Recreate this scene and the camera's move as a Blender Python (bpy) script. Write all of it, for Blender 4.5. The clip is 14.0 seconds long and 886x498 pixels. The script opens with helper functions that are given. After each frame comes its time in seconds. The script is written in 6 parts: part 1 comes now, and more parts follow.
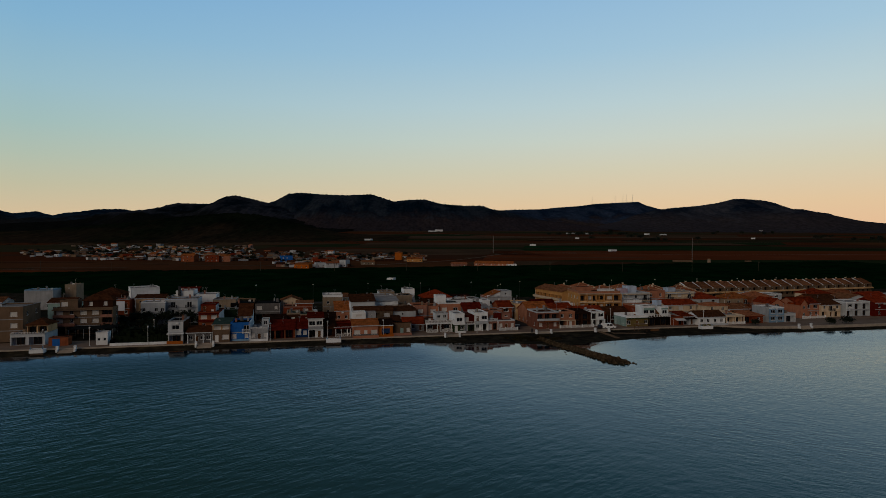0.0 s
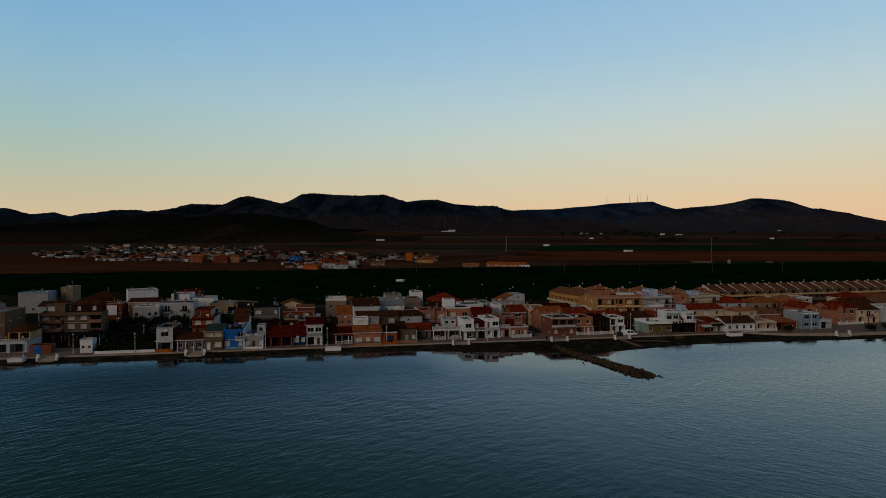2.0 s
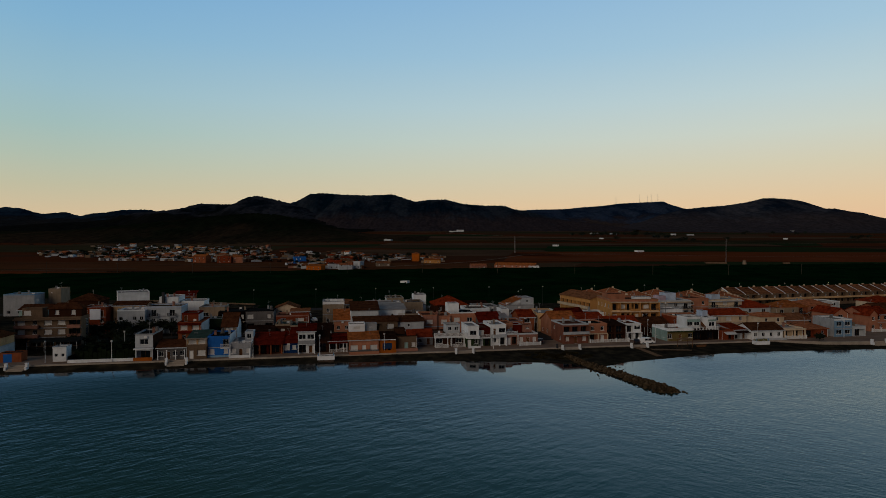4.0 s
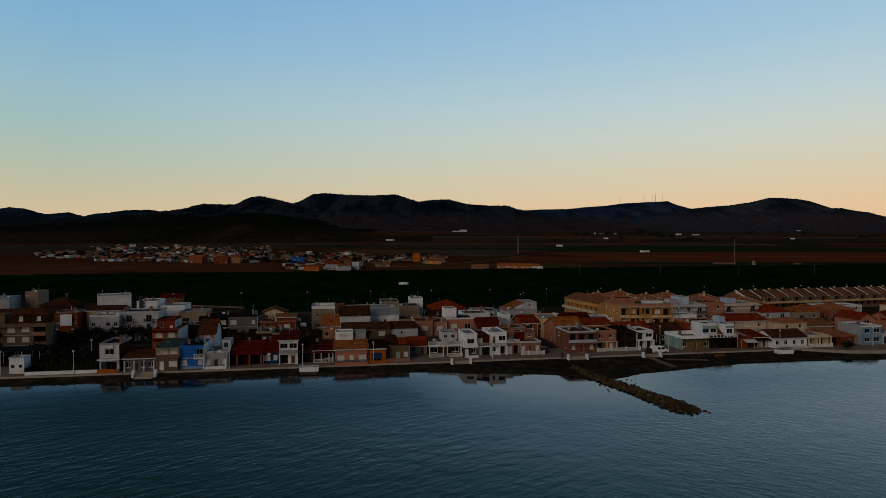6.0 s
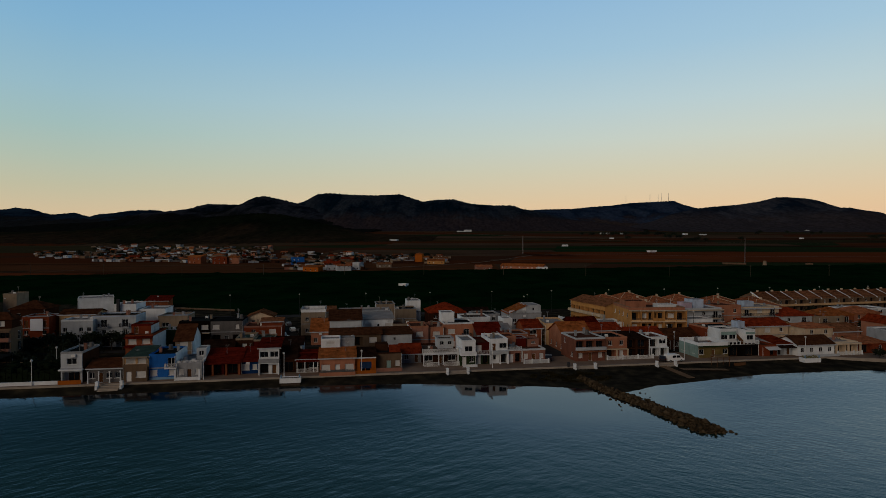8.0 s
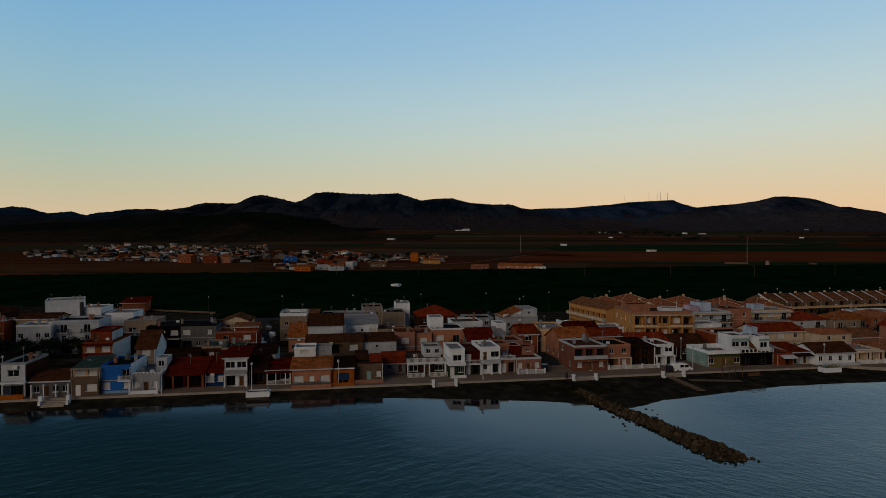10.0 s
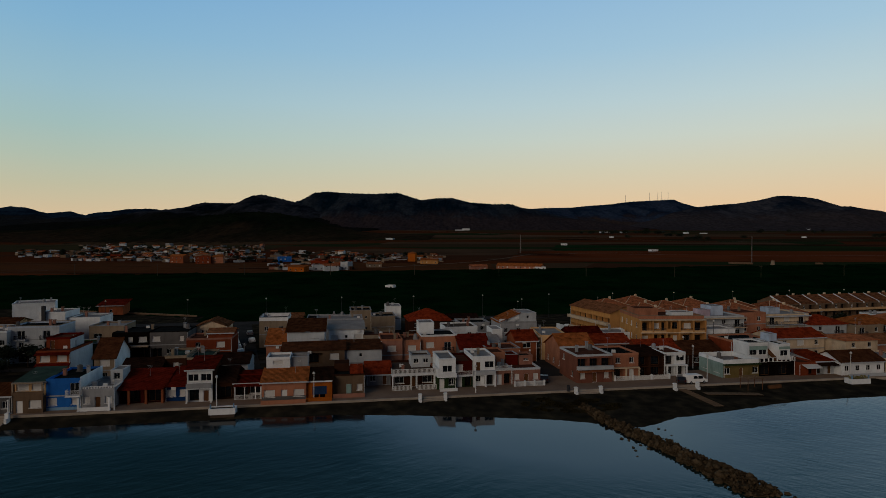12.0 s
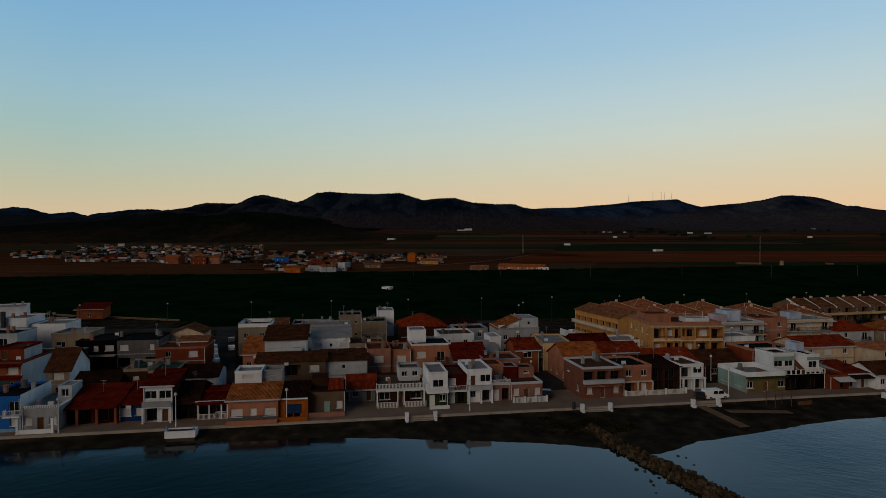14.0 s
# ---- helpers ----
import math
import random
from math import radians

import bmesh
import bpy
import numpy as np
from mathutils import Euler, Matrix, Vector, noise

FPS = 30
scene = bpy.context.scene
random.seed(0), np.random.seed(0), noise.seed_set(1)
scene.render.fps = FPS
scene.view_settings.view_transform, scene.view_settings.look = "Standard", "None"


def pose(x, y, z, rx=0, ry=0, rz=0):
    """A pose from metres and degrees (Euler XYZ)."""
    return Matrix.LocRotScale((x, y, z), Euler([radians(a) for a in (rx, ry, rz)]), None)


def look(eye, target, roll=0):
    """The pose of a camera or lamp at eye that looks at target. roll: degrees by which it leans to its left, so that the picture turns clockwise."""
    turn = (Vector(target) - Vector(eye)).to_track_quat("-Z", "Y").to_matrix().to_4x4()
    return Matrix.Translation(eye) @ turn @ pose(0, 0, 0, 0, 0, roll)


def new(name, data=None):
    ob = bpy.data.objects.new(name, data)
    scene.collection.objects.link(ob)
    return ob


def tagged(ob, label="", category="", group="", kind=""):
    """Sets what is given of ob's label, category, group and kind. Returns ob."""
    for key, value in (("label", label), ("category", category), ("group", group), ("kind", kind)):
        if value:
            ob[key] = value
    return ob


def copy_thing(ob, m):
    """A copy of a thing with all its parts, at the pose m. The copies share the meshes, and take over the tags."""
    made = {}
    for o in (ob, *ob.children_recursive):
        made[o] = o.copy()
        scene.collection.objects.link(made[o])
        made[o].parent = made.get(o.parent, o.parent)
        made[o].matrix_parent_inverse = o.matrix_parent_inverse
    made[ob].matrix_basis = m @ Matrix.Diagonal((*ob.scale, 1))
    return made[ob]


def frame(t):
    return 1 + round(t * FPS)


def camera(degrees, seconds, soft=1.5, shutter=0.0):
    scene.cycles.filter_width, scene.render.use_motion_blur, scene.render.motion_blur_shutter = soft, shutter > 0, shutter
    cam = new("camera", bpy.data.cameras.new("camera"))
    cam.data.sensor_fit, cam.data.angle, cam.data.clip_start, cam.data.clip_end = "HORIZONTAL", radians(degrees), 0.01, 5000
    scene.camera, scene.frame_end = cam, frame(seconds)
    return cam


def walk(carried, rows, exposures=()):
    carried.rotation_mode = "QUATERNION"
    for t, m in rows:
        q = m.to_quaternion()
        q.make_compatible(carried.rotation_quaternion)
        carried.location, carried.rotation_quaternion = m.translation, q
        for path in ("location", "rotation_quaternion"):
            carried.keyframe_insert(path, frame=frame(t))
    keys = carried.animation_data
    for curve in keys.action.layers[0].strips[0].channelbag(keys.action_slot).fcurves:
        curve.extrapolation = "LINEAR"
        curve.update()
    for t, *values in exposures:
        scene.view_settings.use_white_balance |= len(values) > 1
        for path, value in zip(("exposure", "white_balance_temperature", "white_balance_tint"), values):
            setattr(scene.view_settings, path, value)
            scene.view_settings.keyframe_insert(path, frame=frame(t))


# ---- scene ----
cam = camera(74.5, 14.0, soft=0.8)
PATH = [
    (0, (-5.82, -184.51, 32.69), (4.98, 215.30, 26.83), 0.12),
    (0.5, (-5.49, -181.32, 32.66), (3.29, 218.55, 26.96), 0.18),
    (1, (-4.90, -178.04, 32.77), (1.65, 221.86, 27.08), 0.13),
    (1.5, (-4.36, -174.70, 32.80), (-0.10, 225.23, 27.08), 0.11),
    (2, (-3.83, -171.45, 32.82), (-2.01, 228.50, 27.13), 0.07),
    (2.5, (-3.34, -168.21, 32.89), (-3.94, 231.75, 27.18), 0.04),
    (3, (-2.89, -164.97, 32.88), (-5.66, 234.98, 27.19), 0.07),
    (5.5, (-0.38, -147.47, 32.90), (-5.52, 252.46, 27.20), 0.15),
    (6, (0.23, -144.20, 32.96), (-6.36, 255.70, 27.28), 0.11),
    (6.5, (0.82, -140.99, 32.98), (-7.01, 258.90, 27.34), 0.06),
    (7, (1.34, -137.83, 32.94), (-6.98, 262.04, 27.24), 0.08),
    (7.5, (1.91, -134.59, 32.76), (-7.17, 265.27, 27.13), 0.05),
    (8, (2.48, -131.31, 32.63), (-7.64, 268.52, 27.03), 0.07),
    (10.5, (5.56, -115.13, 32.55), (-3.42, 284.71, 26.16), 0.13),
    (11, (6.02, -111.93, 32.53), (-2.74, 287.92, 26.06), 0.14),
    (11.5, (6.72, -108.69, 32.39), (-2.33, 291.15, 25.95), 0.08),
    (12, (7.20, -105.49, 32.25), (-2.31, 294.35, 25.93), 0.08),
    (12.5, (7.72, -102.22, 32.20), (-2.44, 297.60, 25.85), 0.07),
    (13, (8.12, -99.16, 32.16), (-2.49, 300.65, 25.77), 0.06),
    (13.5, (8.63, -95.88, 32.14), (-2.44, 303.91, 25.77), 0.02),
    (14, (9.21, -92.65, 32.10), (-2.22, 307.14, 25.90), 0.02),
]
walk(cam, [(t, look(eye, target, roll)) for t, eye, target, roll in PATH])

# ---- sky and light ----
world = bpy.data.worlds.new("dusk_sky")
scene.world = world
world.use_nodes = True
wn, wl = world.node_tree.nodes, world.node_tree.links
wn.clear()


def lin(r, g, b):
    """sRGB 0..255 to linear."""
    return tuple((c / 255 / 12.92 if c < 10.3 else ((c / 255 + 0.055) / 1.055) ** 2.4) for c in (r, g, b)) + (1,)


def ramp(nodes, stops):
    node = nodes.new("ShaderNodeValToRGB")
    el = node.color_ramp.elements
    for n, (at, colour) in enumerate(stops):
        e = el[n] if n < 2 else el.new(at)
        e.position, e.color = at, colour
    return node


coord = wn.new("ShaderNodeTexCoord")
split = wn.new("ShaderNodeSeparateXYZ")
wl.new(coord.outputs["Generated"], split.inputs[0])
# upwards: sine of the elevation. One ramp for the side of the afterglow, one for the side of the night.
glow = ramp(wn, [(0.0, lin(226, 180, 142)), (0.06, lin(221, 192, 154)), (0.115, lin(208, 200, 174)), (0.165, lin(198, 205, 194)), (0.22, lin(184, 203, 206)), (0.30, lin(161, 193, 212)),
                 (0.38, lin(147, 184, 212)), (0.5, lin(98, 155, 192)), (0.7, lin(54, 102, 144)), (1.0, lin(34, 60, 92))])
night = ramp(wn, [(0.0, lin(208, 178, 146)), (0.04, lin(205, 184, 150)), (0.08, lin(188, 185, 158)), (0.12, lin(173, 186, 170)), (0.165, lin(158, 185, 182)), (0.22, lin(147, 182, 195)), (0.30, lin(128, 173, 202)),
                  (0.38, lin(113, 163, 203)), (0.48, lin(50, 98, 118)), (0.7, lin(22, 46, 66)), (1.0, lin(16, 30, 52))])
wl.new(split.outputs["Z"], glow.inputs[0])
wl.new(split.outputs["Z"], night.inputs[0])
# the afterglow lies ahead and to the north
toward = wn.new("ShaderNodeVectorMath")
toward.operation = "DOT_PRODUCT"
toward.inputs[1].default_value = (0.62, 0.78, 0)
wl.new(coord.outputs["Generated"], toward.inputs[0])
side = wn.new("ShaderNodeMapRange")
side.inputs["From Min"].default_value, side.inputs["From Max"].default_value = 1.0, 0.3
wl.new(toward.outputs["Value"], side.inputs["Value"])
mix = wn.new("ShaderNodeMix")
mix.data_type = "RGBA"
wl.new(side.outputs[0], mix.inputs["Factor"])
wl.new(glow.outputs[0], mix.inputs["A"])
wl.new(night.outputs[0], mix.inputs["B"])
# behind the camera the sky over the sea is far darker
away = wn.new("ShaderNodeMapRange")
away.inputs["From Min"].default_value, away.inputs["From Max"].default_value = 0.1, -0.5
wl.new(split.outputs["Y"], away.inputs["Value"])
rear = wn.new("ShaderNodeMix")
rear.data_type = "RGBA"
rear.inputs["B"].default_value = lin(46, 50, 66)
wl.new(away.outputs[0], rear.inputs["Factor"])
wl.new(mix.outputs["Result"], rear.inputs["A"])
back = wn.new("ShaderNodeBackground")
back.inputs["Strength"].default_value = 1.05
wl.new(rear.outputs["Result"], back.inputs["Color"])
wout = wn.new("ShaderNodeOutputWorld")
wl.new(back.outputs[0], wout.inputs["Surface"])

sun = new("sun", bpy.data.lights.new("sun", "SUN"))
sun.data.energy, sun.data.angle, sun.data.color = 1.0, radians(40), (1.0, 0.83, 0.65)
sun.matrix_world = look((-190, -300, 135), (0, 0, 0))
scene.view_settings.exposure = 0.0


# ---- materials ----
MATS = {}


def shader(name):
    m = bpy.data.materials.new(name)
    m.use_nodes = True
    n, l = m.node_tree.nodes, m.node_tree.links
    return m, n, l, n["Principled BSDF"]


def surface(name, colour, rough=0.85, fine=8.0, coarse=0.6, vary=0.25, bump=0.15, dirt=None, metal=0.0, courses=None, spec=0.0, streaks=0.0):
    """A weathered surface: grain and stains at two scales, a shade per object, a fine relief; courses: the pitch of rows of tiles in metres."""
    if name in MATS:
        return MATS[name]
    m, n, l, p = shader(name)
    tc = n.new("ShaderNodeTexCoord")
    big, small = n.new("ShaderNodeTexNoise"), n.new("ShaderNodeTexNoise")
    big.inputs["Scale"].default_value, big.inputs["Detail"].default_value = coarse, 5
    small.inputs["Scale"].default_value, small.inputs["Detail"].default_value = fine, 4
    l.new(tc.outputs["Object"], big.inputs["Vector"])
    l.new(tc.outputs["Object"], small.inputs["Vector"])
    info = n.new("ShaderNodeObjectInfo")
    total = n.new("ShaderNodeMath")
    total.operation = "ADD"
    l.new(big.outputs["Fac"], total.inputs[0])
    half = n.new("ShaderNodeMath")
    half.operation = "MULTIPLY"
    half.inputs[1].default_value = 0.5
    l.new(small.outputs["Fac"], half.inputs[0])
    l.new(half.outputs[0], total.inputs[1])
    rnd = n.new("ShaderNodeMath")
    rnd.operation = "MULTIPLY_ADD"
    rnd.inputs[1].default_value = 0.3
    l.new(info.outputs["Random"], rnd.inputs[0])
    l.new(total.outputs[0], rnd.inputs[2])
    fac = n.new("ShaderNodeMapRange")
    fac.inputs["From Min"].default_value, fac.inputs["From Max"].default_value = 0.45, 1.35
    l.new(rnd.outputs[0], fac.inputs["Value"])
    dark = dirt or tuple(c * (1 - 2 * vary) for c in colour[:3])
    light = tuple(min(0.9, c * (1 + 0.7 * vary)) for c in colour[:3])
    two = n.new("ShaderNodeMix")
    two.data_type = "RGBA"
    two.inputs["A"].default_value, two.inputs["B"].default_value = (*dark, 1), (*light, 1)
    l.new(fac.outputs[0], two.inputs["Factor"])
    if streaks:
        # rain streaks and patches of grime that run down the wall
        run = n.new("ShaderNodeMapping")
        run.inputs["Scale"].default_value = (0.8, 0.8, 0.3)
        l.new(tc.outputs["Object"], run.inputs["Vector"])
        drip = n.new("ShaderNodeTexNoise")
        drip.inputs["Scale"].default_value, drip.inputs["Detail"].default_value, drip.inputs["Roughness"].default_value = 1.0, 6, 0.65
        l.new(run.outputs[0], drip.inputs["Vector"])
        grime = n.new("ShaderNodeMapRange")
        grime.inputs["From Min"].default_value, grime.inputs["From Max"].default_value = 0.47, 0.68
        grime.inputs["To Min"].default_value, grime.inputs["To Max"].default_value = 1.0, 1.0 - streaks
        l.new(drip.outputs["Fac"], grime.inputs["Value"])
        dirty = n.new("ShaderNodeMix")
        dirty.data_type, dirty.blend_type = "RGBA", "MULTIPLY"
        dirty.inputs["Factor"].default_value = 1.0
        l.new(two.outputs["Result"], dirty.inputs["A"])
        l.new(grime.outputs[0], dirty.inputs["B"])
        two = dirty
    l.new(two.outputs["Result"], p.inputs["Base Color"])
    p.inputs["Roughness"].default_value, p.inputs["Metallic"].default_value = rough, metal
    p.inputs["Specular IOR Level"].default_value = spec
    b = n.new("ShaderNodeBump")
    b.inputs["Strength"].default_value, b.inputs["Distance"].default_value = bump, 0.05
    if courses:
        wave = n.new("ShaderNodeTexWave")
        wave.wave_type, wave.bands_direction = "BANDS", "X"
        wave.inputs["Scale"].default_value, wave.inputs["Distortion"].default_value = 0.314 / courses, 0.8
        l.new(tc.outputs["Object"], wave.inputs["Vector"])
        l.new(wave.outputs["Fac"], b.inputs["Height"])
        b.inputs["Strength"].default_value, b.inputs["Distance"].default_value = 0.7, 0.08
    else:
        l.new(small.outputs["Fac"], b.inputs["Height"])
    l.new(b.outputs[0], p.inputs["Normal"])
    MATS[name] = m
    return m


def plaster(name):
    r, g, b = PAINT[name]
    if name not in ("white", "blue"):
        aged = min(1.0, (0.3 * r + 0.6 * g + 0.1 * b) / 0.6) ** 0.55
        r, g, b = (0.72 * aged * (c / 0.72) ** 1.35 for c in (r, g, b))
    return surface("plaster_" + name, (r, g, b), 0.9, 6.0, 0.35, 0.2, 0.12, streaks=0.12 if name in ("white", "offwhite") else 0.25)


def tiles(name):
    return surface("roof_" + name, ROOFS[name], 0.85, 3.0, 0.7, 0.42, 0.5, courses=0.22, streaks=0.5)


PAINT = {"white": (0.70, 0.725, 0.755), "offwhite": (0.52, 0.545, 0.575), "cream": (0.64, 0.53, 0.41), "beige": (0.40, 0.33, 0.26), "sand": (0.66, 0.47, 0.29),
         "pink": (0.46, 0.265, 0.21), "salmon": (0.54, 0.285, 0.195), "orange": (0.46, 0.19, 0.105), "bright_orange": (0.56, 0.21, 0.05), "terracotta": (0.40, 0.13, 0.07),
         "red": (0.32, 0.055, 0.035), "brown": (0.17, 0.09, 0.06), "grey": (0.27, 0.26, 0.26), "lightgrey": (0.42, 0.43, 0.45), "blue": (0.02, 0.125, 0.44),
         "paleblue": (0.30, 0.45, 0.60), "teal": (0.38, 0.50, 0.48), "green": (0.11, 0.16, 0.09), "yellow": (0.50, 0.36, 0.15), "ochre": (0.58, 0.345, 0.155), "umber": (0.31, 0.23, 0.17),
         "dark": (0.06, 0.045, 0.04), "brick": (0.36, 0.18, 0.135), "lilac": (0.60, 0.50, 0.57), "skyblue": (0.50, 0.57, 0.68), "slate": (0.17, 0.17, 0.18), "olive": (0.34, 0.27, 0.13), "wine": (0.24, 0.05, 0.035), "navy": (0.05, 0.14, 0.34)}
ROOFS = {"terracotta": (0.40, 0.135, 0.060), "red": (0.26, 0.036, 0.012), "brown": (0.085, 0.032, 0.015), "old": (0.24, 0.098, 0.046), "dark": (0.026, 0.012, 0.008), "wine": (0.125, 0.013, 0.007), "orange": (0.37, 0.112, 0.032)}
FLAT = {"gravel": surface("roof_gravel", (0.085, 0.062, 0.048), 0.95, 10, 0.5, 0.3, 0.3), "tar": surface("roof_tar", (0.016, 0.018, 0.018), 0.8, 6, 0.5, 0.4, 0.2),
        "clay": surface("roof_clay_pavers", (0.10, 0.040, 0.026), 0.9, 6, 0.4, 0.3, 0.2), "pale": surface("roof_pale_screed", (0.27, 0.25, 0.24), 0.9, 6, 0.4, 0.25, 0.2),
        "green": surface("roof_green_felt", (0.035, 0.06, 0.05), 0.8, 6, 0.5, 0.35, 0.2)}
FRAME = surface("white_frame", (0.62, 0.62, 0.62), 0.5, 20, 2, 0.08, 0.02, spec=0.2)
SHUTTER = surface("white_shutter", (0.52, 0.51, 0.50), 0.6, 20, 2, 0.1, 0.05)
WOODEN = surface("stained_wood", (0.12, 0.055, 0.025), 0.6, 14, 2, 0.3, 0.1)
METAL = surface("grey_metal", (0.35, 0.35, 0.36), 0.45, 20, 2, 0.15, 0.03, metal=0.7)
DARKMETAL = surface("dark_metal", (0.04, 0.04, 0.045), 0.5, 20, 2, 0.2, 0.03)
GLASS, gn, gl, gp = shader("window_glass")
gp.inputs["Base Color"].default_value = (0.006, 0.008, 0.010, 1)
gp.inputs["Roughness"].default_value, gp.inputs["Specular IOR Level"].default_value = 0.1, 0.35


# ---- building kit ----
TURN = 11.3
CO, SI = math.cos(radians(TURN)), math.sin(radians(TURN))


def place(u, v, z=0.0, turn=0.0):
    """A pose in the town's own frame: u along the seafront, v inland from the promenade's edge."""
    return pose(CO * u - SI * v, 8 + SI * u + CO * v, z, 0, 0, TURN + turn)


LAND = [(-400, 1.28), (120, 1.30), (240, 2.7), (340, 5.0), (400, 7.0), (480, 9.0), (800, 15.0), (1300, 31.0), (2400, 73.0), (4600, 140.0)]


def land(y):
    for (a, za), (b, zb) in zip(LAND, LAND[1:]):
        if y <= b:
            return za + (zb - za) * (y - a) / (b - a)
    return LAND[-1][1]


def mesh_of(name, verts, faces, material):
    me = bpy.data.meshes.new(name)
    me.from_pydata(verts, [], faces)
    me.materials.append(material)
    me.update()
    return me


def under(ob, parent, m=None):
    ob.parent = parent
    if m is not None:
        ob.matrix_local = m
    return ob


def part(name, me, parent, label="", m=None):
    ob = under(new(name, me), parent, m)
    if label:
        ob["label"] = label
    return ob


class Shape:
    """Collects boxes and faces into one mesh."""

    def __init__(self):
        self.v, self.f = [], []

    def quad(self, *pts):
        n = len(self.v)
        self.v += [tuple(p) for p in pts]
        self.f.append(tuple(range(n, n + len(pts))))
        return self

    def box(self, x0, x1, y0, y1, z0, z1):
        n = len(self.v)
        self.v += [(x0, y0, z0), (x1, y0, z0), (x1, y1, z0), (x0, y1, z0), (x0, y0, z1), (x1, y0, z1), (x1, y1, z1), (x0, y1, z1)]
        self.f += [tuple(n + i for i in q) for q in ((0, 3, 2, 1), (4, 5, 6, 7), (0, 1, 5, 4), (1, 2, 6, 5), (2, 3, 7, 6), (3, 0, 4, 7))]
        return self

    def ring(self, x0, x1, y0, y1, z0, z1, k):
        """An upright-walled rectangular ring, k thick, as one closed piece."""
        n = len(self.v)
        for z in (z0, z1):
            self.v += [(x0, y0, z), (x1, y0, z), (x1, y1, z), (x0, y1, z), (x0 + k, y0 + k, z), (x1 - k, y0 + k, z), (x1 - k, y1 - k, z), (x0 + k, y1 - k, z)]
        for i in range(4):
            j = (i + 1) % 4
            self.f += [(n + i, n + j, n + 8 + j, n + 8 + i), (n + 4 + j, n + 4 + i, n + 12 + i, n + 12 + j), (n + 8 + i, n + 8 + j, n + 12 + j, n + 12 + i), (n + j, n + i, n + 4 + i, n + 4 + j)]
        return self

    def standing_ring(self, w, h, y0, y1, k):
        """A window frame w wide and h high in the plane of the wall."""
        n = len(self.v)
        flat = Shape().ring(-w / 2, w / 2, 0, h, y0, y1, k)
        self.v += [(x, z, y) for x, y, z in flat.v]
        self.f += [tuple(n + i for i in reversed(q)) for q in flat.f]
        return self

    def tube(self, x, y, z0, z1, r0, r1=None, sides=8):
        n, r1 = len(self.v), r0 if r1 is None else r1
        for z, r in ((z0, r0), (z1, r1)):
            self.v += [(x + r * math.cos(a * math.tau / sides), y + r * math.sin(a * math.tau / sides), z) for a in range(sides)]
        self.f += [(n + a, n + (a + 1) % sides, n + sides + (a + 1) % sides, n + sides + a) for a in range(sides)]
        self.f += [tuple(n + sides - 1 - a for a in range(sides)), tuple(n + sides + a for a in range(sides))]
        return self

    def slab(self, pts, t):
        """A flat plate with the given upper outline (counter-clockwise from above), t thick."""
        n, k = len(self.v), len(pts)
        self.v += [tuple(p) for p in pts] + [(p[0], p[1], p[2] - t) for p in pts]
        self.f += [tuple(range(n, n + k)), tuple(range(n + 2 * k - 1, n + k - 1, -1))]
        self.f += [(n + i, n + k + i, n + k + (i + 1) % k, n + (i + 1) % k) for i in range(k)]
        return self

    def mesh(self, name, material):
        return mesh_of(name, self.v, self.f, material)


def face_with_openings(s, a, b, z0, z1, holes):
    """An upright wall face from a to b (seen from outside, a at its left), with recessed holes (x0, x1, z0, z1, depth)."""
    (ax, ay), (bx, by) = a, b
    length = math.hypot(bx - ax, by - ay)
    dx, dy = (bx - ax) / length, (by - ay) / length
    nx, ny = dy, -dx

    def at(x, z, deep=0.0):
        return (ax + dx * x - nx * deep, ay + dy * x - ny * deep, z)

    xs = sorted({0.0, length, *(h[0] for h in holes), *(h[1] for h in holes)})
    zs = sorted({z0, z1, *(h[2] for h in holes), *(h[3] for h in holes)})
    for x0, x1 in zip(xs, xs[1:]):
        for c, d in zip(zs, zs[1:]):
            mx, mz = (x0 + x1) / 2, (c + d) / 2
            if not any(h[0] < mx < h[1] and h[2] < mz < h[3] for h in holes):
                s.quad(at(x0, c), at(x1, c), at(x1, d), at(x0, d))
    for x0, x1, c, d, e in holes:
        s.quad(at(x0, c), at(x0, d), at(x0, d, e), at(x0, c, e))
        s.quad(at(x1, d), at(x1, c), at(x1, c, e), at(x1, d, e))
        s.quad(at(x0, d), at(x1, d), at(x1, d, e), at(x0, d, e))
        s.quad(at(x1, c), at(x0, c), at(x0, c, e), at(x1, c, e))
        s.quad(at(x0, c, e), at(x1, c, e), at(x1, d, e), at(x0, d, e))


SIZES = {"w": (1.1, 1.25, 0.95), "s": (1.1, 1.25, 0.95), "W": (2.0, 1.35, 0.9), "S": (2.0, 1.35, 0.9), "d": (1.0, 2.15, 0.02), "D": (1.1, 2.2, 0.02),
         "g": (2.6, 2.4, 0.02), "b": (1.7, 2.15, 0.05), "p": (2.6, 2.4, 0.02), "o": (0.7, 0.8, 1.3)}
CACHE = {}
SILLS = True


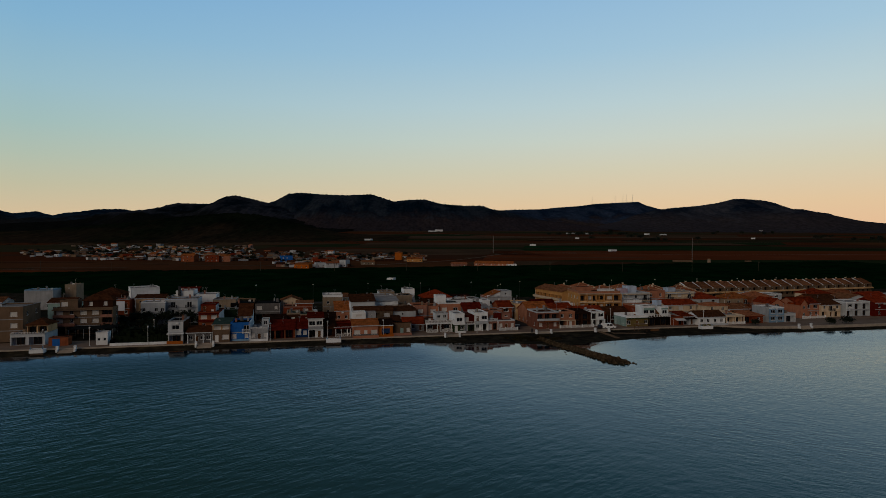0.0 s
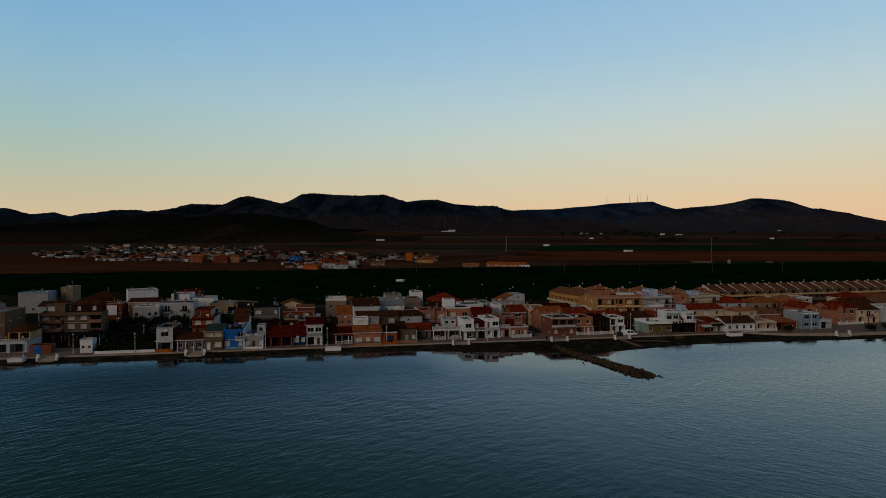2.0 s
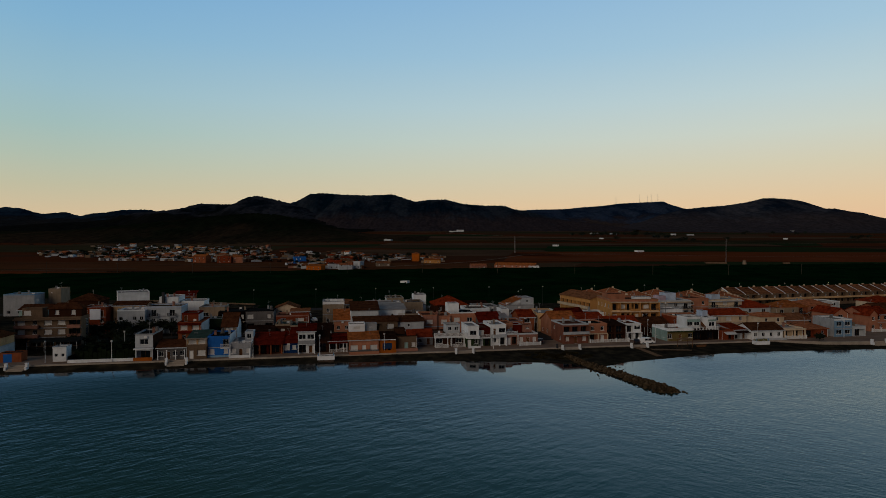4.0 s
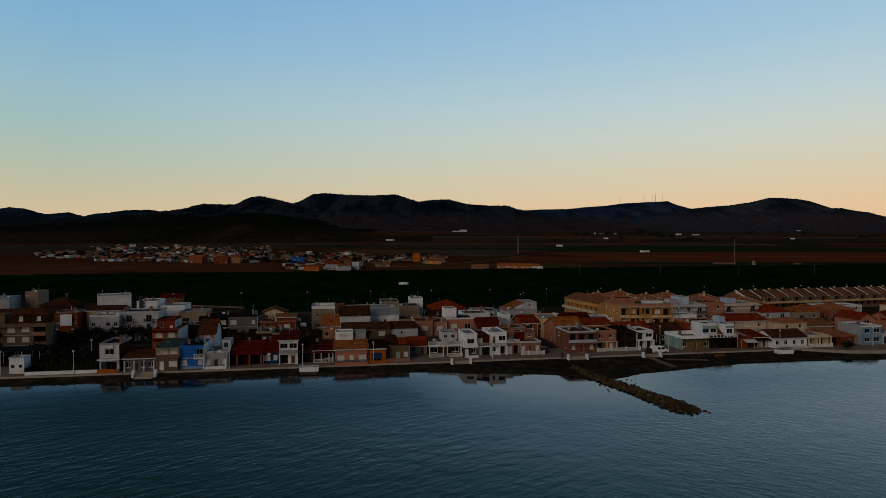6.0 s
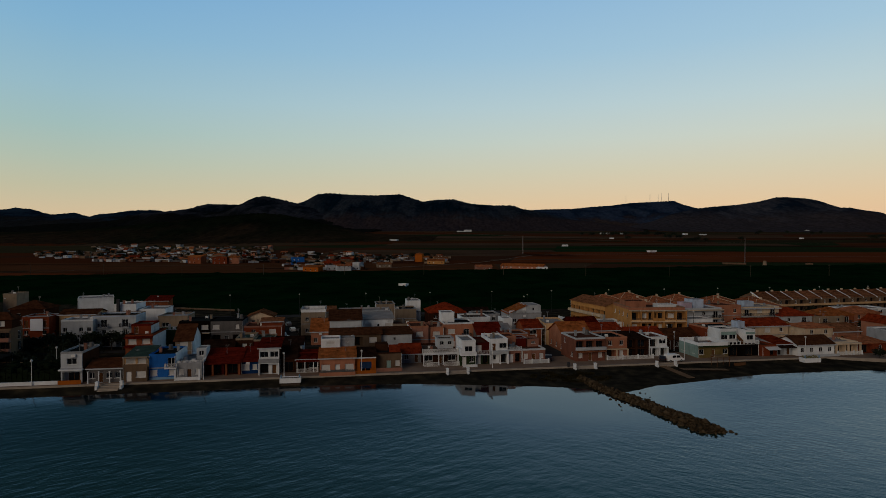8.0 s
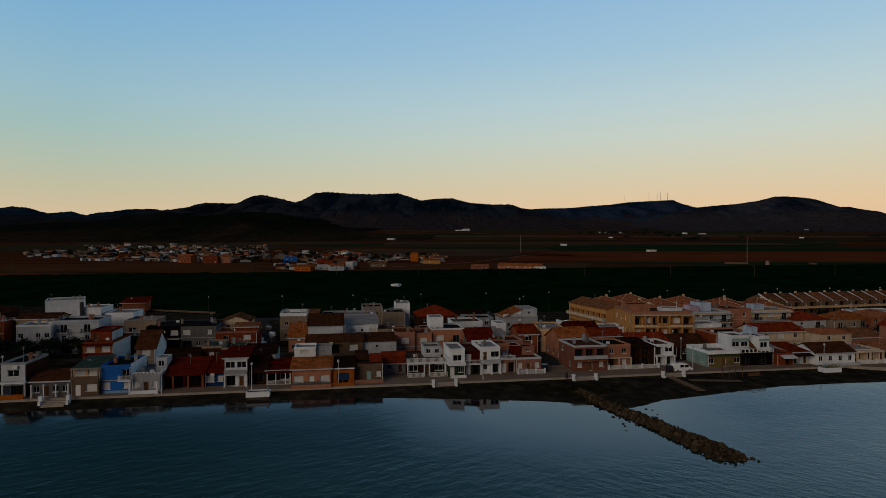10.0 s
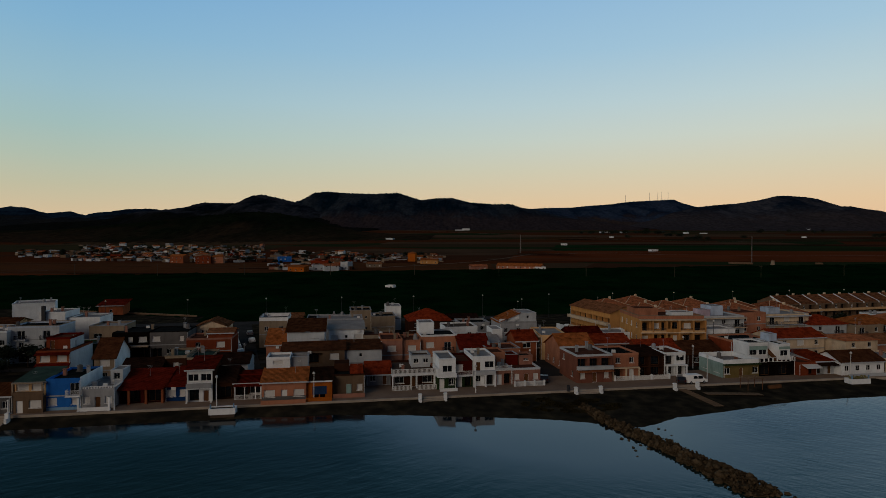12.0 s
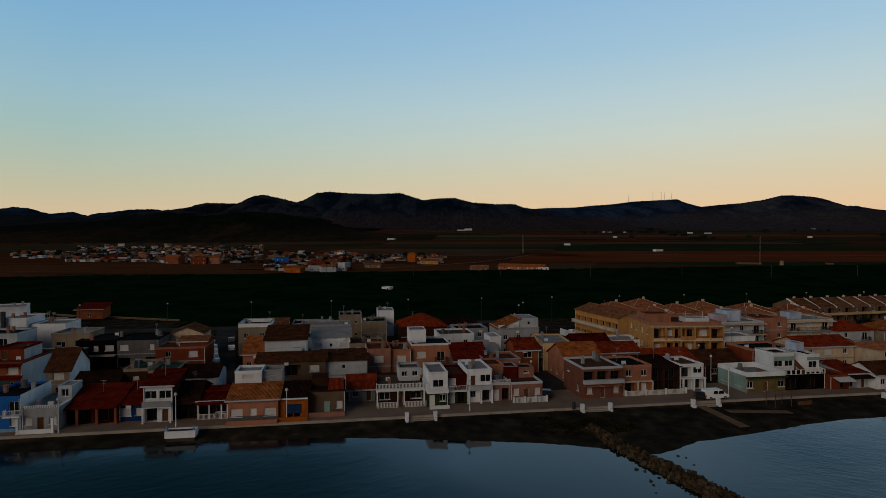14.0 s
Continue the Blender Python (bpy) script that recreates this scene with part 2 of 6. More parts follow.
def opening_part(kind, w, h, parent, m, wood):
    """The joinery of one opening: its frame and what fills it."""
    key = (kind, round(w, 2), round(h, 2), wood)
    if key not in CACHE:
        f = Shape()
        k = 0.07
        f.standing_ring(w, h, 0.02, 0.07, k)
        if kind in "wWb" and w > 0.9:
            f.box(-0.03, 0.03, 0.02, 0.07, k, h - k)
        frame_me = f.mesh("frame", WOODEN if wood else FRAME)
        fill = Shape().box(-w / 2 + k, w / 2 - k, 0.04, 0.06, k, h - k)
        if kind in "sS":
            fill = Shape()
            rows = max(4, int(h / 0.16))
            line = [(0.055 if r % 2 else 0.035, k + (h - 2 * k) * r / (2 * rows)) for r in range(2 * rows + 1)]
            fill.v = [(x, y, z) for y, z in line for x in (-w / 2 + k, w / 2 - k)]
            fill.f = [(2 * r, 2 * r + 1, 2 * r + 3, 2 * r + 2) for r in range(2 * rows)]
        fill_me = fill.mesh("fill", {"s": SHUTTER, "S": SHUTTER, "d": WOODEN, "D": FRAME, "g": surface("garage_paint", (0.25, 0.22, 0.2), 0.6)}.get(kind, GLASS))
        CACHE[key] = frame_me, fill_me
    frame_me, fill_me = CACHE[key]
    name = "door" if kind in "dD" else "garage_door" if kind == "g" else "window"
    w_ob = part(name, frame_me, parent, m=m)
    if kind in "wWsS" and SILLS:
        if (round(w, 2), "sill") not in CACHE:
            CACHE[round(w, 2), "sill"] = Shape().box(-w / 2 - 0.1, w / 2 + 0.1, -0.2, 0.0, -0.1, -0.01).mesh("sill", FRAME)
        part("sill", CACHE[round(w, 2), "sill"], w_ob)
    part({"s": "shutter", "S": "shutter", "d": "door_leaf", "D": "door_leaf", "g": "door_leaf"}.get(kind, "pane"), fill_me, w_ob)


def railing(parent, x0, x1, y0, y1, z, mat, h=0.95, gap=0.16, sides=True, name="railing", fat=0.018):
    s = Shape()

    def run(ax, ay, bx, by):
        n = max(2, int(math.hypot(bx - ax, by - ay) / gap))
        for i in range(n + 1):
            x, y = ax + (bx - ax) * i / n, ay + (by - ay) * i / n
            s.box(x - fat, x + fat, y - fat, y + fat, z, z + h)
        s.box(min(ax, bx) - 0.04, max(ax, bx) + 0.04, min(ay, by) - 0.04, max(ay, by) + 0.04, z + h, z + h + 0.07)
        s.box(min(ax, bx) - 0.03, max(ax, bx) + 0.03, min(ay, by) - 0.03, max(ay, by) + 0.03, z, z + 0.06)

    run(x0, y0, x1, y0)
    if sides:
        run(x0, y0, x0, y1)
        run(x1, y0, x1, y1)
    return tagged(part(name, s.mesh(name, mat), parent), kind="stuff")


def holes_for(floors, length, z0, z1):
    """Openings of a face: a string of letters a floor, from the ground up, each letter in a cell of its own."""
    out = []
    fh = (z1 - z0) / max(1, len(floors))
    for n, text in enumerate(floors):
        cells = text.split()
        for i, kind in enumerate(cells):
            if kind == ".":
                continue
            w, h, sill = SIZES[kind]
            cw = length / len(cells)
            w, h = min(w, cw * 0.82), min(h, fh - sill - 0.25)
            if kind == "p":
                w = cw * 0.86
            cx, cz = cw * (i + 0.5), z0 + n * fh + sill
            out.append((cx - w / 2, cx + w / 2, cz, cz + h, 1.3 if kind == "p" else 0.2, kind))
    return out


def room(parent, x0, x1, y0, y1, z0, z1, wall, front=(), left=(), right=(), roof="flat", top="gravel", rise=1.6, parapet=0.45, cap=None, rail=None, eave=0.42, wood=False, name="wall", trim=None, flank=None):
    """One volume of a house with its openings and its roof. Roofs: flat, gable (ridge along the front), gable_y (ridge inland), hip, shed (falls to the front), none."""
    s = Shape()
    faces = {"front": ((x0, y0), (x1, y0), front), "right": ((x1, y0), (x1, y1), right), "back": ((x1, y1), (x0, y1), ()), "left": ((x0, y1), (x0, y0), left)}
    zt, main, sides = z1, s, Shape()
    for key, (a, b, floors) in faces.items():
        s = sides if flank and key != "front" else main
        length = math.hypot(b[0] - a[0], b[1] - a[1])
        holes = holes_for(floors, length, z0, z1)
        face_with_openings(s, a, b, z0, zt, [h[:5] for h in holes])
        dx, dy = (b[0] - a[0]) / length, (b[1] - a[1]) / length
        ang = math.degrees(math.atan2(dy, dx))
        for h0, h1, c, d, deep, kind in holes:
            cx = (h0 + h1) / 2
            back_off = min(deep - 0.08, 0.11) if kind != "p" else deep - 0.09
            m = pose(a[0] + dx * cx - dy * back_off * 1.0, a[1] + dy * cx + dx * back_off, c, 0, 0, ang)
            opening_part("w" if kind == "p" else kind, h1 - h0 if kind != "p" else min(2.2, h1 - h0), d - c, parent, m, wood or kind == "p")
            if kind == "b" and abs(ang) < 1:
                bx0, bx1 = a[0] + h0 - 0.5, a[0] + h1 + 0.5
                slab = Shape().box(bx0, bx1, y0 - 0.95, y0, c - 0.22, c - 0.05)
                bal = part("balcony", slab.mesh("balcony", plaster(trim or wall)), parent)
                railing(bal, bx0 + 0.06, bx1 - 0.06, y0 - 0.9, y0, c - 0.05, rail or DARKMETAL)
    s = sides if flank else main
    s.quad((x0, y0, zt - 0.02), (x1, y0, zt - 0.02), (x1, y1, zt - 0.02), (x0, y1, zt - 0.02)) if roof == "none" else None
    cx, cy, e, t = (x0 + x1) / 2, (y0 + y1) / 2, eave, 0.16
    if roof == "gable":
        for x in (x0, x1):
            s.quad((x, y0, zt), (x, y1, zt), (x, cy, zt + rise)) if x == x1 else s.quad((x, y1, zt), (x, y0, zt), (x, cy, zt + rise))
    if roof == "gable_y":
        s.quad((x0, y0, zt), (x1, y0, zt), (cx, y0, zt + rise))
        s.quad((x1, y1, zt), (x0, y1, zt), (cx, y1, zt + rise))
    if roof == "shed_x":
        s.quad((x0, y0, zt), (x1, y0, zt), (x1, y0, zt + rise))
        s.quad((x1, y1, zt), (x0, y1, zt), (x1, y1, zt + rise))
        s.quad((x1, y0, zt), (x1, y1, zt), (x1, y1, zt + rise), (x1, y0, zt + rise))
    if roof == "shed":
        s.quad((x1, y0, zt), (x1, y1, zt), (x1, y1, zt + rise))
        s.quad((x0, y1, zt), (x0, y0, zt), (x0, y1, zt + rise))
        s.quad((x1, y1, zt), (x0, y1, zt), (x0, y1, zt + rise), (x1, y1, zt + rise))
    part(name, main.mesh(name, plaster(wall)), parent)
    if flank:
        part("side_wall", sides.mesh("side_wall", plaster(flank)), parent, f"{WORDS.get(flank, flank)} side walls")
    r = Shape()
    if roof == "flat":
        slab = Shape().box(x0 + 0.16, x1 - 0.16, y0 + 0.16, y1 - 0.16, zt - 0.1, zt + 0.03)
        part("roof", slab.mesh("roof", FLAT[top]), parent)
        k = 0.16
        r.ring(x0 - 0.03, x1 + 0.03, y0 - 0.03, y1 + 0.03, zt, zt + parapet, k + 0.03)
        part("parapet", r.mesh("parapet", plaster(cap or wall)), parent)
        if parapet > 0.3 and SILLS and rng.random() < 0.4:
            edge = Shape().ring(x0 - 0.1, x1 + 0.1, y0 - 0.1, y1 + 0.1, zt + parapet + 0.002, zt + parapet + 0.1, 0.34)
            part("coping", edge.mesh("coping", plaster("lightgrey" if cap in (None, "offwhite", "white") else "beige")), parent, "pale coping along the parapet")
        return
    if roof in ("gable", "shed") and SILLS and rng.random() < 0.6:
        k = e * rise / ((cy if roof == "gable" else y1) - y0)
        board = Shape().box(x0 - e - 0.02, x1 + e + 0.02, y0 - e - 0.09, y0 - e - 0.004, zt - k - 0.06, zt - k + t + 0.03)
        part("fascia", board.mesh("fascia", plaster("offwhite")), parent, "pale fascia board under the eave")
    if roof == "none":
        return
    if roof == "gable":
        k = e * rise / (cy - y0)
        r.slab([(x0 - e, y0 - e, zt - k + t), (x1 + e, y0 - e, zt - k + t), (x1 + e, cy, zt + rise + t), (x0 - e, cy, zt + rise + t)], t)
        r.slab([(x0 - e, cy, zt + rise + t), (x1 + e, cy, zt + rise + t), (x1 + e, y1 + e, zt - k + t), (x0 - e, y1 + e, zt - k + t)], t)
        r.box(x0 - e, x1 + e, cy - 0.14, cy + 0.14, zt + rise + t - 0.05, zt + rise + t + 0.08)
    elif roof == "gable_y":
        k = e * rise / (cx - x0)
        r.slab([(x0 - e, y0 - e, zt - k + t), (cx, y0 - e, zt + rise + t), (cx, y1 + e, zt + rise + t), (x0 - e, y1 + e, zt - k + t)], t)
        r.slab([(cx, y0 - e, zt + rise + t), (x1 + e, y0 - e, zt - k + t), (x1 + e, y1 + e, zt - k + t), (cx, y1 + e, zt + rise + t)], t)
        r.box(cx - 0.14, cx + 0.14, y0 - e, y1 + e, zt + rise + t - 0.05, zt + rise + t + 0.08)
    elif roof == "shed_x":
        k = e * rise / (x1 - x0)
        r.slab([(x0 - e, y0 - e, zt - k + t), (x1 + e, y0 - e, zt + rise + k + t), (x1 + e, y1 + e, zt + rise + k + t), (x0 - e, y1 + e, zt - k + t)], t)
    elif roof == "shed":
        k = e * rise / (y1 - y0)
        r.slab([(x0 - e, y0 - e, zt - k + t), (x1 + e, y0 - e, zt - k + t), (x1 + e, y1 + e, zt + rise + k + t), (x0 - e, y1 + e, zt + rise + k + t)], t)
    elif roof == "hip":
        q = min(x1 - x0, y1 - y0) / 2
        a, b = [(x0 + q, cy, zt + rise + t), (x1 - q, cy, zt + rise + t)] if x1 - x0 >= y1 - y0 else [(cx, y0 + q, zt + rise + t), (cx, y1 - q, zt + rise + t)]
        c = [(x0 - e, y0 - e, zt + t - 0.05), (x1 + e, y0 - e, zt + t - 0.05), (x1 + e, y1 + e, zt + t - 0.05), (x0 - e, y1 + e, zt + t - 0.05)]
        wide = x1 - x0 >= y1 - y0
        if wide:
            r.quad(c[0], c[1], b, a).quad(c[2], c[3], a, b).quad(c[1], c[2], b).quad(c[3], c[0], a)
        else:
            r.quad(c[0], c[1], a).quad(c[2], c[3], b).quad(c[1], c[2], b, a).quad(c[3], c[0], a, b)
        r.box(x0 - e, x1 + e, y0 - e, y1 + e, zt - 0.12, zt + t - 0.06)
    part("roof", r.mesh("roof", tiles(top) if top in ROOFS else FLAT[top]), parent)


def thing(name, m, label, category, group=""):
    ob = new(name)
    ob.matrix_world = m
    ob.empty_display_size = 0.5
    return tagged(ob, label, category, group)


WORDS = {"umber": "grey-brown", "offwhite": "off-white", "lightgrey": "light grey", "bright_orange": "bright orange", "paleblue": "pale blue", "skyblue": "sky-blue"}


def house(u0, u1, v, h, wall="cream", d=9.0, front=("d w", "w w"), roof="flat", top="gravel", note="", g=None, category="house", group="village houses", turn=0.0, **kw):
    """A house between u0 and u1 whose front stands at v; h: the height of its walls over the ground."""
    g = 1.32 if g is None else g
    ob = thing("house", place((u0 + u1) / 2, v, g, turn), "", category, group)
    n = len(front)
    storeys = {1: "single-storey", 2: "two-storey", 3: "three-storey"}.get(n, "low")
    cover = {"flat": "a flat roof", "shed": f"a sloping {top} tiled roof", "hip": f"a hipped {top} tiled roof"}.get(roof, f"a pitched {top} tiled roof")
    ob["label"] = note or f"{storeys} {WORDS.get(wall, wall)} plastered house with {cover}"
    w = u1 - u0
    room(ob, -w / 2, w / 2, 0, d, 0, h, wall, front, roof=roof, top=top, **kw)
    if roof == "flat":
        clutter(ob, -w / 2 + 0.8, w / 2 - 0.8, 1.5, d - 1.0, h)
    elif rng.random() < 0.5:
        mast(ob, rng.uniform(-w / 3, w / 3), d * 0.6, h + 0.8, 2.6)
    trimmings(ob, w, h, n)
    return ob


rng = random.Random(7)


def trimmings(ob, w, h, storeys):
    """Downpipes, a string course and a cooler on the front of a house."""
    pale = plaster("lightgrey")
    if rng.random() < 0.75:
        x = rng.choice((-1, 1)) * (w / 2 - 0.14)
        part("downpipe", Shape().tube(x, -0.07, 0.05, h - 0.05, 0.055, 0.055, 6).mesh("downpipe", FRAME), ob)
    if storeys > 1 and rng.random() < 0.6:
        for k in range(1, storeys):
            z = h * k / storeys
            box = Shape().box(-w / 2 - 0.04, w / 2 + 0.04, -0.1, -0.003, z - 0.12, z + 0.1)
            part("string_course", box.mesh("string_course", pale), ob)
    if storeys and rng.random() < 0.18:
        x, z = rng.uniform(-w / 2 + 0.8, w / 2 - 0.8), h * (storeys - 0.22) / storeys
        s = Shape().box(x - 0.4, x + 0.4, -0.36, -0.05, z, z + 0.55).box(x - 0.35, x - 0.3, -0.36, 0.0, z - 0.05, z).box(x + 0.3, x + 0.35, -0.36, 0.0, z - 0.05, z)
        part("air_conditioner", s.mesh("air_conditioner", FRAME), ob)


def clutter(ob, x0, x1, y0, y1, z):
    """What stands on a flat roof: a chimney, a tank, a stair head, an aerial."""
    if x1 - x0 < 1.5 or y1 - y0 < 1.5:
        return
    for kind in rng.sample(["chimney", "tank", "aerial", "aircon", "chimney", "chimney", "aerial"], 3):
        x, y = rng.uniform(x0, x1), rng.uniform(y0, y1)
        if kind == "chimney":
            h = rng.uniform(0.9, 1.5)
            s = Shape().box(x - 0.28, x + 0.28, y - 0.28, y + 0.28, z, z + h).box(x - 0.36, x + 0.36, y - 0.36, y + 0.36, z + h + 0.16, z + h + 0.24)
            s.box(x - 0.25, x - 0.18, y - 0.25, y + 0.25, z + h, z + h + 0.17).box(x + 0.18, x + 0.25, y - 0.25, y + 0.25, z + h, z + h + 0.17)
            part("chimney", s.mesh("chimney", plaster(rng.choice(["lightgrey", "beige", "pink"]))), ob)
        elif kind == "tank":
            s = Shape().tube(x, y, z + 0.25, z + 1.25, 0.5, 0.46, 12).tube(x, y, z + 1.25, z + 1.36, 0.46, 0.2, 12).box(x - 0.55, x + 0.55, y - 0.55, y + 0.55, z, z + 0.25)
            part("water_tank", s.mesh("water_tank", plaster(rng.choice(["grey", "lightgrey"]))), ob)
        elif kind == "aircon":
            s = Shape().box(x - 0.42, x + 0.42, y - 0.18, y + 0.18, z + 0.1, z + 0.72).box(x - 0.4, x - 0.3, y - 0.2, y + 0.2, z, z + 0.1).box(x + 0.3, x + 0.4, y - 0.2, y + 0.2, z, z + 0.1)
            part("air_conditioner", s.mesh("air_conditioner", FRAME), ob)
        else:
            mast(ob, x, y, z, rng.uniform(2.0, 3.2))


def mast(parent, x, y, z, h=2.4):
    """A television aerial on a roof."""
    s = Shape().tube(x, y, z, z + h, 0.03, 0.025, 6)
    for k, w in ((0, 0.5), (0.25, 0.4), (0.5, 0.3)):
        s.box(x - w, x + w, y - 0.015, y + 0.015, z + h - 0.1 - k, z + h - 0.07 - k)
    part("aerial", s.mesh("aerial", METAL), parent)


# ---- land, sea, hills ----
def shore(u):
    """How far the water's edge lies seaward of the promenade."""
    pts = [(-400, 3.6), (-90, 3.8), (-30, 3.6), (-11, 5.0), (-2.5, 7.0), (6.3, 9.3), (14.9, 11.6), (23, 14.0), (28, 16.6), (31, 18.4), (34, 20.6), (37, 20.6), (39.8, 18.9), (44.3, 16.7), (51.3, 15.4), (59, 13.8), (68, 11.9), (77, 10.5), (90, 10.1), (110, 11.2), (134, 12.8), (160, 13.6), (400, 15)]
    for (a, p), (b, q) in zip(pts, pts[1:]):
        if u <= b:
            return p + (q - p) * (u - a) / (b - a)
    return 12


def ground_height(x, y):
    u, v = CO * x + SI * (y - 8), -SI * x + CO * (y - 8)
    if v > 0.6:
        return land(y)
    edge = shore(u) + 0.5 * noise.noise((u * 0.15, 3.0, 0.0))
    z = 0.85 * (1 + v / edge) if v > -edge else max(-2.5, 0.09 * (v + edge) - 0.02)
    if v > -0.3:
        z += (land(y) - z) * (v + 0.3) / 0.9
    return z + 0.03 * noise.noise((x * 0.6, y * 0.6, 1.0))


def spread(a, b, fine, coarse):
    """Steps from a to b that grow from fine to coarse."""
    out, step = [a], fine
    while out[-1] < b:
        out.append(out[-1] + step)
        step = min(coarse, step * 1.06)
    return out


GROUND_U = [-k for k in reversed(spread(230, 4800, 6, 400))] + [k * 1.5 for k in range(-150, 151)] + spread(231, 4800, 6, 400)
GROUND_V = [-400, -200, -100, -60, -40, -32] + [-26 + k * 0.5 for k in range(0, 55)] + spread(2, 4700, 4, 140)
verts = []
for v in GROUND_V:
    for u in GROUND_U:
        x, y = CO * u - SI * v, 8 + SI * u + CO * v
        verts.append((x, y, ground_height(x, y)))
nu = len(GROUND_U)
faces = [(j * nu + i, j * nu + i + 1, (j + 1) * nu + i + 1, (j + 1) * nu + i) for j in range(len(GROUND_V) - 1) for i in range(nu - 1)]

# bare earth and shingle near the sea, red ploughed fields and green plots inland
GROUND, n, l, p = shader("earth_and_fields")
tc = n.new("ShaderNodeTexCoord")
sep = n.new("ShaderNodeSeparateXYZ")
l.new(tc.outputs["Object"], sep.inputs[0])
stretch = n.new("ShaderNodeMapping")
stretch.inputs["Scale"].default_value = (0.0022, 0.0062, 0)
stretch.inputs["Rotation"].default_value = (0, 0, radians(7))
l.new(tc.outputs["Object"], stretch.inputs["Vector"])
plots = n.new("ShaderNodeTexVoronoi")
plots.inputs["Scale"].default_value = 1.0
l.new(stretch.outputs[0], plots.inputs["Vector"])
pick = n.new("ShaderNodeSeparateColor")
l.new(plots.outputs["Color"], pick.inputs[0])
fields = ramp(n, [(0.0, (0.062, 0.019, 0.008, 1)), (0.3, (0.046, 0.020, 0.011, 1)), (0.5, (0.036, 0.024, 0.013, 1)), (0.66, (0.016, 0.024, 0.010, 1)), (0.78, (0.054, 0.032, 0.018, 1)), (1.0, (0.044, 0.016, 0.008, 1))])
fields.color_ramp.interpolation = "CONSTANT"
l.new(pick.outputs[0], fields.inputs[0])
grain = n.new("ShaderNodeTexNoise")
grain.inputs["Scale"].default_value, grain.inputs["Detail"].default_value = 0.35, 9
l.new(tc.outputs["Object"], grain.inputs["Vector"])
shingle = ramp(n, [(0.35, (0.013, 0.012, 0.009, 1)), (0.55, (0.024, 0.020, 0.014, 1)), (0.75, (0.046, 0.036, 0.021, 1))])
l.new(grain.outputs["Fac"], shingle.inputs[0])
inland = n.new("ShaderNodeMapRange")
inland.inputs["From Min"].default_value, inland.inputs["From Max"].default_value = 300, 420
l.new(sep.outputs["Y"], inland.inputs["Value"])
both = n.new("ShaderNodeMix")
both.data_type = "RGBA"
l.new(inland.outputs[0], both.inputs["Factor"])
l.new(shingle.outputs[0], both.inputs["A"])
l.new(fields.outputs[0], both.inputs["B"])
worn = n.new("ShaderNodeMix")
worn.data_type, worn.blend_type = "RGBA", "MULTIPLY"
worn.inputs["Factor"].default_value = 0.6
l.new(both.outputs["Result"], worn.inputs["A"])
tone = n.new("ShaderNodeMapRange")
tone.inputs["To Min"].default_value, tone.inputs["To Max"].default_value = 0.5, 1.5
l.new(grain.outputs["Fac"], tone.inputs["Value"])
l.new(tone.outputs[0], worn.inputs["B"])
l.new(worn.outputs["Result"], p.inputs["Base Color"])
p.inputs["Roughness"].default_value, p.inputs["Specular IOR Level"].default_value = 0.95, 0.0
bump = n.new("ShaderNodeBump")
bump.inputs["Strength"].default_value, bump.inputs["Distance"].default_value = 0.5, 0.2
l.new(grain.outputs["Fac"], bump.inputs["Height"])
l.new(bump.outputs[0], p.inputs["Normal"])
ground = new("ground", mesh_of("ground", verts, faces, GROUND))
tagged(ground, "dark shingle beach running inland to red ploughed fields", "ground", kind="structure")
for poly in ground.data.polygons:
    poly.use_smooth = True

# the sea
SEA, n, l, p = shader("sea_water")
tc = n.new("ShaderNodeTexCoord")
p.inputs["IOR"].default_value = 1.33
# two trains of ripples that meet before the groyne: length and spacing in metres, and the way their crests run
swell, patch = n.new("ShaderNodeTexNoise"), n.new("ShaderNodeTexNoise")
trains = []
for size, way, detail in (((3.2, 1.4, 1), 26, 2), ((2.2, 1.0, 1), -40, 2)):
    chop, ripple = n.new("ShaderNodeMapping"), n.new("ShaderNodeTexNoise")
    chop.vector_type = "TEXTURE"
    chop.inputs["Scale"].default_value, chop.inputs["Rotation"].default_value = size, (0, 0, radians(way))
    l.new(tc.outputs["Object"], chop.inputs["Vector"])
    ripple.inputs["Scale"].default_value, ripple.inputs["Detail"].default_value, ripple.inputs["Roughness"].default_value = 1.0, detail, 0.6
    l.new(chop.outputs[0], ripple.inputs["Vector"])
    trains.append(ripple)
swell.inputs["Scale"].default_value, swell.inputs["Detail"].default_value = 0.22, 2
patch.inputs["Scale"].default_value, patch.inputs["Detail"].default_value = 0.02, 3
l.new(tc.outputs["Object"], swell.inputs["Vector"])
l.new(tc.outputs["Object"], patch.inputs["Vector"])
# still water in the lee of the groyne and along the shore
lee = n.new("ShaderNodeVectorMath")
lee.operation = "DISTANCE"
squash = n.new("ShaderNodeMapping")
squash.inputs["Scale"].default_value = (0.75, 1, 0)
l.new(tc.outputs["Object"], squash.inputs["Vector"])
l.new(squash.outputs[0], lee.inputs[0])
lee.inputs[1].default_value = (16, -19, 0)
wob = n.new("ShaderNodeMath")
wob.operation = "MULTIPLY_ADD"
wob.inputs[1].default_value = 24
l.new(patch.outputs["Fac"], wob.inputs[0])
l.new(lee.outputs["Value"], wob.inputs[2])
still = n.new("ShaderNodeMapRange")
still.inputs["From Min"].default_value, still.inputs["From Max"].default_value = 28, 42
still.inputs["To Min"].default_value, still.inputs["To Max"].default_value = 0.07, 1.0
l.new(wob.outputs[0], still.inputs["Value"])
sep = n.new("ShaderNodeSeparateXYZ")
l.new(tc.outputs["Object"], sep.inputs[0])
near = n.new("ShaderNodeMapRange")
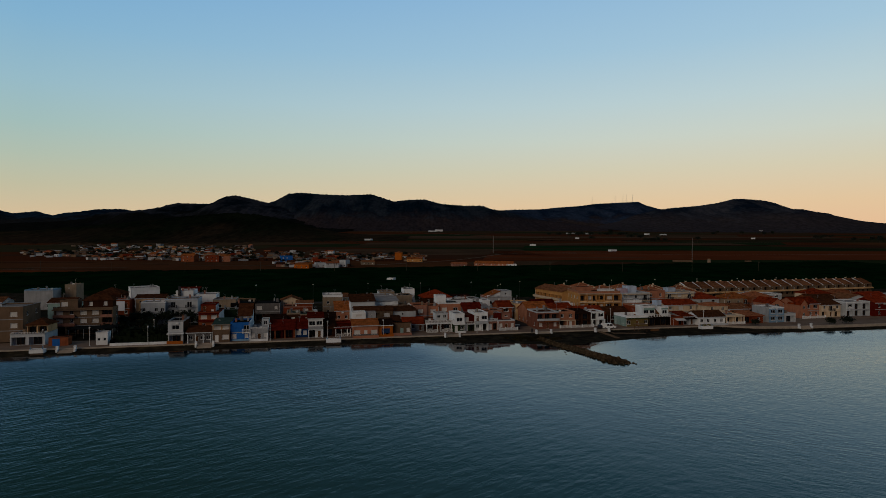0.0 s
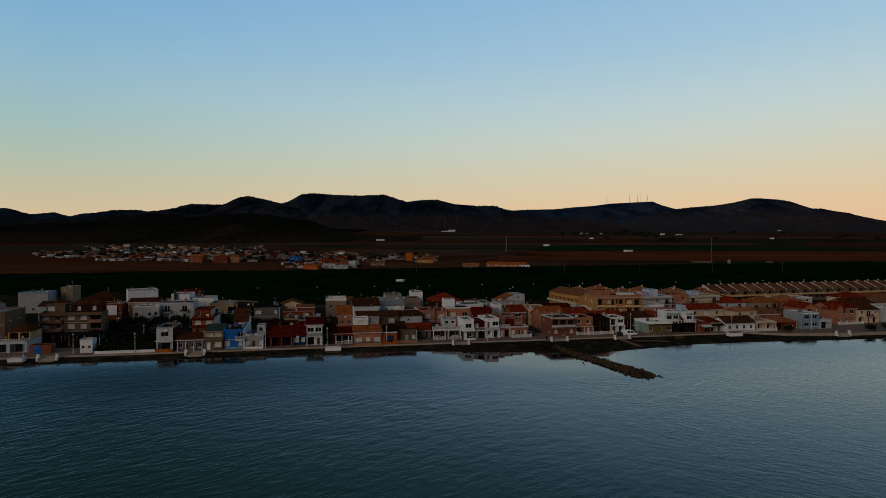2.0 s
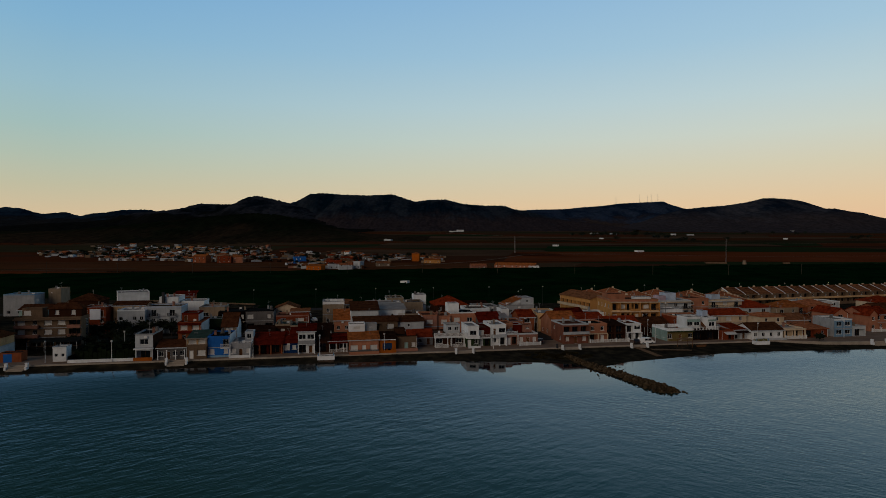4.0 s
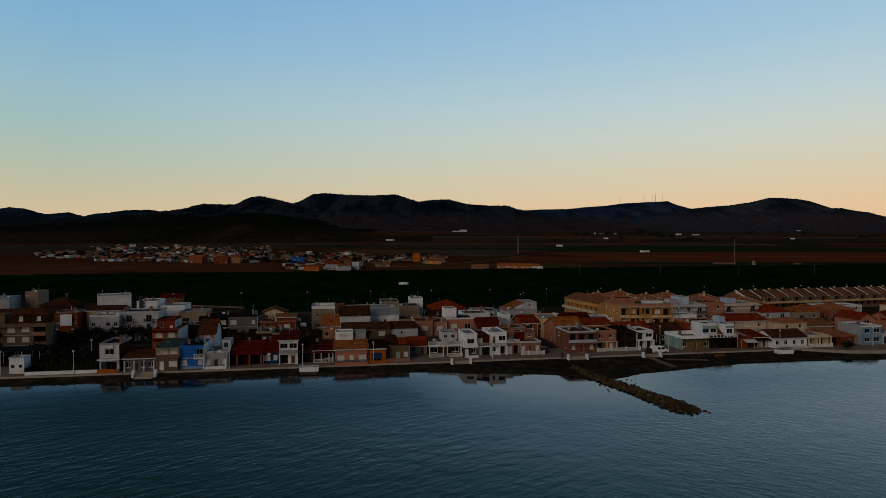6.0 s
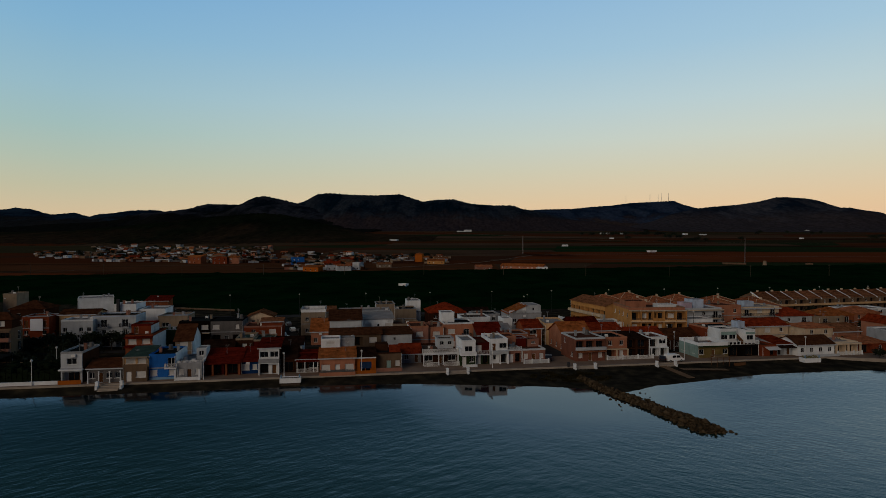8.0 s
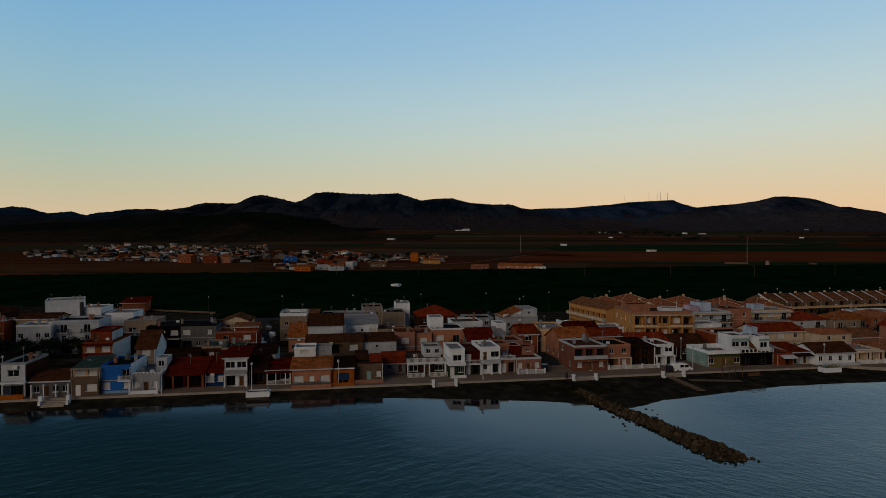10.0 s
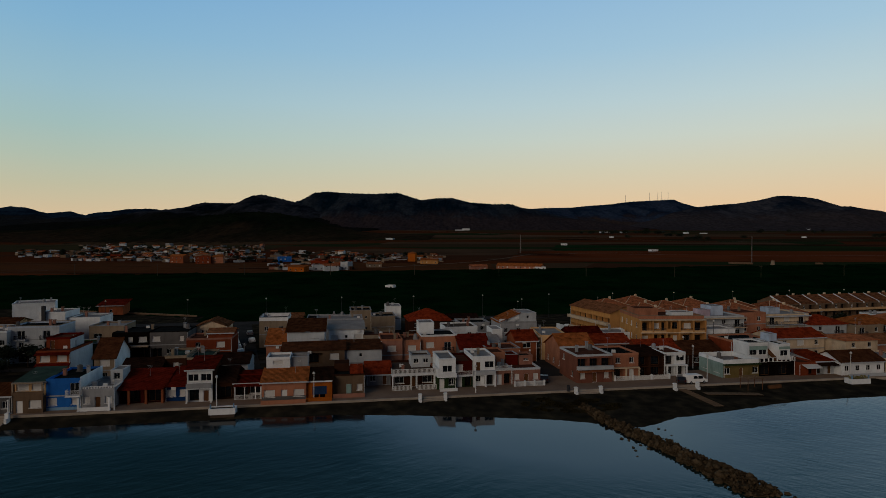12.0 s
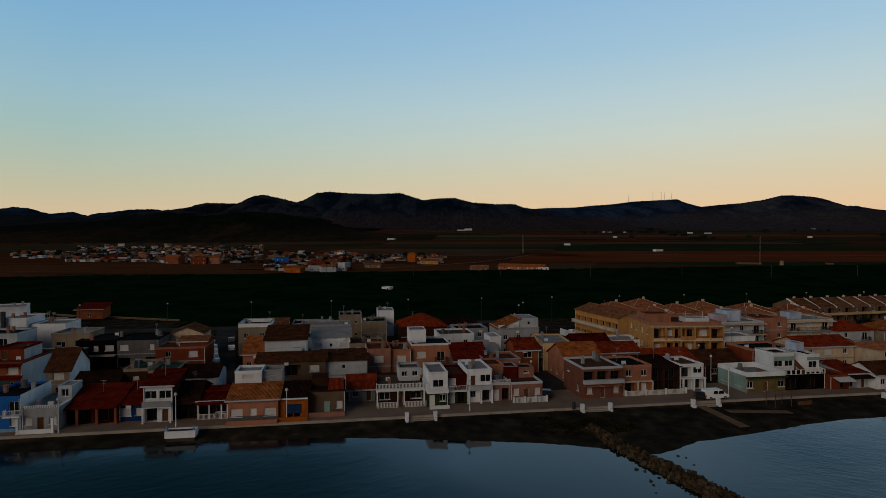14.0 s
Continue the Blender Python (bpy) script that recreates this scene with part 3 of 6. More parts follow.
near.inputs["From Min"].default_value, near.inputs["From Max"].default_value = -6, -58
near.inputs["To Min"].default_value, near.inputs["To Max"].default_value = 0.22, 1.0
l.new(sep.outputs["Y"], near.inputs["Value"])
bayside = n.new("ShaderNodeMapRange")
bayside.inputs["From Min"].default_value, bayside.inputs["From Max"].default_value = 36, 46
bayside.inputs["To Min"].default_value, bayside.inputs["To Max"].default_value = 0.0, 0.7
l.new(sep.outputs["X"], bayside.inputs["Value"])
fetch = n.new("ShaderNodeMath")
fetch.operation = "MAXIMUM"
l.new(near.outputs[0], fetch.inputs[0])
l.new(bayside.outputs[0], fetch.inputs[1])
amount = n.new("ShaderNodeMath")
amount.operation = "MULTIPLY"
l.new(still.outputs[0], amount.inputs[0])
l.new(fetch.outputs[0], amount.inputs[1])
# how far the normals lean: none along the quay, most some way out to the south, little over the bay
offing = n.new("ShaderNodeMapRange")
offing.inputs["From Min"].default_value, offing.inputs["From Max"].default_value = 0, -150
l.new(sep.outputs["Y"], offing.inputs["Value"])


def grey(k):
    return (k, k, k, 1)


south = ramp(n, [(0.0, grey(0.0)), (0.025, grey(0.36)), (0.07, grey(0.6)), (0.12, grey(0.66)), (0.22, grey(0.68)), (0.33, grey(0.6)), (0.5, grey(0.56)), (0.7, grey(0.56)), (1.0, grey(0.5))])
bay = ramp(n, [(0.0, grey(0.0)), (0.04, grey(0.2)), (0.1, grey(0.34)), (0.17, grey(0.38)), (0.3, grey(0.2)), (0.4, grey(0.14)), (0.7, grey(0.22)), (1.0, grey(0.28))])
for node in (south, bay):
    l.new(offing.outputs[0], node.inputs[0])
northing = n.new("ShaderNodeMapRange")
northing.inputs["From Min"].default_value, northing.inputs["From Max"].default_value = -80, 4
l.new(sep.outputs["X"], northing.inputs["Value"])
lean_field = n.new("ShaderNodeMix")
l.new(northing.outputs[0], lean_field.inputs["Factor"])
l.new(south.outputs[0], lean_field.inputs["A"])
l.new(bay.outputs[0], lean_field.inputs["B"])
lean_amount = n.new("ShaderNodeMath")
lean_amount.operation = "MULTIPLY"
lee_lean = n.new("ShaderNodeMapRange")
lee_lean.inputs["To Min"].default_value = 0.08
l.new(still.outputs[0], lee_lean.inputs["Value"])
l.new(lee_lean.outputs[0], lean_amount.inputs[0])
l.new(lean_field.outputs[0], lean_amount.inputs[1])
# greener water far out, a duller skin close under the quay
depth = n.new("ShaderNodeMix")
depth.data_type = "RGBA"
depth.inputs["A"].default_value, depth.inputs["B"].default_value = (0.001, 0.007, 0.011, 1), (0.016, 0.043, 0.030, 1)
deep = n.new("ShaderNodeMapRange")
deep.inputs["From Min"].default_value, deep.inputs["From Max"].default_value = -20, -85
l.new(sep.outputs["Y"], deep.inputs["Value"])
l.new(deep.outputs[0], depth.inputs["Factor"])
l.new(depth.outputs["Result"], p.inputs["Base Color"])
skin = n.new("ShaderNodeMapRange")
skin.inputs["From Min"].default_value, skin.inputs["From Max"].default_value = -20, 5
skin.inputs["To Min"].default_value, skin.inputs["To Max"].default_value = 0.13, 0.05
l.new(sep.outputs["X"], skin.inputs["Value"])
l.new(skin.outputs[0], p.inputs["Roughness"])
# and its ripples are higher
height = n.new("ShaderNodeMapRange")
height.inputs["From Min"].default_value, height.inputs["From Max"].default_value = -90, 60
height.inputs["To Min"].default_value, height.inputs["To Max"].default_value = 0.5, 0.24
l.new(sep.outputs["X"], height.inputs["Value"])
rough_water = n.new("ShaderNodeMath")
rough_water.operation = "MULTIPLY"
l.new(amount.outputs[0], rough_water.inputs[0])
l.new(height.outputs[0], rough_water.inputs[1])
turn_over = n.new("ShaderNodeMapRange")
turn_over.inputs["From Min"].default_value, turn_over.inputs["From Max"].default_value = -2, 22
l.new(sep.outputs["X"], turn_over.inputs["Value"])
small = n.new("ShaderNodeMix")
l.new(turn_over.outputs[0], small.inputs["Factor"])
l.new(trains[0].outputs["Fac"], small.inputs["A"])
l.new(trains[1].outputs["Fac"], small.inputs["B"])
b1, b2 = n.new("ShaderNodeBump"), n.new("ShaderNodeBump")
b1.inputs["Distance"].default_value, b2.inputs["Distance"].default_value = 0.24, 0.25
for node, tex in ((b1, small), (b2, swell)):
    l.new(rough_water.outputs[0], node.inputs["Strength"])
    l.new(tex.outputs[0], node.inputs["Height"])
l.new(b1.outputs[0], b2.inputs["Normal"])
# the water's dark tone is put into its normals: tilted seaward, they mirror higher sky
lean = n.new("ShaderNodeVectorMath")
lean.operation = "SCALE"
lean.inputs[0].default_value = (0.04, -0.23, 0)
l.new(lean_amount.outputs[0], lean.inputs["Scale"])
tilt = n.new("ShaderNodeVectorMath")
tilt.operation = "ADD"
l.new(b2.outputs[0], tilt.inputs[0])
l.new(lean.outputs[0], tilt.inputs[1])
unit = n.new("ShaderNodeVectorMath")
unit.operation = "NORMALIZE"
l.new(tilt.outputs[0], unit.inputs[0])
l.new(unit.outputs[0], p.inputs["Normal"])
sea = new("water", Shape().quad((-4500, -3500, 0), (4500, -3500, 0), (4500, 400, 0), (-4500, 400, 0)).mesh("water", SEA))
tagged(sea, "calm dark blue sea water with small ripples", "water", kind="structure")
sea.matrix_world = place(0, -0.4)


def hillside(name, colour, dark, foot, line=300):
    """Slopes: scrub and pine in patches at three scales, their contrast doubling as shaded relief, drier ground at the
    foot.
    """
    m, n, l, p = shader(name)
    tc = n.new("ShaderNodeTexCoord")
    warp = n.new("ShaderNodeMapping")
    warp.inputs["Scale"].default_value = (1.3, 0.6, 0.8)
    l.new(tc.outputs["Object"], warp.inputs["Vector"])
    broad, fine = n.new("ShaderNodeTexNoise"), n.new("ShaderNodeTexNoise")
    broad.inputs["Scale"].default_value, broad.inputs["Detail"].default_value, broad.inputs["Roughness"].default_value = 0.0045, 8, 0.62
    fine.inputs["Scale"].default_value, fine.inputs["Detail"].default_value = 0.05, 5
    for t in (broad, fine):
        l.new(warp.outputs[0], t.inputs["Vector"])
    # dark and light patches also carry the gullies' shading in their colour
    scrub = ramp(n, [(0.44, (*dark, 1)), (0.5, tuple(0.5 * (a + b) for a, b in zip(dark, colour)) + (1,)), (0.56, (*colour, 1))])
    l.new(broad.outputs["Fac"], scrub.inputs[0])
    sep = n.new("ShaderNodeSeparateXYZ")
    l.new(tc.outputs["Object"], sep.inputs[0])
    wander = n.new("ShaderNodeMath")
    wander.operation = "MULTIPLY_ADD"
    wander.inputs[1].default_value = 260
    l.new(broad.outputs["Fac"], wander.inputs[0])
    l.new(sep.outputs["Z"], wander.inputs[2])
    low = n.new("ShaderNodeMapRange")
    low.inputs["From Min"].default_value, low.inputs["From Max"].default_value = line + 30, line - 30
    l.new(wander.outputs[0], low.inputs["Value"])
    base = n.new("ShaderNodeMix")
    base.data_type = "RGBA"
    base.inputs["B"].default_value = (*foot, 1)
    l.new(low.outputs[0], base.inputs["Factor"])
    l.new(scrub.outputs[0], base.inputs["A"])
    speck = n.new("ShaderNodeMapRange")
    speck.inputs["From Min"].default_value, speck.inputs["From Max"].default_value = 0.35, 0.65
    speck.inputs["To Min"].default_value, speck.inputs["To Max"].default_value = 0.75, 1.2
    l.new(fine.outputs["Fac"], speck.inputs["Value"])
    both = n.new("ShaderNodeMix")
    both.data_type, both.blend_type = "RGBA", "MULTIPLY"
    both.inputs["Factor"].default_value = 1.0
    l.new(base.outputs["Result"], both.inputs["A"])
    l.new(speck.outputs[0], both.inputs["B"])
    l.new(both.outputs["Result"], p.inputs["Base Color"])
    p.inputs["Roughness"].default_value, p.inputs["Specular IOR Level"].default_value = 1.0, 0.0
    return m


def hill(name, y, crest, colour, colour2, deep, label, rough=26.0, bushy=1.0, foot=None, line=300):
    """A hillside that faces the sea, under a crest of (x, z), wooded and gullied."""
    s, n, m = [], 440, 34
    x0, x1 = crest[0][0], crest[-1][0]
    for j in range(-3, m + 1):
        for i in range(n + 1):
            x = x0 + (x1 - x0) * i / n
            z = crest[-1][1]
            for (a, za), (b, zb) in zip(crest, crest[1:]):
                if a <= x <= b:
                    k = (x - a) / (b - a)
                    z = za + (zb - za) * k
                    break
            f = abs(j) / m
            yy = y - deep * j / m
            low = land(yy) - 4 * f
            gully = noise.fractal((x * 0.0042, yy * 0.002, y * 0.01), 1.0, 2.0, 5) * rough * 2.2 * math.sin(math.pi * min(1, f * 1.2))
            fuzz = noise.noise((x * 0.05, yy * 0.05, 2.0)) * 2.4 * bushy + noise.noise((x * 0.11, yy * 0.1, 5.0)) * 7.5 * bushy
            h = low + (z - low) * (1 - f) ** 1.8 + gully * (z - low) / 250 + fuzz * min(1, (z - low) / 80)
            s.append((x, yy, h))
    nn = n + 1
    f = [(j * nn + i + 1, j * nn + i, (j + 1) * nn + i, (j + 1) * nn + i + 1) for j in range(m + 3) for i in range(n)]
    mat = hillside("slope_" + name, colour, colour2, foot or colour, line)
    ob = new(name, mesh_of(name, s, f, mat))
    for q in ob.data.polygons:
        q.use_smooth = True
    return tagged(ob, label, "hill", kind="structure")


# distance and dusk are put into the far slopes' colours as extra blue
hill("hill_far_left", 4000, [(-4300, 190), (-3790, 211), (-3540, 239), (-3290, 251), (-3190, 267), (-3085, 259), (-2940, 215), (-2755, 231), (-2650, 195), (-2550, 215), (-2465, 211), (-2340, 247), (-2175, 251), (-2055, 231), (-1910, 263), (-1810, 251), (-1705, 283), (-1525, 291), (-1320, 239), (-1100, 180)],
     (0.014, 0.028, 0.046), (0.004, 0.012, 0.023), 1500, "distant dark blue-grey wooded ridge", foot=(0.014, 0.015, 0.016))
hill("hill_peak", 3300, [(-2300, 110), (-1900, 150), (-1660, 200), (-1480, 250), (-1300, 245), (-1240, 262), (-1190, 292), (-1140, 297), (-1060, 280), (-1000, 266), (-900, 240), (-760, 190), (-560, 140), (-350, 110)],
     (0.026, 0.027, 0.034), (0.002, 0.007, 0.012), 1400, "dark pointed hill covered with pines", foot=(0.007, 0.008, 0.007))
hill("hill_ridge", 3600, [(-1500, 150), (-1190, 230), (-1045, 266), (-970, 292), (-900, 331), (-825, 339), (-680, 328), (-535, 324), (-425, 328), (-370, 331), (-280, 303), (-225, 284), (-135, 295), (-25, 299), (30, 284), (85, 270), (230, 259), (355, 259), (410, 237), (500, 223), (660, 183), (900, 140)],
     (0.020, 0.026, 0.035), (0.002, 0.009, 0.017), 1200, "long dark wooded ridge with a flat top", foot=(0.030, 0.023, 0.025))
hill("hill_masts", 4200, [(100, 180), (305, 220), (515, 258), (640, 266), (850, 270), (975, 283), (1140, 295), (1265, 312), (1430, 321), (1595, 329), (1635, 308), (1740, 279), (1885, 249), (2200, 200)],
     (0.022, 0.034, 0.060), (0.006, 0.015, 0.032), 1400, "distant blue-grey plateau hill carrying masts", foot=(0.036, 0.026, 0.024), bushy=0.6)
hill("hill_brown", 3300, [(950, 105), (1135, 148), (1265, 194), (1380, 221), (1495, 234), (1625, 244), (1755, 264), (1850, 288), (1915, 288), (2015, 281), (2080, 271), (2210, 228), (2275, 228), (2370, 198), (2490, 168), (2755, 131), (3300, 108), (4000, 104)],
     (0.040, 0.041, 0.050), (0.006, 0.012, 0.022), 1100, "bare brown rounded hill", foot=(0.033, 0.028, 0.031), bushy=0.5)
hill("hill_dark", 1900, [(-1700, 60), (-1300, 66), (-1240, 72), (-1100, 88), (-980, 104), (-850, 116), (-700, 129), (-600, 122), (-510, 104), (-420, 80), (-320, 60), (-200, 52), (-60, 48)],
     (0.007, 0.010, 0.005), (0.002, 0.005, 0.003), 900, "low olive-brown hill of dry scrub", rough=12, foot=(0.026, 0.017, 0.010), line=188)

# fields on the plain
def field(x0, x1, y0, y1, colour, label, lift=0.25, skew=0.0):
    verts, faces = [], []
    nx, ny = 12, 16
    for j in range(ny + 1):
        for i in range(nx + 1):
            y = y0 + (y1 - y0) * j / ny
            x = x0 + (x1 - x0) * i / nx + skew * (y - y0)
            y += 10 * noise.noise((x * 0.004, 0, y0 * 0.1))
            verts.append((x, y, land(y) + lift))
    faces = [(j * (nx + 1) + i, j * (nx + 1) + i + 1, (j + 1) * (nx + 1) + i + 1, (j + 1) * (nx + 1) + i) for j in range(ny) for i in range(nx)]
    key = "soil_%d_%d_%d" % tuple(round(c * 1000) for c in colour)
    ob = new("field", mesh_of("field", verts, faces, surface(key, colour, 1.0, 0.25, 0.012, 0.3, 0.0, spec=0.0)))
    return tagged(ob, label, "field", kind="structure")


RED, RUST, OLIVE, GREEN, TAN = (0.110, 0.029, 0.011), (0.088, 0.034, 0.015), (0.036, 0.030, 0.015), (0.010, 0.030, 0.011), (0.085, 0.050, 0.030)
field(60, 1300, 510, 800, RED, "ploughed red field on the plain", 0.3, 0.15)
field(-600, 40, 350, 470, RUST, "rust-brown fallow field on the plain", 0.3)
field(-900, -60, 300, 345, RED, "ploughed red field on the plain", 0.35)
field(160, 520, 830, 1010, GREEN, "dark green crop strip on the plain", 0.4, 0.2)
field(900, 2200, 700, 1400, RUST, "rust-brown fallow field on the plain", 0.3, 0.2)
field(-200, 160, 640, 860, TAN, "dry tan field on the plain", 0.3)
field(-150, 700, 1060, 1180, TAN, "dry tan field on the plain", 0.35, 0.1)
field(-260, 420, 1300, 1420, GREEN, "dark green crop strip on the plain", 0.35, 0.1)
field(500, 1500, 1250, 1420, OLIVE, "olive-green field on the plain", 0.35, 0.1)
field(-100, 1300, 1550, 1700, TAN, "dry tan field on the plain", 0.35)
field(-1600, -300, 720, 1000, OLIVE, "olive-green scrub field on the plain", 0.35)

# headlands, fallow strips and furrow bands between the plots
sr = random.Random(77)
FURROW = (0.030, 0.014, 0.008)
for k in range(34):
    x, y = sr.uniform(-200, 1500), 500 * 3.2 ** sr.random()
    wide, deep = sr.uniform(60, 330) * y / 700, sr.uniform(5, 16) * (y / 600) ** 1.3
    field(x, x + wide, y, y + deep, sr.choice((TAN, FURROW, FURROW, OLIVE, RUST)), "narrow strip between the ploughed plots", 0.46, sr.uniform(-0.6, 0.6))
for k in range(22):
    x, y = sr.uniform(-760, -40), sr.uniform(312, 450)
    field(x, x + sr.uniform(40, 170), y, y + sr.uniform(1.5, 6), sr.choice((TAN, FURROW, FURROW, OLIVE)), "narrow strip between the fallow plots", 0.46, sr.uniform(-0.8, 0.8))

# dirt tracks across the plain
for pts, wide in ((((26, 491), (40, 520), (58, 557), (84, 620), (106, 674), (180, 720), (300, 740)), 3.0), (((-208, 2360), (-16, 2080), (202, 1733), (420, 1500)), 9.0), (((-60, 408), (-24, 438), (26, 491)), 4.0), (((-420, 340), (-345, 352), (-331, 368)), 1.6), (((303, 1439), (513, 1256), (900, 1190)), 7.0), (((160, 700), (420, 640), (760, 690)), 4.0)):
    verts, faces = [], []
    for (ax, ay), (bx, by) in zip(pts, pts[1:]):
        for k in range(6):
            x, y = ax + (bx - ax) * k / 5, ay + (by - ay) * k / 5
            d = Vector((by - ay, ax - bx)).normalized() * wide / 2
            verts += [(x - d.x, y - d.y, land(y - d.y) + 0.55), (x + d.x, y + d.y, land(y + d.y) + 0.55)]
    faces = [(2 * i, 2 * i + 1, 2 * i + 3, 2 * i + 2) for i in range(len(verts) // 2 - 1)]
    track = new("dirt_track", mesh_of("dirt_track", verts, faces, surface("dusty_track", (0.15, 0.105, 0.075), 1.0, 0.3, 0.03, 0.3, 0.0)))
    tagged(track, "pale dusty farm track across the plain", "track", kind="structure")

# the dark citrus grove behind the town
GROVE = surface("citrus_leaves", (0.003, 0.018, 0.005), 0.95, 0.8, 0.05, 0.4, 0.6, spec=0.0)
verts, faces = [], []
gu = [-460 + k * 6 for k in range(0, 170)]
gv = [116 + k * 5.5 for k in range(0, 46)]
for j, v in enumerate(gv):
    for i, u in enumerate(gu):
        x, y = CO * u - SI * v, 8 + SI * u + CO * v
        rim = j in (0, len(gv) - 1) or i in (0, len(gu) - 1) or (u < -66 and v < 100 - 0.47 * u)
        verts.append((x, y, land(y) - 0.3 if rim else land(y) + 1.6 + 0.8 * noise.noise((x * 0.2, y * 0.2, 0)) + 0.5 * noise.noise((x * 0.9, y * 0.9, 4))))
faces = [(j * 170 + i, j * 170 + i + 1, (j + 1) * 170 + i + 1, (j + 1) * 170 + i) for j in range(45) for i in range(169)]
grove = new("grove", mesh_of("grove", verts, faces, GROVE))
tagged(grove, "wide dark green grove filling the plain behind the town", "grove", kind="stuff")

# ---- promenade ----
PAVING = surface("promenade_paving", (0.21, 0.148, 0.110), 0.9, 4.0, 0.25, 0.25, 0.25)
KERB = surface("pale_concrete", (0.34, 0.29, 0.24), 0.9, 5.0, 0.5, 0.25, 0.2)
ASPHALT = surface("street_asphalt", (0.045, 0.043, 0.042), 0.9, 6.0, 0.3, 0.3, 0.2)
slab = Shape().box(-260, 330, 0.35, 13, 0.2, 1.335)
prom = new("pavement", slab.mesh("pavement", PAVING))
prom.matrix_world = place(0, 0)
tagged(prom, "brown paved seafront promenade", "pavement", kind="structure")
# beyond the bend the promenade widens towards the beach
BEND = [(104.0, 0.0), (117.0, -5.0), (134.0, -7.4), (156.0, -8.2), (330.0, -9.4)]
slab = Shape().slab([(BEND[0][0], 0.34, 1.331)] + [(u, v + 0.3, 1.331) for u, v in BEND[1:]] + [(330.0, 0.34, 1.331)], 1.4)
wide = new("pavement_wide", slab.mesh("pavement_wide", PAVING))
wide.matrix_world = place(0, 0)
tagged(wide, "brown paved forecourt where the promenade widens", "pavement", kind="structure")
slab = Shape()
for (ua, va), (ub, vb) in zip(BEND, BEND[1:]):
    slab.slab([(ua, va, 1.42), (ub, vb, 1.42), (ub, vb + 0.34, 1.42), (ua, va + 0.34, 1.42)], 1.3)
curve = new("kerb_bend", slab.mesh("kerb_bend", KERB))
curve.matrix_world = place(0, 0)
tagged(curve, "pale concrete kerb along the widened promenade", "kerb", kind="structure")
slab = Shape()
for k in range(-87, 35):
    slab.box(k * 3.0, k * 3.0 + 2.97, 0.0, 0.345, 0.1, 1.42)
kerb = new("kerb", slab.mesh("kerb", KERB))
kerb.matrix_world = place(0, 0)
tagged(kerb, "pale concrete kerb along the promenade edge", "kerb", kind="structure")
for name, u0, u1, v0, u2, u3, v1, z in (("road_1", 29.0, 34.6, 12.9, 56, 61.5, 112, 1.36), ("road_2", -39.5, -33.5, 28, -54, -48, 112, 1.36), ("road_3", -260, 330, 108, -260, 330, 115, 1.40), ("road_4", -140, 33, 38.0, -140, 33, 41.5, 1.35)):
    s = Shape().slab([(u0, v0, z - 0.02), (u1, v0, z - 0.02), (u3, v1, z + 0.01), (u2, v1, z + 0.01)], 0.5)
    ob = new(name, s.mesh(name, ASPHALT))
    ob.matrix_world = place(0, 0)
    tagged(ob, "dark asphalt village street", "road", kind="structure")


s = Shape().slab([(34.63, 12.95, 1.46), (35.9, 12.95, 1.46), (49.2, 62, 1.46), (47.9, 62, 1.46)], 0.5)
walk_side = new("pavement_side", s.mesh("pavement_side", PAVING))
walk_side.matrix_world = place(0, 0)
tagged(walk_side, "narrow paved footway along the side street", "pavement", kind="structure")


# ---- seafront houses ----
def box_part(parent, name, x0, x1, y0, y1, z0, z1, mat, label=""):
    return part(name, Shape().box(x0, x1, y0, y1, z0, z1).mesh(name, mat), parent, label)


def columns(parent, xs, y, z0, z1, mat, r=0.16):
    for x in xs:
        s = Shape().box(x - r, x + r, y - r, y + r, z0, z1).box(x - r - 0.05, x + r + 0.05, y - r - 0.05, y + r + 0.05, z1 - 0.15, z1).box(x - r - 0.05, x + r + 0.05, y - r - 0.05, y + r + 0.05, z0, z0 + 0.15)
        part("column", s.mesh("column", mat), parent)


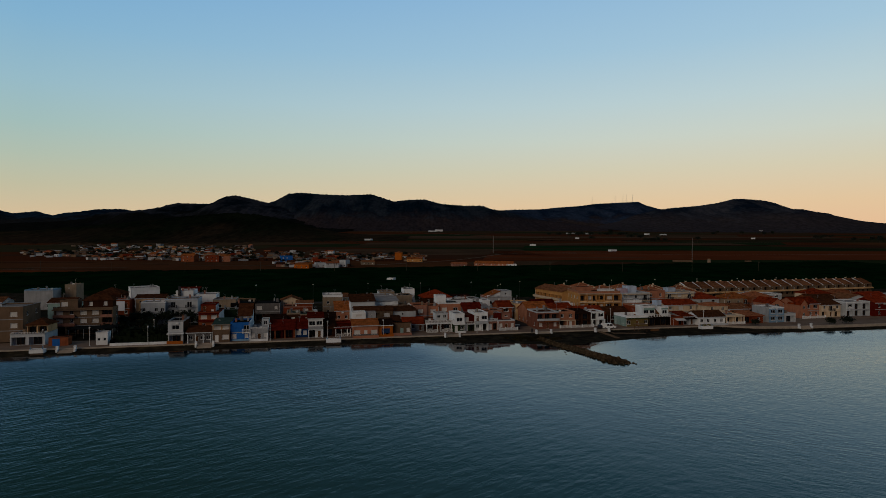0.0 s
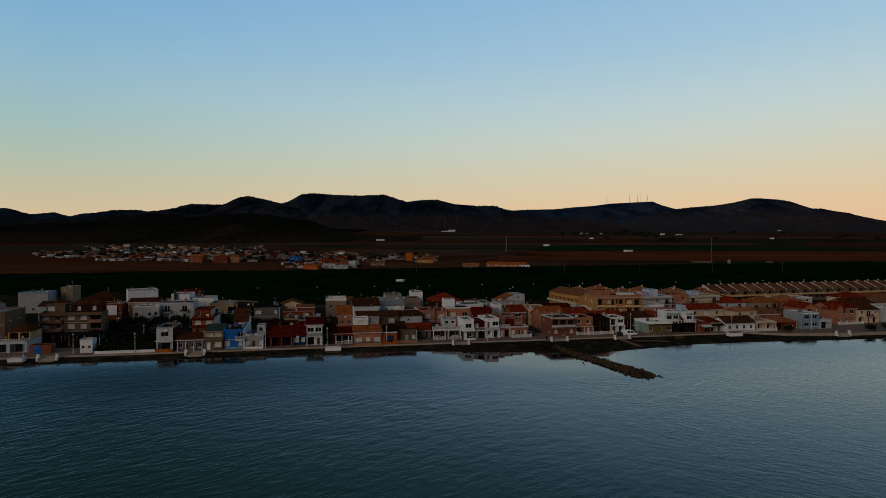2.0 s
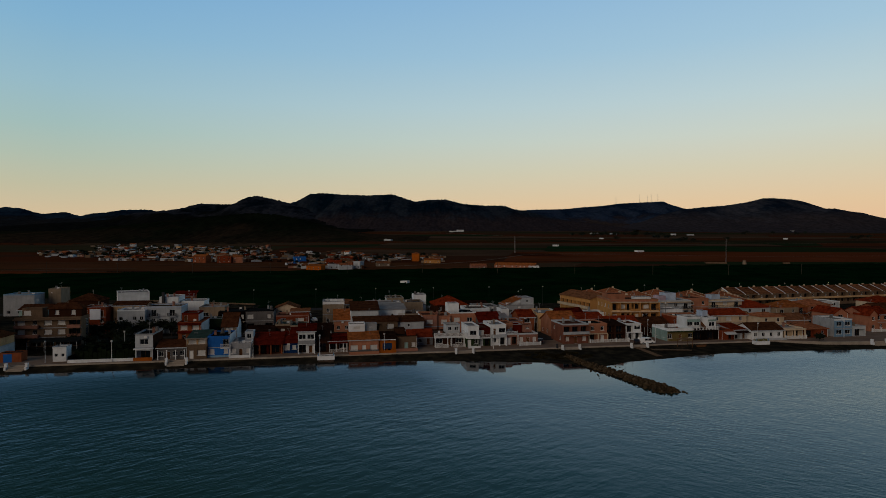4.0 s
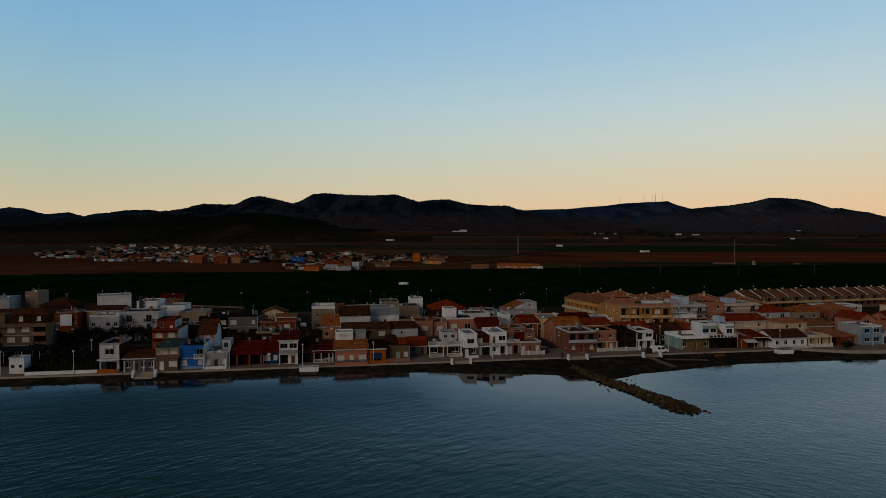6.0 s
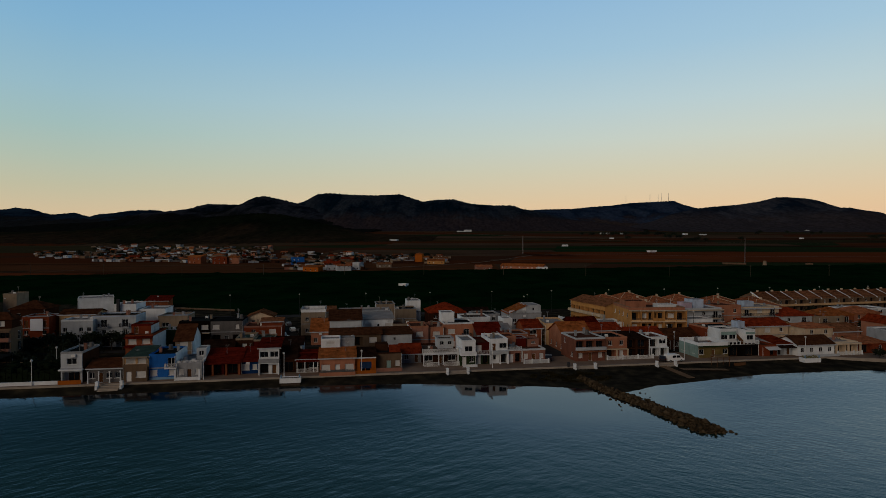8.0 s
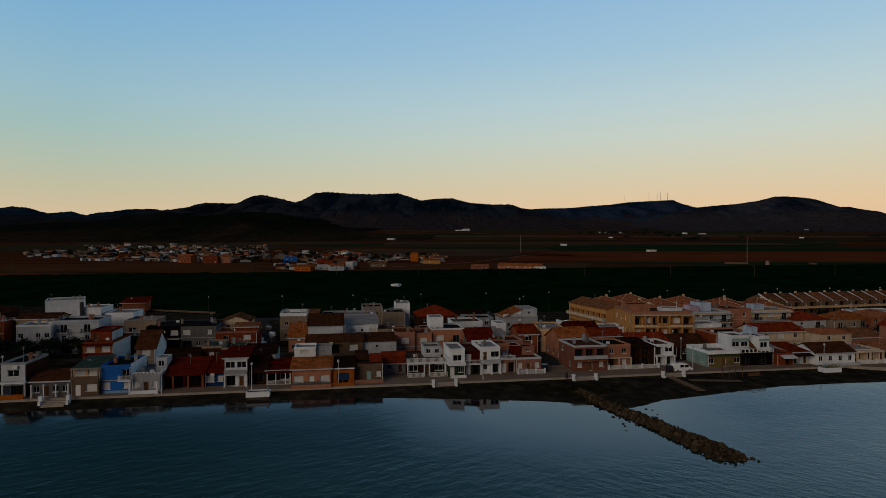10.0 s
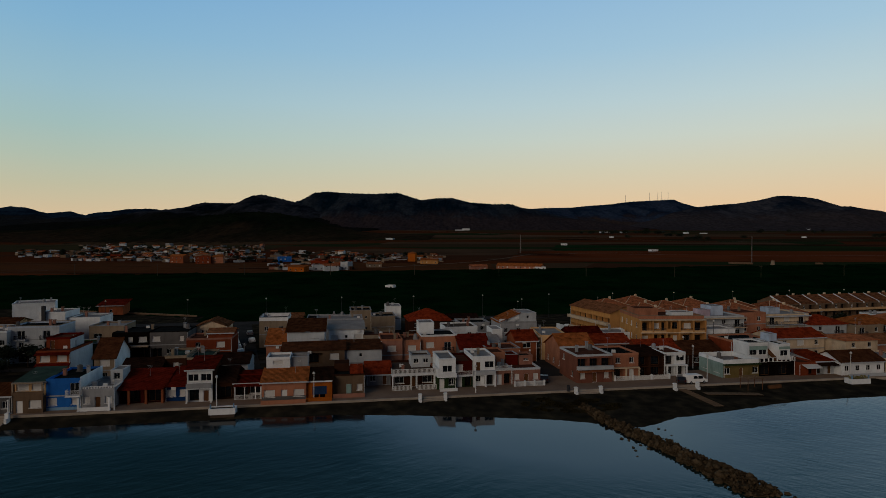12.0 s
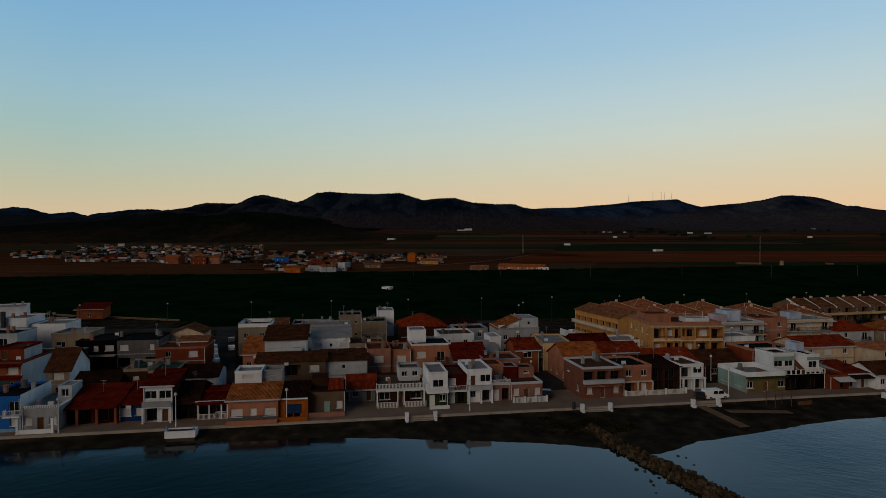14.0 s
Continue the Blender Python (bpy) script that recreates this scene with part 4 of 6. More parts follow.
def seafront():
    white, rail = plaster("white"), FRAME
    h = house(-72.7, -67.6, 1.6, 2.9, "umber", 9, ("D S",), "none", note="two-storey ochre-brown house with a green felt lean-to roof")
    room(h, -2.5, 2.5, 1.1, 9, 2.9, 5.2, "sand", ("S S",), roof="shed", top="green", rise=1.0, eave=0.3)
    box_part(h, "terrace_front", -2.55, 2.55, -0.06, 0.1, 2.9, 3.8, plaster("umber"), "brown terrace parapet")
    columns(h, (-2.4, 2.4), 0.2, 2.9, 5.2, plaster("beige"), 0.12)
    box_part(h, "terrace_beam", -2.55, 2.55, 0.05, 1.0, 5.2, 5.36, plaster("beige"))
    h = house(-67.5, -61.9, 2.6, 5.3, "blue", 10, ("S . s", ". . b"), top="tar", rail=rail, trim="white", note="two-storey bright blue house with white balcony and flat roof")
    box_part(h, "side_wall", 2.8, 2.86, -0.02, 10, 0, 5.9, white, "white-rendered side wall")
    box_part(h, "plinth", -2.84, 2.84, -0.06, 0.0, 0, 0.55, plaster("paleblue"), "pale blue plinth band")
    h = house(-61.7, -56.3, 2.6, 3.2, "lightgrey", 10, ("s d s",), top="pale", note="grey-white house with roof terrace and small upper room")
    room(h, 0.4, 2.6, 5, 9, 3.2, 5.8, "offwhite", ("w",), top="pale", parapet=0.2)
    railing(h, -2.6, 2.6, 0.1, 4.8, 3.3, rail, 0.7, 0.25, name="balustrade", fat=0.05)
    columns(h, (-2.6, 2.5), -1.6, 0, 2.5, white)
    box_part(h, "garden_wall", -2.7, 2.7, -1.7, -1.5, 0, 0.7, white)
    h = house(-56.2, -48.3, 5.2, 2.9, "wine", 7, ("p p",), "shed", "wine", rise=1.9, note="low house with a dark red tiled roof over an orange-columned porch")
    columns(h, (-2.1, 0.9, 3.8), -0.7, 0, 2.75, plaster("orange"), 0.2)
    part("porch_roof", Shape().slab([(-4.1, -1.2, 2.85), (4.1, -1.2, 2.85), (4.1, 0.1, 3.2), (-4.1, 0.1, 3.2)], 0.14).mesh("porch_roof", tiles("wine")), h)
    h = house(-48.2, -44.1, 5.4, 2.9, "navy", 8, ("S s",), "shed", "wine", rise=1.9, note="low blue house with a dark red tiled roof")
    h = house(-44.0, -39.4, 4.2, 6.1, "white", 8, ("p d", "W W"), "shed", "wine", rise=1.0, trim="white", flank="brown", note="narrow two-storey white house with dark windows and red tiles")
    box_part(h, "balcony_front", -2.3, 2.3, -0.9, -0.75, 2.7, 3.7, plaster("lightgrey"), "grey-white balcony parapet")
    box_part(h, "balcony_floor", -2.3, 2.3, -0.9, 0, 2.6, 2.75, white)
    columns(h, (-2.2, 2.2), -0.8, 0, 2.6, white, 0.12)
    h = house(-39.3, -35.6, 5.4, 3.4, "brown", 10, ("p",), "gable", "dark", rise=1.8)
    h = house(-35.5, -30.4, 5.4, 3.0, "brown", 9, ("p W",), "gable", "wine", rise=1.3)
    box_part(h, "ridge_board", -2.6, 2.6, 2.2, 2.32, 3.95, 4.2, plaster("red"), "bright red ridge board")
    columns(h, (-2.4, -0.6, 1.4, 2.4), -1.0, 0, 2.5, white, 0.1)
    railing(h, -2.5, 2.5, -1.1, 0, 0.0, rail, 0.85, 0.2, name="fence", fat=0.03)
    part("porch_roof", Shape().slab([(-2.6, -1.4, 2.65), (2.6, -1.4, 2.65), (2.6, 0.1, 3.1), (-2.6, 0.1, 3.1)], 0.12).mesh("porch_roof", tiles("wine")), h)
    h = house(-30.0, -21.8, 1.8, 3.7, "salmon", 6, ("S D S",), "shed", "orange", rise=1.3, note="salmon house with orange roof and a white upper box")
    room(h, -4.0, 0.6, 6, 11, 3.0, 6.9, "white", (".", "S"), top="pale")
    room(h, 0.6, 4.1, 7, 11, 3.0, 6.6, "lightgrey", (".", "o"), top="pale")
    box_part(h, "plinth", -4.1, 4.1, -0.08, 0, 0, 1.0, plaster("grey"), "grey plinth band")
    box_part(h, "garden_wall", -4.1, 4.1, -1.9, -1.7, 0, 0.75, plaster("salmon"))
    h = house(-21.8, -16.9, 2.4, 3.6, "bright_orange", 6, (". p p .",), "shed", "dark", rise=1.1, note="bright orange low house with a dark tiled roof")
    box_part(h, "eave_board", -2.5, 2.5, -0.55, -0.45, 3.4, 3.64, white, "white eave board")
    box_part(h, "garden_wall", -2.45, 2.45, -1.9, -1.7, 0, 0.8, plaster("bright_orange"))
    box_part(h, "blind", -1.3, 1.4, -0.04, -0.01, 0.9, 2.5, surface("navy_canvas", (0.02, 0.045, 0.11), 0.8), "navy blue canvas blind")
    h = house(-16.8, -10.5, 4.2, 3.9, "umber", 8, (". D s",), top="tar", parapet=0.3, cap="brown", note="brown-plastered house with a dark cluttered roof terrace")
    part("lean_to_roof", Shape().slab([(0.2, 0.4, 4.3), (2.9, 0.4, 4.3), (2.9, 4.0, 5.4), (0.2, 4.0, 5.4)], 0.14).mesh("lean_to_roof", tiles("red")), h, "red tiled lean-to roof")
    box_part(h, "terrace_room", -2.9, 0.1, 3.6, 7.6, 4.0, 5.6, plaster("brown"), "dark brown roof room")
    box_part(h, "teal_door", -0.5, 0.45, -0.03, -0.004, 0.05, 2.2, plaster("teal"), "faded teal door")
    box_part(h, "garden_wall", -3.1, 3.1, -1.9, -1.7, 0, 0.8, plaster("pink"))
    h = house(-9.9, -4.8, 11.0, 2.4, "lightgrey", 8, ("w d",), "gable", "red", rise=1.8)
    h = house(-4.7, 4.2, 8.4, 3.0, "brown", 11, ("W d W",), top="gravel", cap="brown", note="brown-fronted house with white balustraded roof terrace")
    railing(h, -4.5, 4.5, -0.9, 0.2, 3.0, rail, 0.95, 0.26, name="balustrade", fat=0.06)
    box_part(h, "terrace_edge", -4.6, 4.6, -1.1, 0.0, 2.62, 3.0, white, "white terrace edge beam")
    railing(h, -4.5, -0.7, -2.4, -1.2, 0.0, rail, 0.95, 0.26, sides=False, name="balustrade", fat=0.06)
    railing(h, 0.7, 4.5, -2.4, -1.2, 0.0, rail, 0.95, 0.26, sides=False, name="balustrade", fat=0.06)
    columns(h, (-4.4, -0.6, 0.6, 4.4), -1.0, 0, 2.62, white, 0.12)
    room(h, 0.2, 4.4, 5, 10, 3.0, 5.2, "offwhite", ("w w",), top="gravel")
    h = house(4.3, 8.3, 5.4, 2.6, "green", 9, ("D w",), "none", note="narrow white house over a dark green ground floor")
    room(h, -1.5, 2.0, 0.3, 8.9, 2.6, 5.9, "white", ("W",), top="pale", cap="white")
    box_part(h, "side_parapet", -2.0, -1.54, 0.2, 6, 2.6, 4.2, white, "white stepped side parapet")
    box_part(h, "balcony", -2.0, 2.0, -0.9, 0.28, 2.62, 2.8, white)
    box_part(h, "balcony_front", -2.0, 2.0, -0.9, -0.78, 2.804, 3.45, white, "white balcony parapet")
    box_part(h, "garden_wall", -1.7, 2.0, -1.8, -1.62, 0, 0.65, white, "low white front wall")
    h = house(8.4, 12.1, 6.7, 2.5, "green", 9, ("D p",), "none", note="narrow dark red house over a green ground floor")
    room(h, -1.83, 1.83, 0.15, 8.9, 2.5, 5.0, "wine", ("S .",), top="clay", cap="wine")
    railing(h, -1.8, 1.8, -0.8, 0, 2.57, rail, 0.9, 0.2)
    box_part(h, "balcony", -1.85, 1.85, -0.9, 0.13, 2.41, 2.57, white)
    h = house(12.2, 17.0, 6.9, 5.9, "white", 9, ("w p", "d W"), top="pale", trim="white", note="two-storey white house with stained plaster and open balcony")
    box_part(h, "balcony", -2.4, 2.4, -0.9, 0, 2.5, 3.3, plaster("offwhite"))
    columns(h, (-2.3, 0.2, 2.3), -0.8, 0, 2.5, white, 0.14)
    h = house(17.1, 20.8, 7.1, 3.1, "pink", 9, ("D p",), top="clay", cap="offwhite")
    railing(h, -1.8, 1.8, -0.2, 0.4, 3.1, rail, 0.95, 0.2, name="balustrade")
    room(h, -1.8, 1.8, 5, 11, 3.1, 5.6, "salmon", ("d .",), top="clay")
    h = house(20.9, 27.2, 7.2, 3.0, "pink", 10, ("s d s",), top="clay", cap="offwhite")
    room(h, -3.1, -0.4, 5, 9, 3.0, 4.9, "red", (), top="clay")
    room(h, 0.0, 3.1, 5, 9, 3.0, 4.7, "pink", ("w",), top="tar")
    box_part(h, "garden_wall", -3.1, 3.6, -1.5, -1.3, 0, 0.9, plaster("offwhite"))
    h = house(34.9, 43.1, 5.7, 5.7, "brick", 10, ("s d s", "p p p"), top="clay", cap="offwhite", left=(". w", "w ."), note="two-storey brick-pink corner house with a white balcony band")
    box_part(h, "balcony", -4.1, 4.1, -0.85, 0, 2.95, 3.7, plaster("offwhite"))
    part("porch_roof", Shape().slab([(-4.1, -1.1, 2.6), (4.1, -1.1, 2.6), (4.1, 0.05, 2.9), (-4.1, 0.05, 2.9)], 0.12).mesh("porch_roof", tiles("terracotta")), h)
    h = house(43.6, 50.1, 7.3, 5.4, "salmon", 9, ("p D", "w w"), top="tar", note="two-storey salmon house with a dark flat roof and porch")
    box_part(h, "balcony", -3.2, 3.2, -0.8, 0, 2.55, 2.8, plaster("cream"))
    columns(h, (-3.1, 0, 3.1), -0.7, 0, 2.55, plaster("cream"), 0.14)
    h = house(50.2, 57.2, 8.8, 4.8, "brown", 9, ("p p", "p p"), "shed", "dark", rise=0.6)
    h = house(57.3, 62.5, 8.7, 4.9, "white", 8, ("p p", "p W"), top="clay", note="two-storey white house with open columned porch")
    columns(h, (-2.4, 0, 2.4), -0.8, 0, 2.5, white, 0.14)
    box_part(h, "balcony", -2.6, 2.6, -0.95, 0, 2.4, 2.6, white)
    h = house(69.2, 78.1, 4.6, 3.0, "olive", 9, ("W . d . W",), top="pale", cap="white", left=("W W",), parapet=1.1, note="single-storey yellow house with a wide white parapet")
    box_part(h, "side_wall", -4.52, -4.46, -0.02, 8.9, 0, 3.3, plaster("teal"), "pale teal side wall")
    box_part(h, "canopy", -4.6, 4.6, -0.7, 0, 2.9, 3.15, plaster("green"), "green-brown canopy band")
    h = house(78.4, 87.6, 4.9, 3.2, "dark", 9, ("p p",), "none", note="white two-storey house with teal upper glazing and outside stair")
    room(h, -4.6, 0.4, 3.5, 9, 3.2, 6.6, "white", ("W W",), top="tar")
    room(h, 1.6, 4.6, 1.5, 9, 3.2, 6.5, "white", ("W",), top="tar")
    box_part(h, "blind", -4.4, 0.2, 3.38, 3.48, 5.3, 6.2, plaster("teal"), "teal awning blind")
    box_part(h, "blind", 1.7, 4.5, 1.38, 1.48, 5.7, 6.3, plaster("teal"), "teal awning blind")
    room(h, 2.0, 4.0, 5.0, 8.0, 6.95, 8.6, "skyblue", (), top="pale", parapet=0.1, name="roof_room")
    railing(h, -4.5, 4.5, -0.1, 1.4, 3.2, rail, 0.9, 1.1, name="balustrade", fat=0.1)
    part("stair", Shape().slab([(0.5, 1.0, 3.2), (1.5, 1.0, 3.2), (1.5, 6.5, 6.4), (0.5, 6.5, 6.4)], 0.3).mesh("stair", WOODEN), h)
    h = house(87.8, 92.3, 3.8, 2.6, "terracotta", 7, (". p",), top="clay", note="low terracotta house with a white awning")
    part("awning", Shape().slab([(-1.6, -1.8, 2.0), (2.4, -1.8, 2.0), (2.4, 0.05, 2.6), (-1.6, 0.05, 2.6)], 0.06).mesh("awning", SHUTTER), h)
    h = house(92.5, 97.3, 4.2, 3.0, "offwhite", 8, ("p d",), "shed", "red", rise=1.0)
    part("porch_roof", Shape().slab([(-2.4, -1.8, 2.4), (2.4, -1.8, 2.4), (2.4, 0.05, 2.8), (-2.4, 0.05, 2.8)], 0.1).mesh("porch_roof", tiles("dark")), h)
    h = house(97.6, 109.0, 2.4, 3.0, "white", 8, ("w w w w",), "gable", "brown", rise=1.8, note="long low white house with a brown tiled roof")
    box_part(h, "garden_wall", -5.6, 5.6, -1.9, -1.7, 0, 0.7, plaster("offwhite"))
    h = house(109.4, 117.2, 3.2, 3.0, "cream", 9, ("p p",), top="pale", note="cream house with a wide open porch")
    columns(h, (-3.8, 0, 3.8), -1.0, 0, 2.8, plaster("cream"), 0.2)
    box_part(h, "canopy", -4.0, 4.0, -1.3, 0, 2.8, 3.2, plaster("cream"))
    h = house(117.8, 126.3, 2.8, 2.8, "terracotta", 8, ("p w",), "shed", "terracotta", rise=0.8)
    h = house(128.9, 135.6, 2.7, 5.4, "paleblue", 9, ("W W", "W W"), top="pale", cap="white", note="two-storey pale blue house with large windows")
    box_part(h, "side_wall", -3.44, -3.36, 0.2, 9, 0, 5.8, plaster("lightgrey"), "blank pale grey side wall")
    h = house(135.9, 140.5, 2.3, 3.0, "offwhite", 7, ("p",), top="pale")
    h = house(151.1, 162.2, 12.7, 5.6, "salmon", 10, ("w d w w", "W W W"), "gable", "red", rise=2.2, note="two-storey salmon house with red tiled roof and white trim")
    room(h, -5.6, -2.2, -2.0, 4, 0, 5.8, "salmon", ("w", "w"), roof="gable_y", top="red", rise=1.8)
    h = house(144.5, 150.5, 19, 5.4, "salmon", 10, ("w w", "W"), "gable_y", "red", rise=1.8)
    h = house(162.4, 172.0, 11.8, 5.0, "cream", 10, ("p d p", "w b w"), "gable", "brown", rise=1.8)
    h = house(174.4, 186.6, 11.4, 5.7, "offwhite", 10, ("p p p", "W p p"), top="pale", cap="white")
    h = house(187, 196, 9.5, 5.6, "red", 10, ("w d", "w w"), "gable", "red", rise=1.8)
    h = house(197, 209, 10, 5.6, "cream", 10, ("w d w", "w w w"), "gable", "terracotta", rise=1.8)
    h = house(210, 221, 10.5, 5.8, "offwhite", 10, ("p p", "w w w"), top="pale")
    h = house(-79.8, -72.9, 1.8, 3.2, "grey", 7, ("w d w w",), "gable", "brown", rise=1.4, note="low grey house with white window frames and brown roof")
    columns(h, (-3.3, -1.1, 1.1, 3.3), -0.5, 0, 2.6, white, 0.09)
    h = house(-85.4, -81.0, 2.2, 6.5, "offwhite", 9, ("p", "W"), top="tar", flank="brown", cap="lightgrey", note="narrow off-white house with a green and orange ground floor")
    box_part(h, "garden_wall", -2.3, 2.3, -1.3, -1.1, 0, 0.9, plaster("bright_orange"), "orange front wall")
    box_part(h, "balcony", -2.4, 2.4, -0.9, 0, 2.9, 3.15, white)
    h = house(-129.8, -120.7, 8.0, 2.9, "offwhite", 9, ("p p",), top="pale", note="house with a white terrace and brown hipped roof")
    railing(h, -4.4, 4.4, 0.1, 2, 2.9, rail, 0.9, 0.4, name="balustrade", fat=0.05)
    room(h, -1, 4.5, 2, 9, 2.9, 5.7, "sand", ("p p",), roof="hip", top="brown", rise=1.6)
    h = house(-139.4, -129.4, 15, 10.4, "umber", 12, ("S S", "S S", "S S"), top="pale", category="apartment house", right=("w w", "w w", "w w"))
    h = house(-160, -145, 9, 5.8, "umber", 12, ("S d S", "S S S"), top="clay")
    h = house(-178, -162, 8, 6.2, "umber", 12, ("S d S", "S S S"), top="clay")
    h = house(-126.0, -108.2, 28, 8.3, "umber", 5.6, ("p p p p p", "S w S S p", "S w S S p"), top="clay", category="apartment house", right=(". .", ". b", ". b"), note="long three-storey pink-brown apartment house with white shutters")
    room(h, -0.5, 8.4, 1.6, 5.4, 8.3, 11.0, "brown", ("s s",), roof="hip", top="brown", rise=1.5)
    room(h, -7.6, -2.2, 1.6, 5.2, 8.3, 10.8, "umber", ("S .",), top="clay")
    box_part(h, "cornice", -9.1, 9.1, -1.0, -0.002, 7.9, 8.25, plaster("umber"))
    for x0, x1 in ((-8.8, -2.4), (5.4, 8.9)):
        for z in (2.75, 5.5):
            box_part(h, "balcony", x0, x1, -1.1, -0.002, z, z + 0.9, plaster("pink"), "brown-pink balcony parapet")


seafront()


def second_rows():
    h = house(-81.4, -74.6, 29, 5.8, "orange", 12, ("w w", "S S"), top="clay", cap="terracotta", flank="offwhite", note="two-storey orange house with pale side walls and roof terrace")
    room(h, -3.4, 1.6, 4.5, 11.8, 5.8, 8.0, "terracotta", ("d .",), top="clay", cap="red", flank="offwhite", name="upper_wall")
    part("porch_roof", Shape().slab([(-3.5, -1.0, 3.0), (3.5, -1.0, 3.0), (3.5, 0.05, 3.5), (-3.5, 0.05, 3.5)], 0.12).mesh("porch_roof", tiles("wine")), h)
    part("porch_roof", Shape().slab([(-3.5, -1.0, 5.5), (3.5, -1.0, 5.5), (3.5, 0.05, 5.9), (-3.5, 0.05, 5.9)], 0.12).mesh("porch_roof", tiles("wine")), h)
    house(-67.4, -63.2, 23, 5.5, "beige", 9, ("w", "S"), "gable", "brown", rise=3.4, flank="white", note="two-storey grey-white house with a steep red roof")
    house(-58.6, -51.4, 12.4, 4.4, "brown", 9, ("w w",), "gable", "dark", rise=1.8)
    house(-51.2, -47.0, 16, 6.2, "brown", 9, ("w", "s"), top="green", cap="beige")
    house(-46.9, -42.1, 16, 5.8, "wine", 9, ("w", "s"), top="green", cap="beige")
    house(-42.0, -34.9, 17.5, 4.4, "white", 9, ("w w w",), "gable", "dark", rise=1.4)
    h = house(-73.5, -64.6, 50, 6.6, "dark", 10, ("p . p", "p s S"), top="tar", cap="dark", parapet=0.15, note="dark two-storey house with cream balcony slabs")
    box_part(h, "balcony", -4.4, 4.4, -1.1, 0.0, 3.0, 3.25, plaster("cream"), "cream balcony slab")
    house(-64.4, -55.0, 50, 6.6, "grey", 10, ("p w p", "S . s"), top="tar", cap="dark", parapet=0.15)
    h = house(-53.4, -42.5, 42, 5.6, "terracotta", 9, ("w w", "w S"), top="clay", cap="pink", note="two-storey brick-red house with stepped flat roofs")
    room(h, -0.6, 5.4, 1.5, 8, 5.6, 7.0, "terracotta", (), roof="gable", top="old", rise=0.7)
    house(-55.5, -47.0, 60, 6.4, "cream", 9, ("w w", "w w"), "gable_y", "old", rise=1.6)
    house(-38.2, -30.2, 60, 7.6, "beige", 10, ("w w", "w w"), top="tar", parapet=1.0, cap="white", note="beige house with a dark flat roof and white-capped parapets")
    house(-34.0, -28.4, 41, 4.0, "salmon", 8, ("w w",), "shed", "orange", rise=2.8, left=("w w",), note="salmon house with a steep orange lean-to tile roof")
    h = house(-28.4, -19.2, 36, 8.0, "offwhite", 9, ("w w", "W W"), "shed", "brown", rise=1.9, flank="white", trim="white")
    box_part(h, "balcony_front", -4.5, 3.6, -0.9, -0.75, 5.2, 6.3, plaster("offwhite"), "off-white balcony parapet")
    box_part(h, "balcony_floor", -4.5, 3.6, -0.9, 0, 5.0, 5.2, plaster("offwhite"))
    house(-28.0, -14.4, 20, 6.3, "umber", 9, ("p p p", "s p S"), "gable", "brown", rise=1.0, note="two-storey grey-brown house with brown roof and balcony")
    house(-18.4, -9.2, 43, 7.2, "white", 9, ("w w", "S o S"), "shed", "pale", rise=1.0, note="white house with a grey sheet lean-to roof")
    house(-22.1, -9.0, 57, 7.8, "lightgrey", 9, ("w w w", "w w w"), top="pale")
    h = house(-12.2, -5.3, 81, 7.2, "beige", 10, (". o", ". o"), top="tar", flank="offwhite")
    house(-5.4, 2.0, 74, 6.0, "beige", 10, ("w .", ". ."), top="tar")
    house(0.0, 5.1, 86, 8.1, "white", 8, ("w", "."), top="pale", parapet=0.2)
    house(5.4, 18.4, 65, 6.0, "brown", 12, ("w w w", "w w w"), "hip", "red", rise=3.0, note="two-storey house with a large red pyramid roof")
    house(-9.4, -1.1, 41, 5.4, "beige", 8, ("w w", "s s"), top="clay")
    house(-5.8, -0.7, 26, 6.8, "pink", 9, ("w", "S"), top="clay", cap="salmon", flank="white", note="narrow pink house with white side walls and orange coping")
    house(-0.5, 3.9, 27, 6.3, "salmon", 9, ("S", "S"), top="clay")
    h = house(4.1, 12.9, 28, 7.2, "salmon", 9, ("S p", "S b"), top="tar", cap="white", note="salmon house with a white roof room and balcony")
    room(h, -4.4, -0.6, 4, 9, 7.2, 10.0, "white", (), top="pale", parapet=0.2)
    house(-15.5, -6.0, 21, 5.9, "offwhite", 8, (". . .", ". o ."), "shed", "brown", rise=0.8)
    house(12.8, 20.0, 22, 4.8, "grey", 13, ("w w",), "gable", "wine", rise=2.6)
    house(23.8, 26.6, 35, 7.4, "white", 6, (), top="pale", parapet=0.2, note="tall narrow blank white stair tower")
    house(20.2, 24.6, 26, 3.6, "lightgrey", 10, ("w",), "shed", "pale", rise=2.8, note="low grey house with a steep pale sheet roof")
    house(13.0, 22.0, 44, 6.6, "white", 9, ("w w", "w w"), top="gravel")
    house(20.0, 29.0, 58, 5.6, "lightgrey", 9, ("w w", "w w"), top="tar")
    h = house(29.5, 40.5, 48, 7.0, "lightgrey", 10, ("w w w", "w w w"), top="clay", note="grey-white house with half tiled gable and blank tower wall")
    room(h, 0.4, 5.5, 0.5, 9, 7.0, 9.8, "offwhite", ("o",), top="pale", parapet=0.15)
    room(h, -5.5, 0.3, 0.5, 9, 7.0, 7.3, "white", ("o",), roof="shed_x", top="orange", rise=2.4)
    house(28.6, 34.0, 29, 5.3, "orange", 9, ("w", "W"), "gable", "red", rise=2.0)
    house(18.5, 26.4, 19, 5.0, "salmon", 8, ("d w",), top="clay")
    h = house(36.2, 44.4, 17, 4.8, "salmon", 12, ("w w",), "gable", "orange", rise=3.0, left=("w w w",), note="salmon house with a steep orange tiled gable roof")
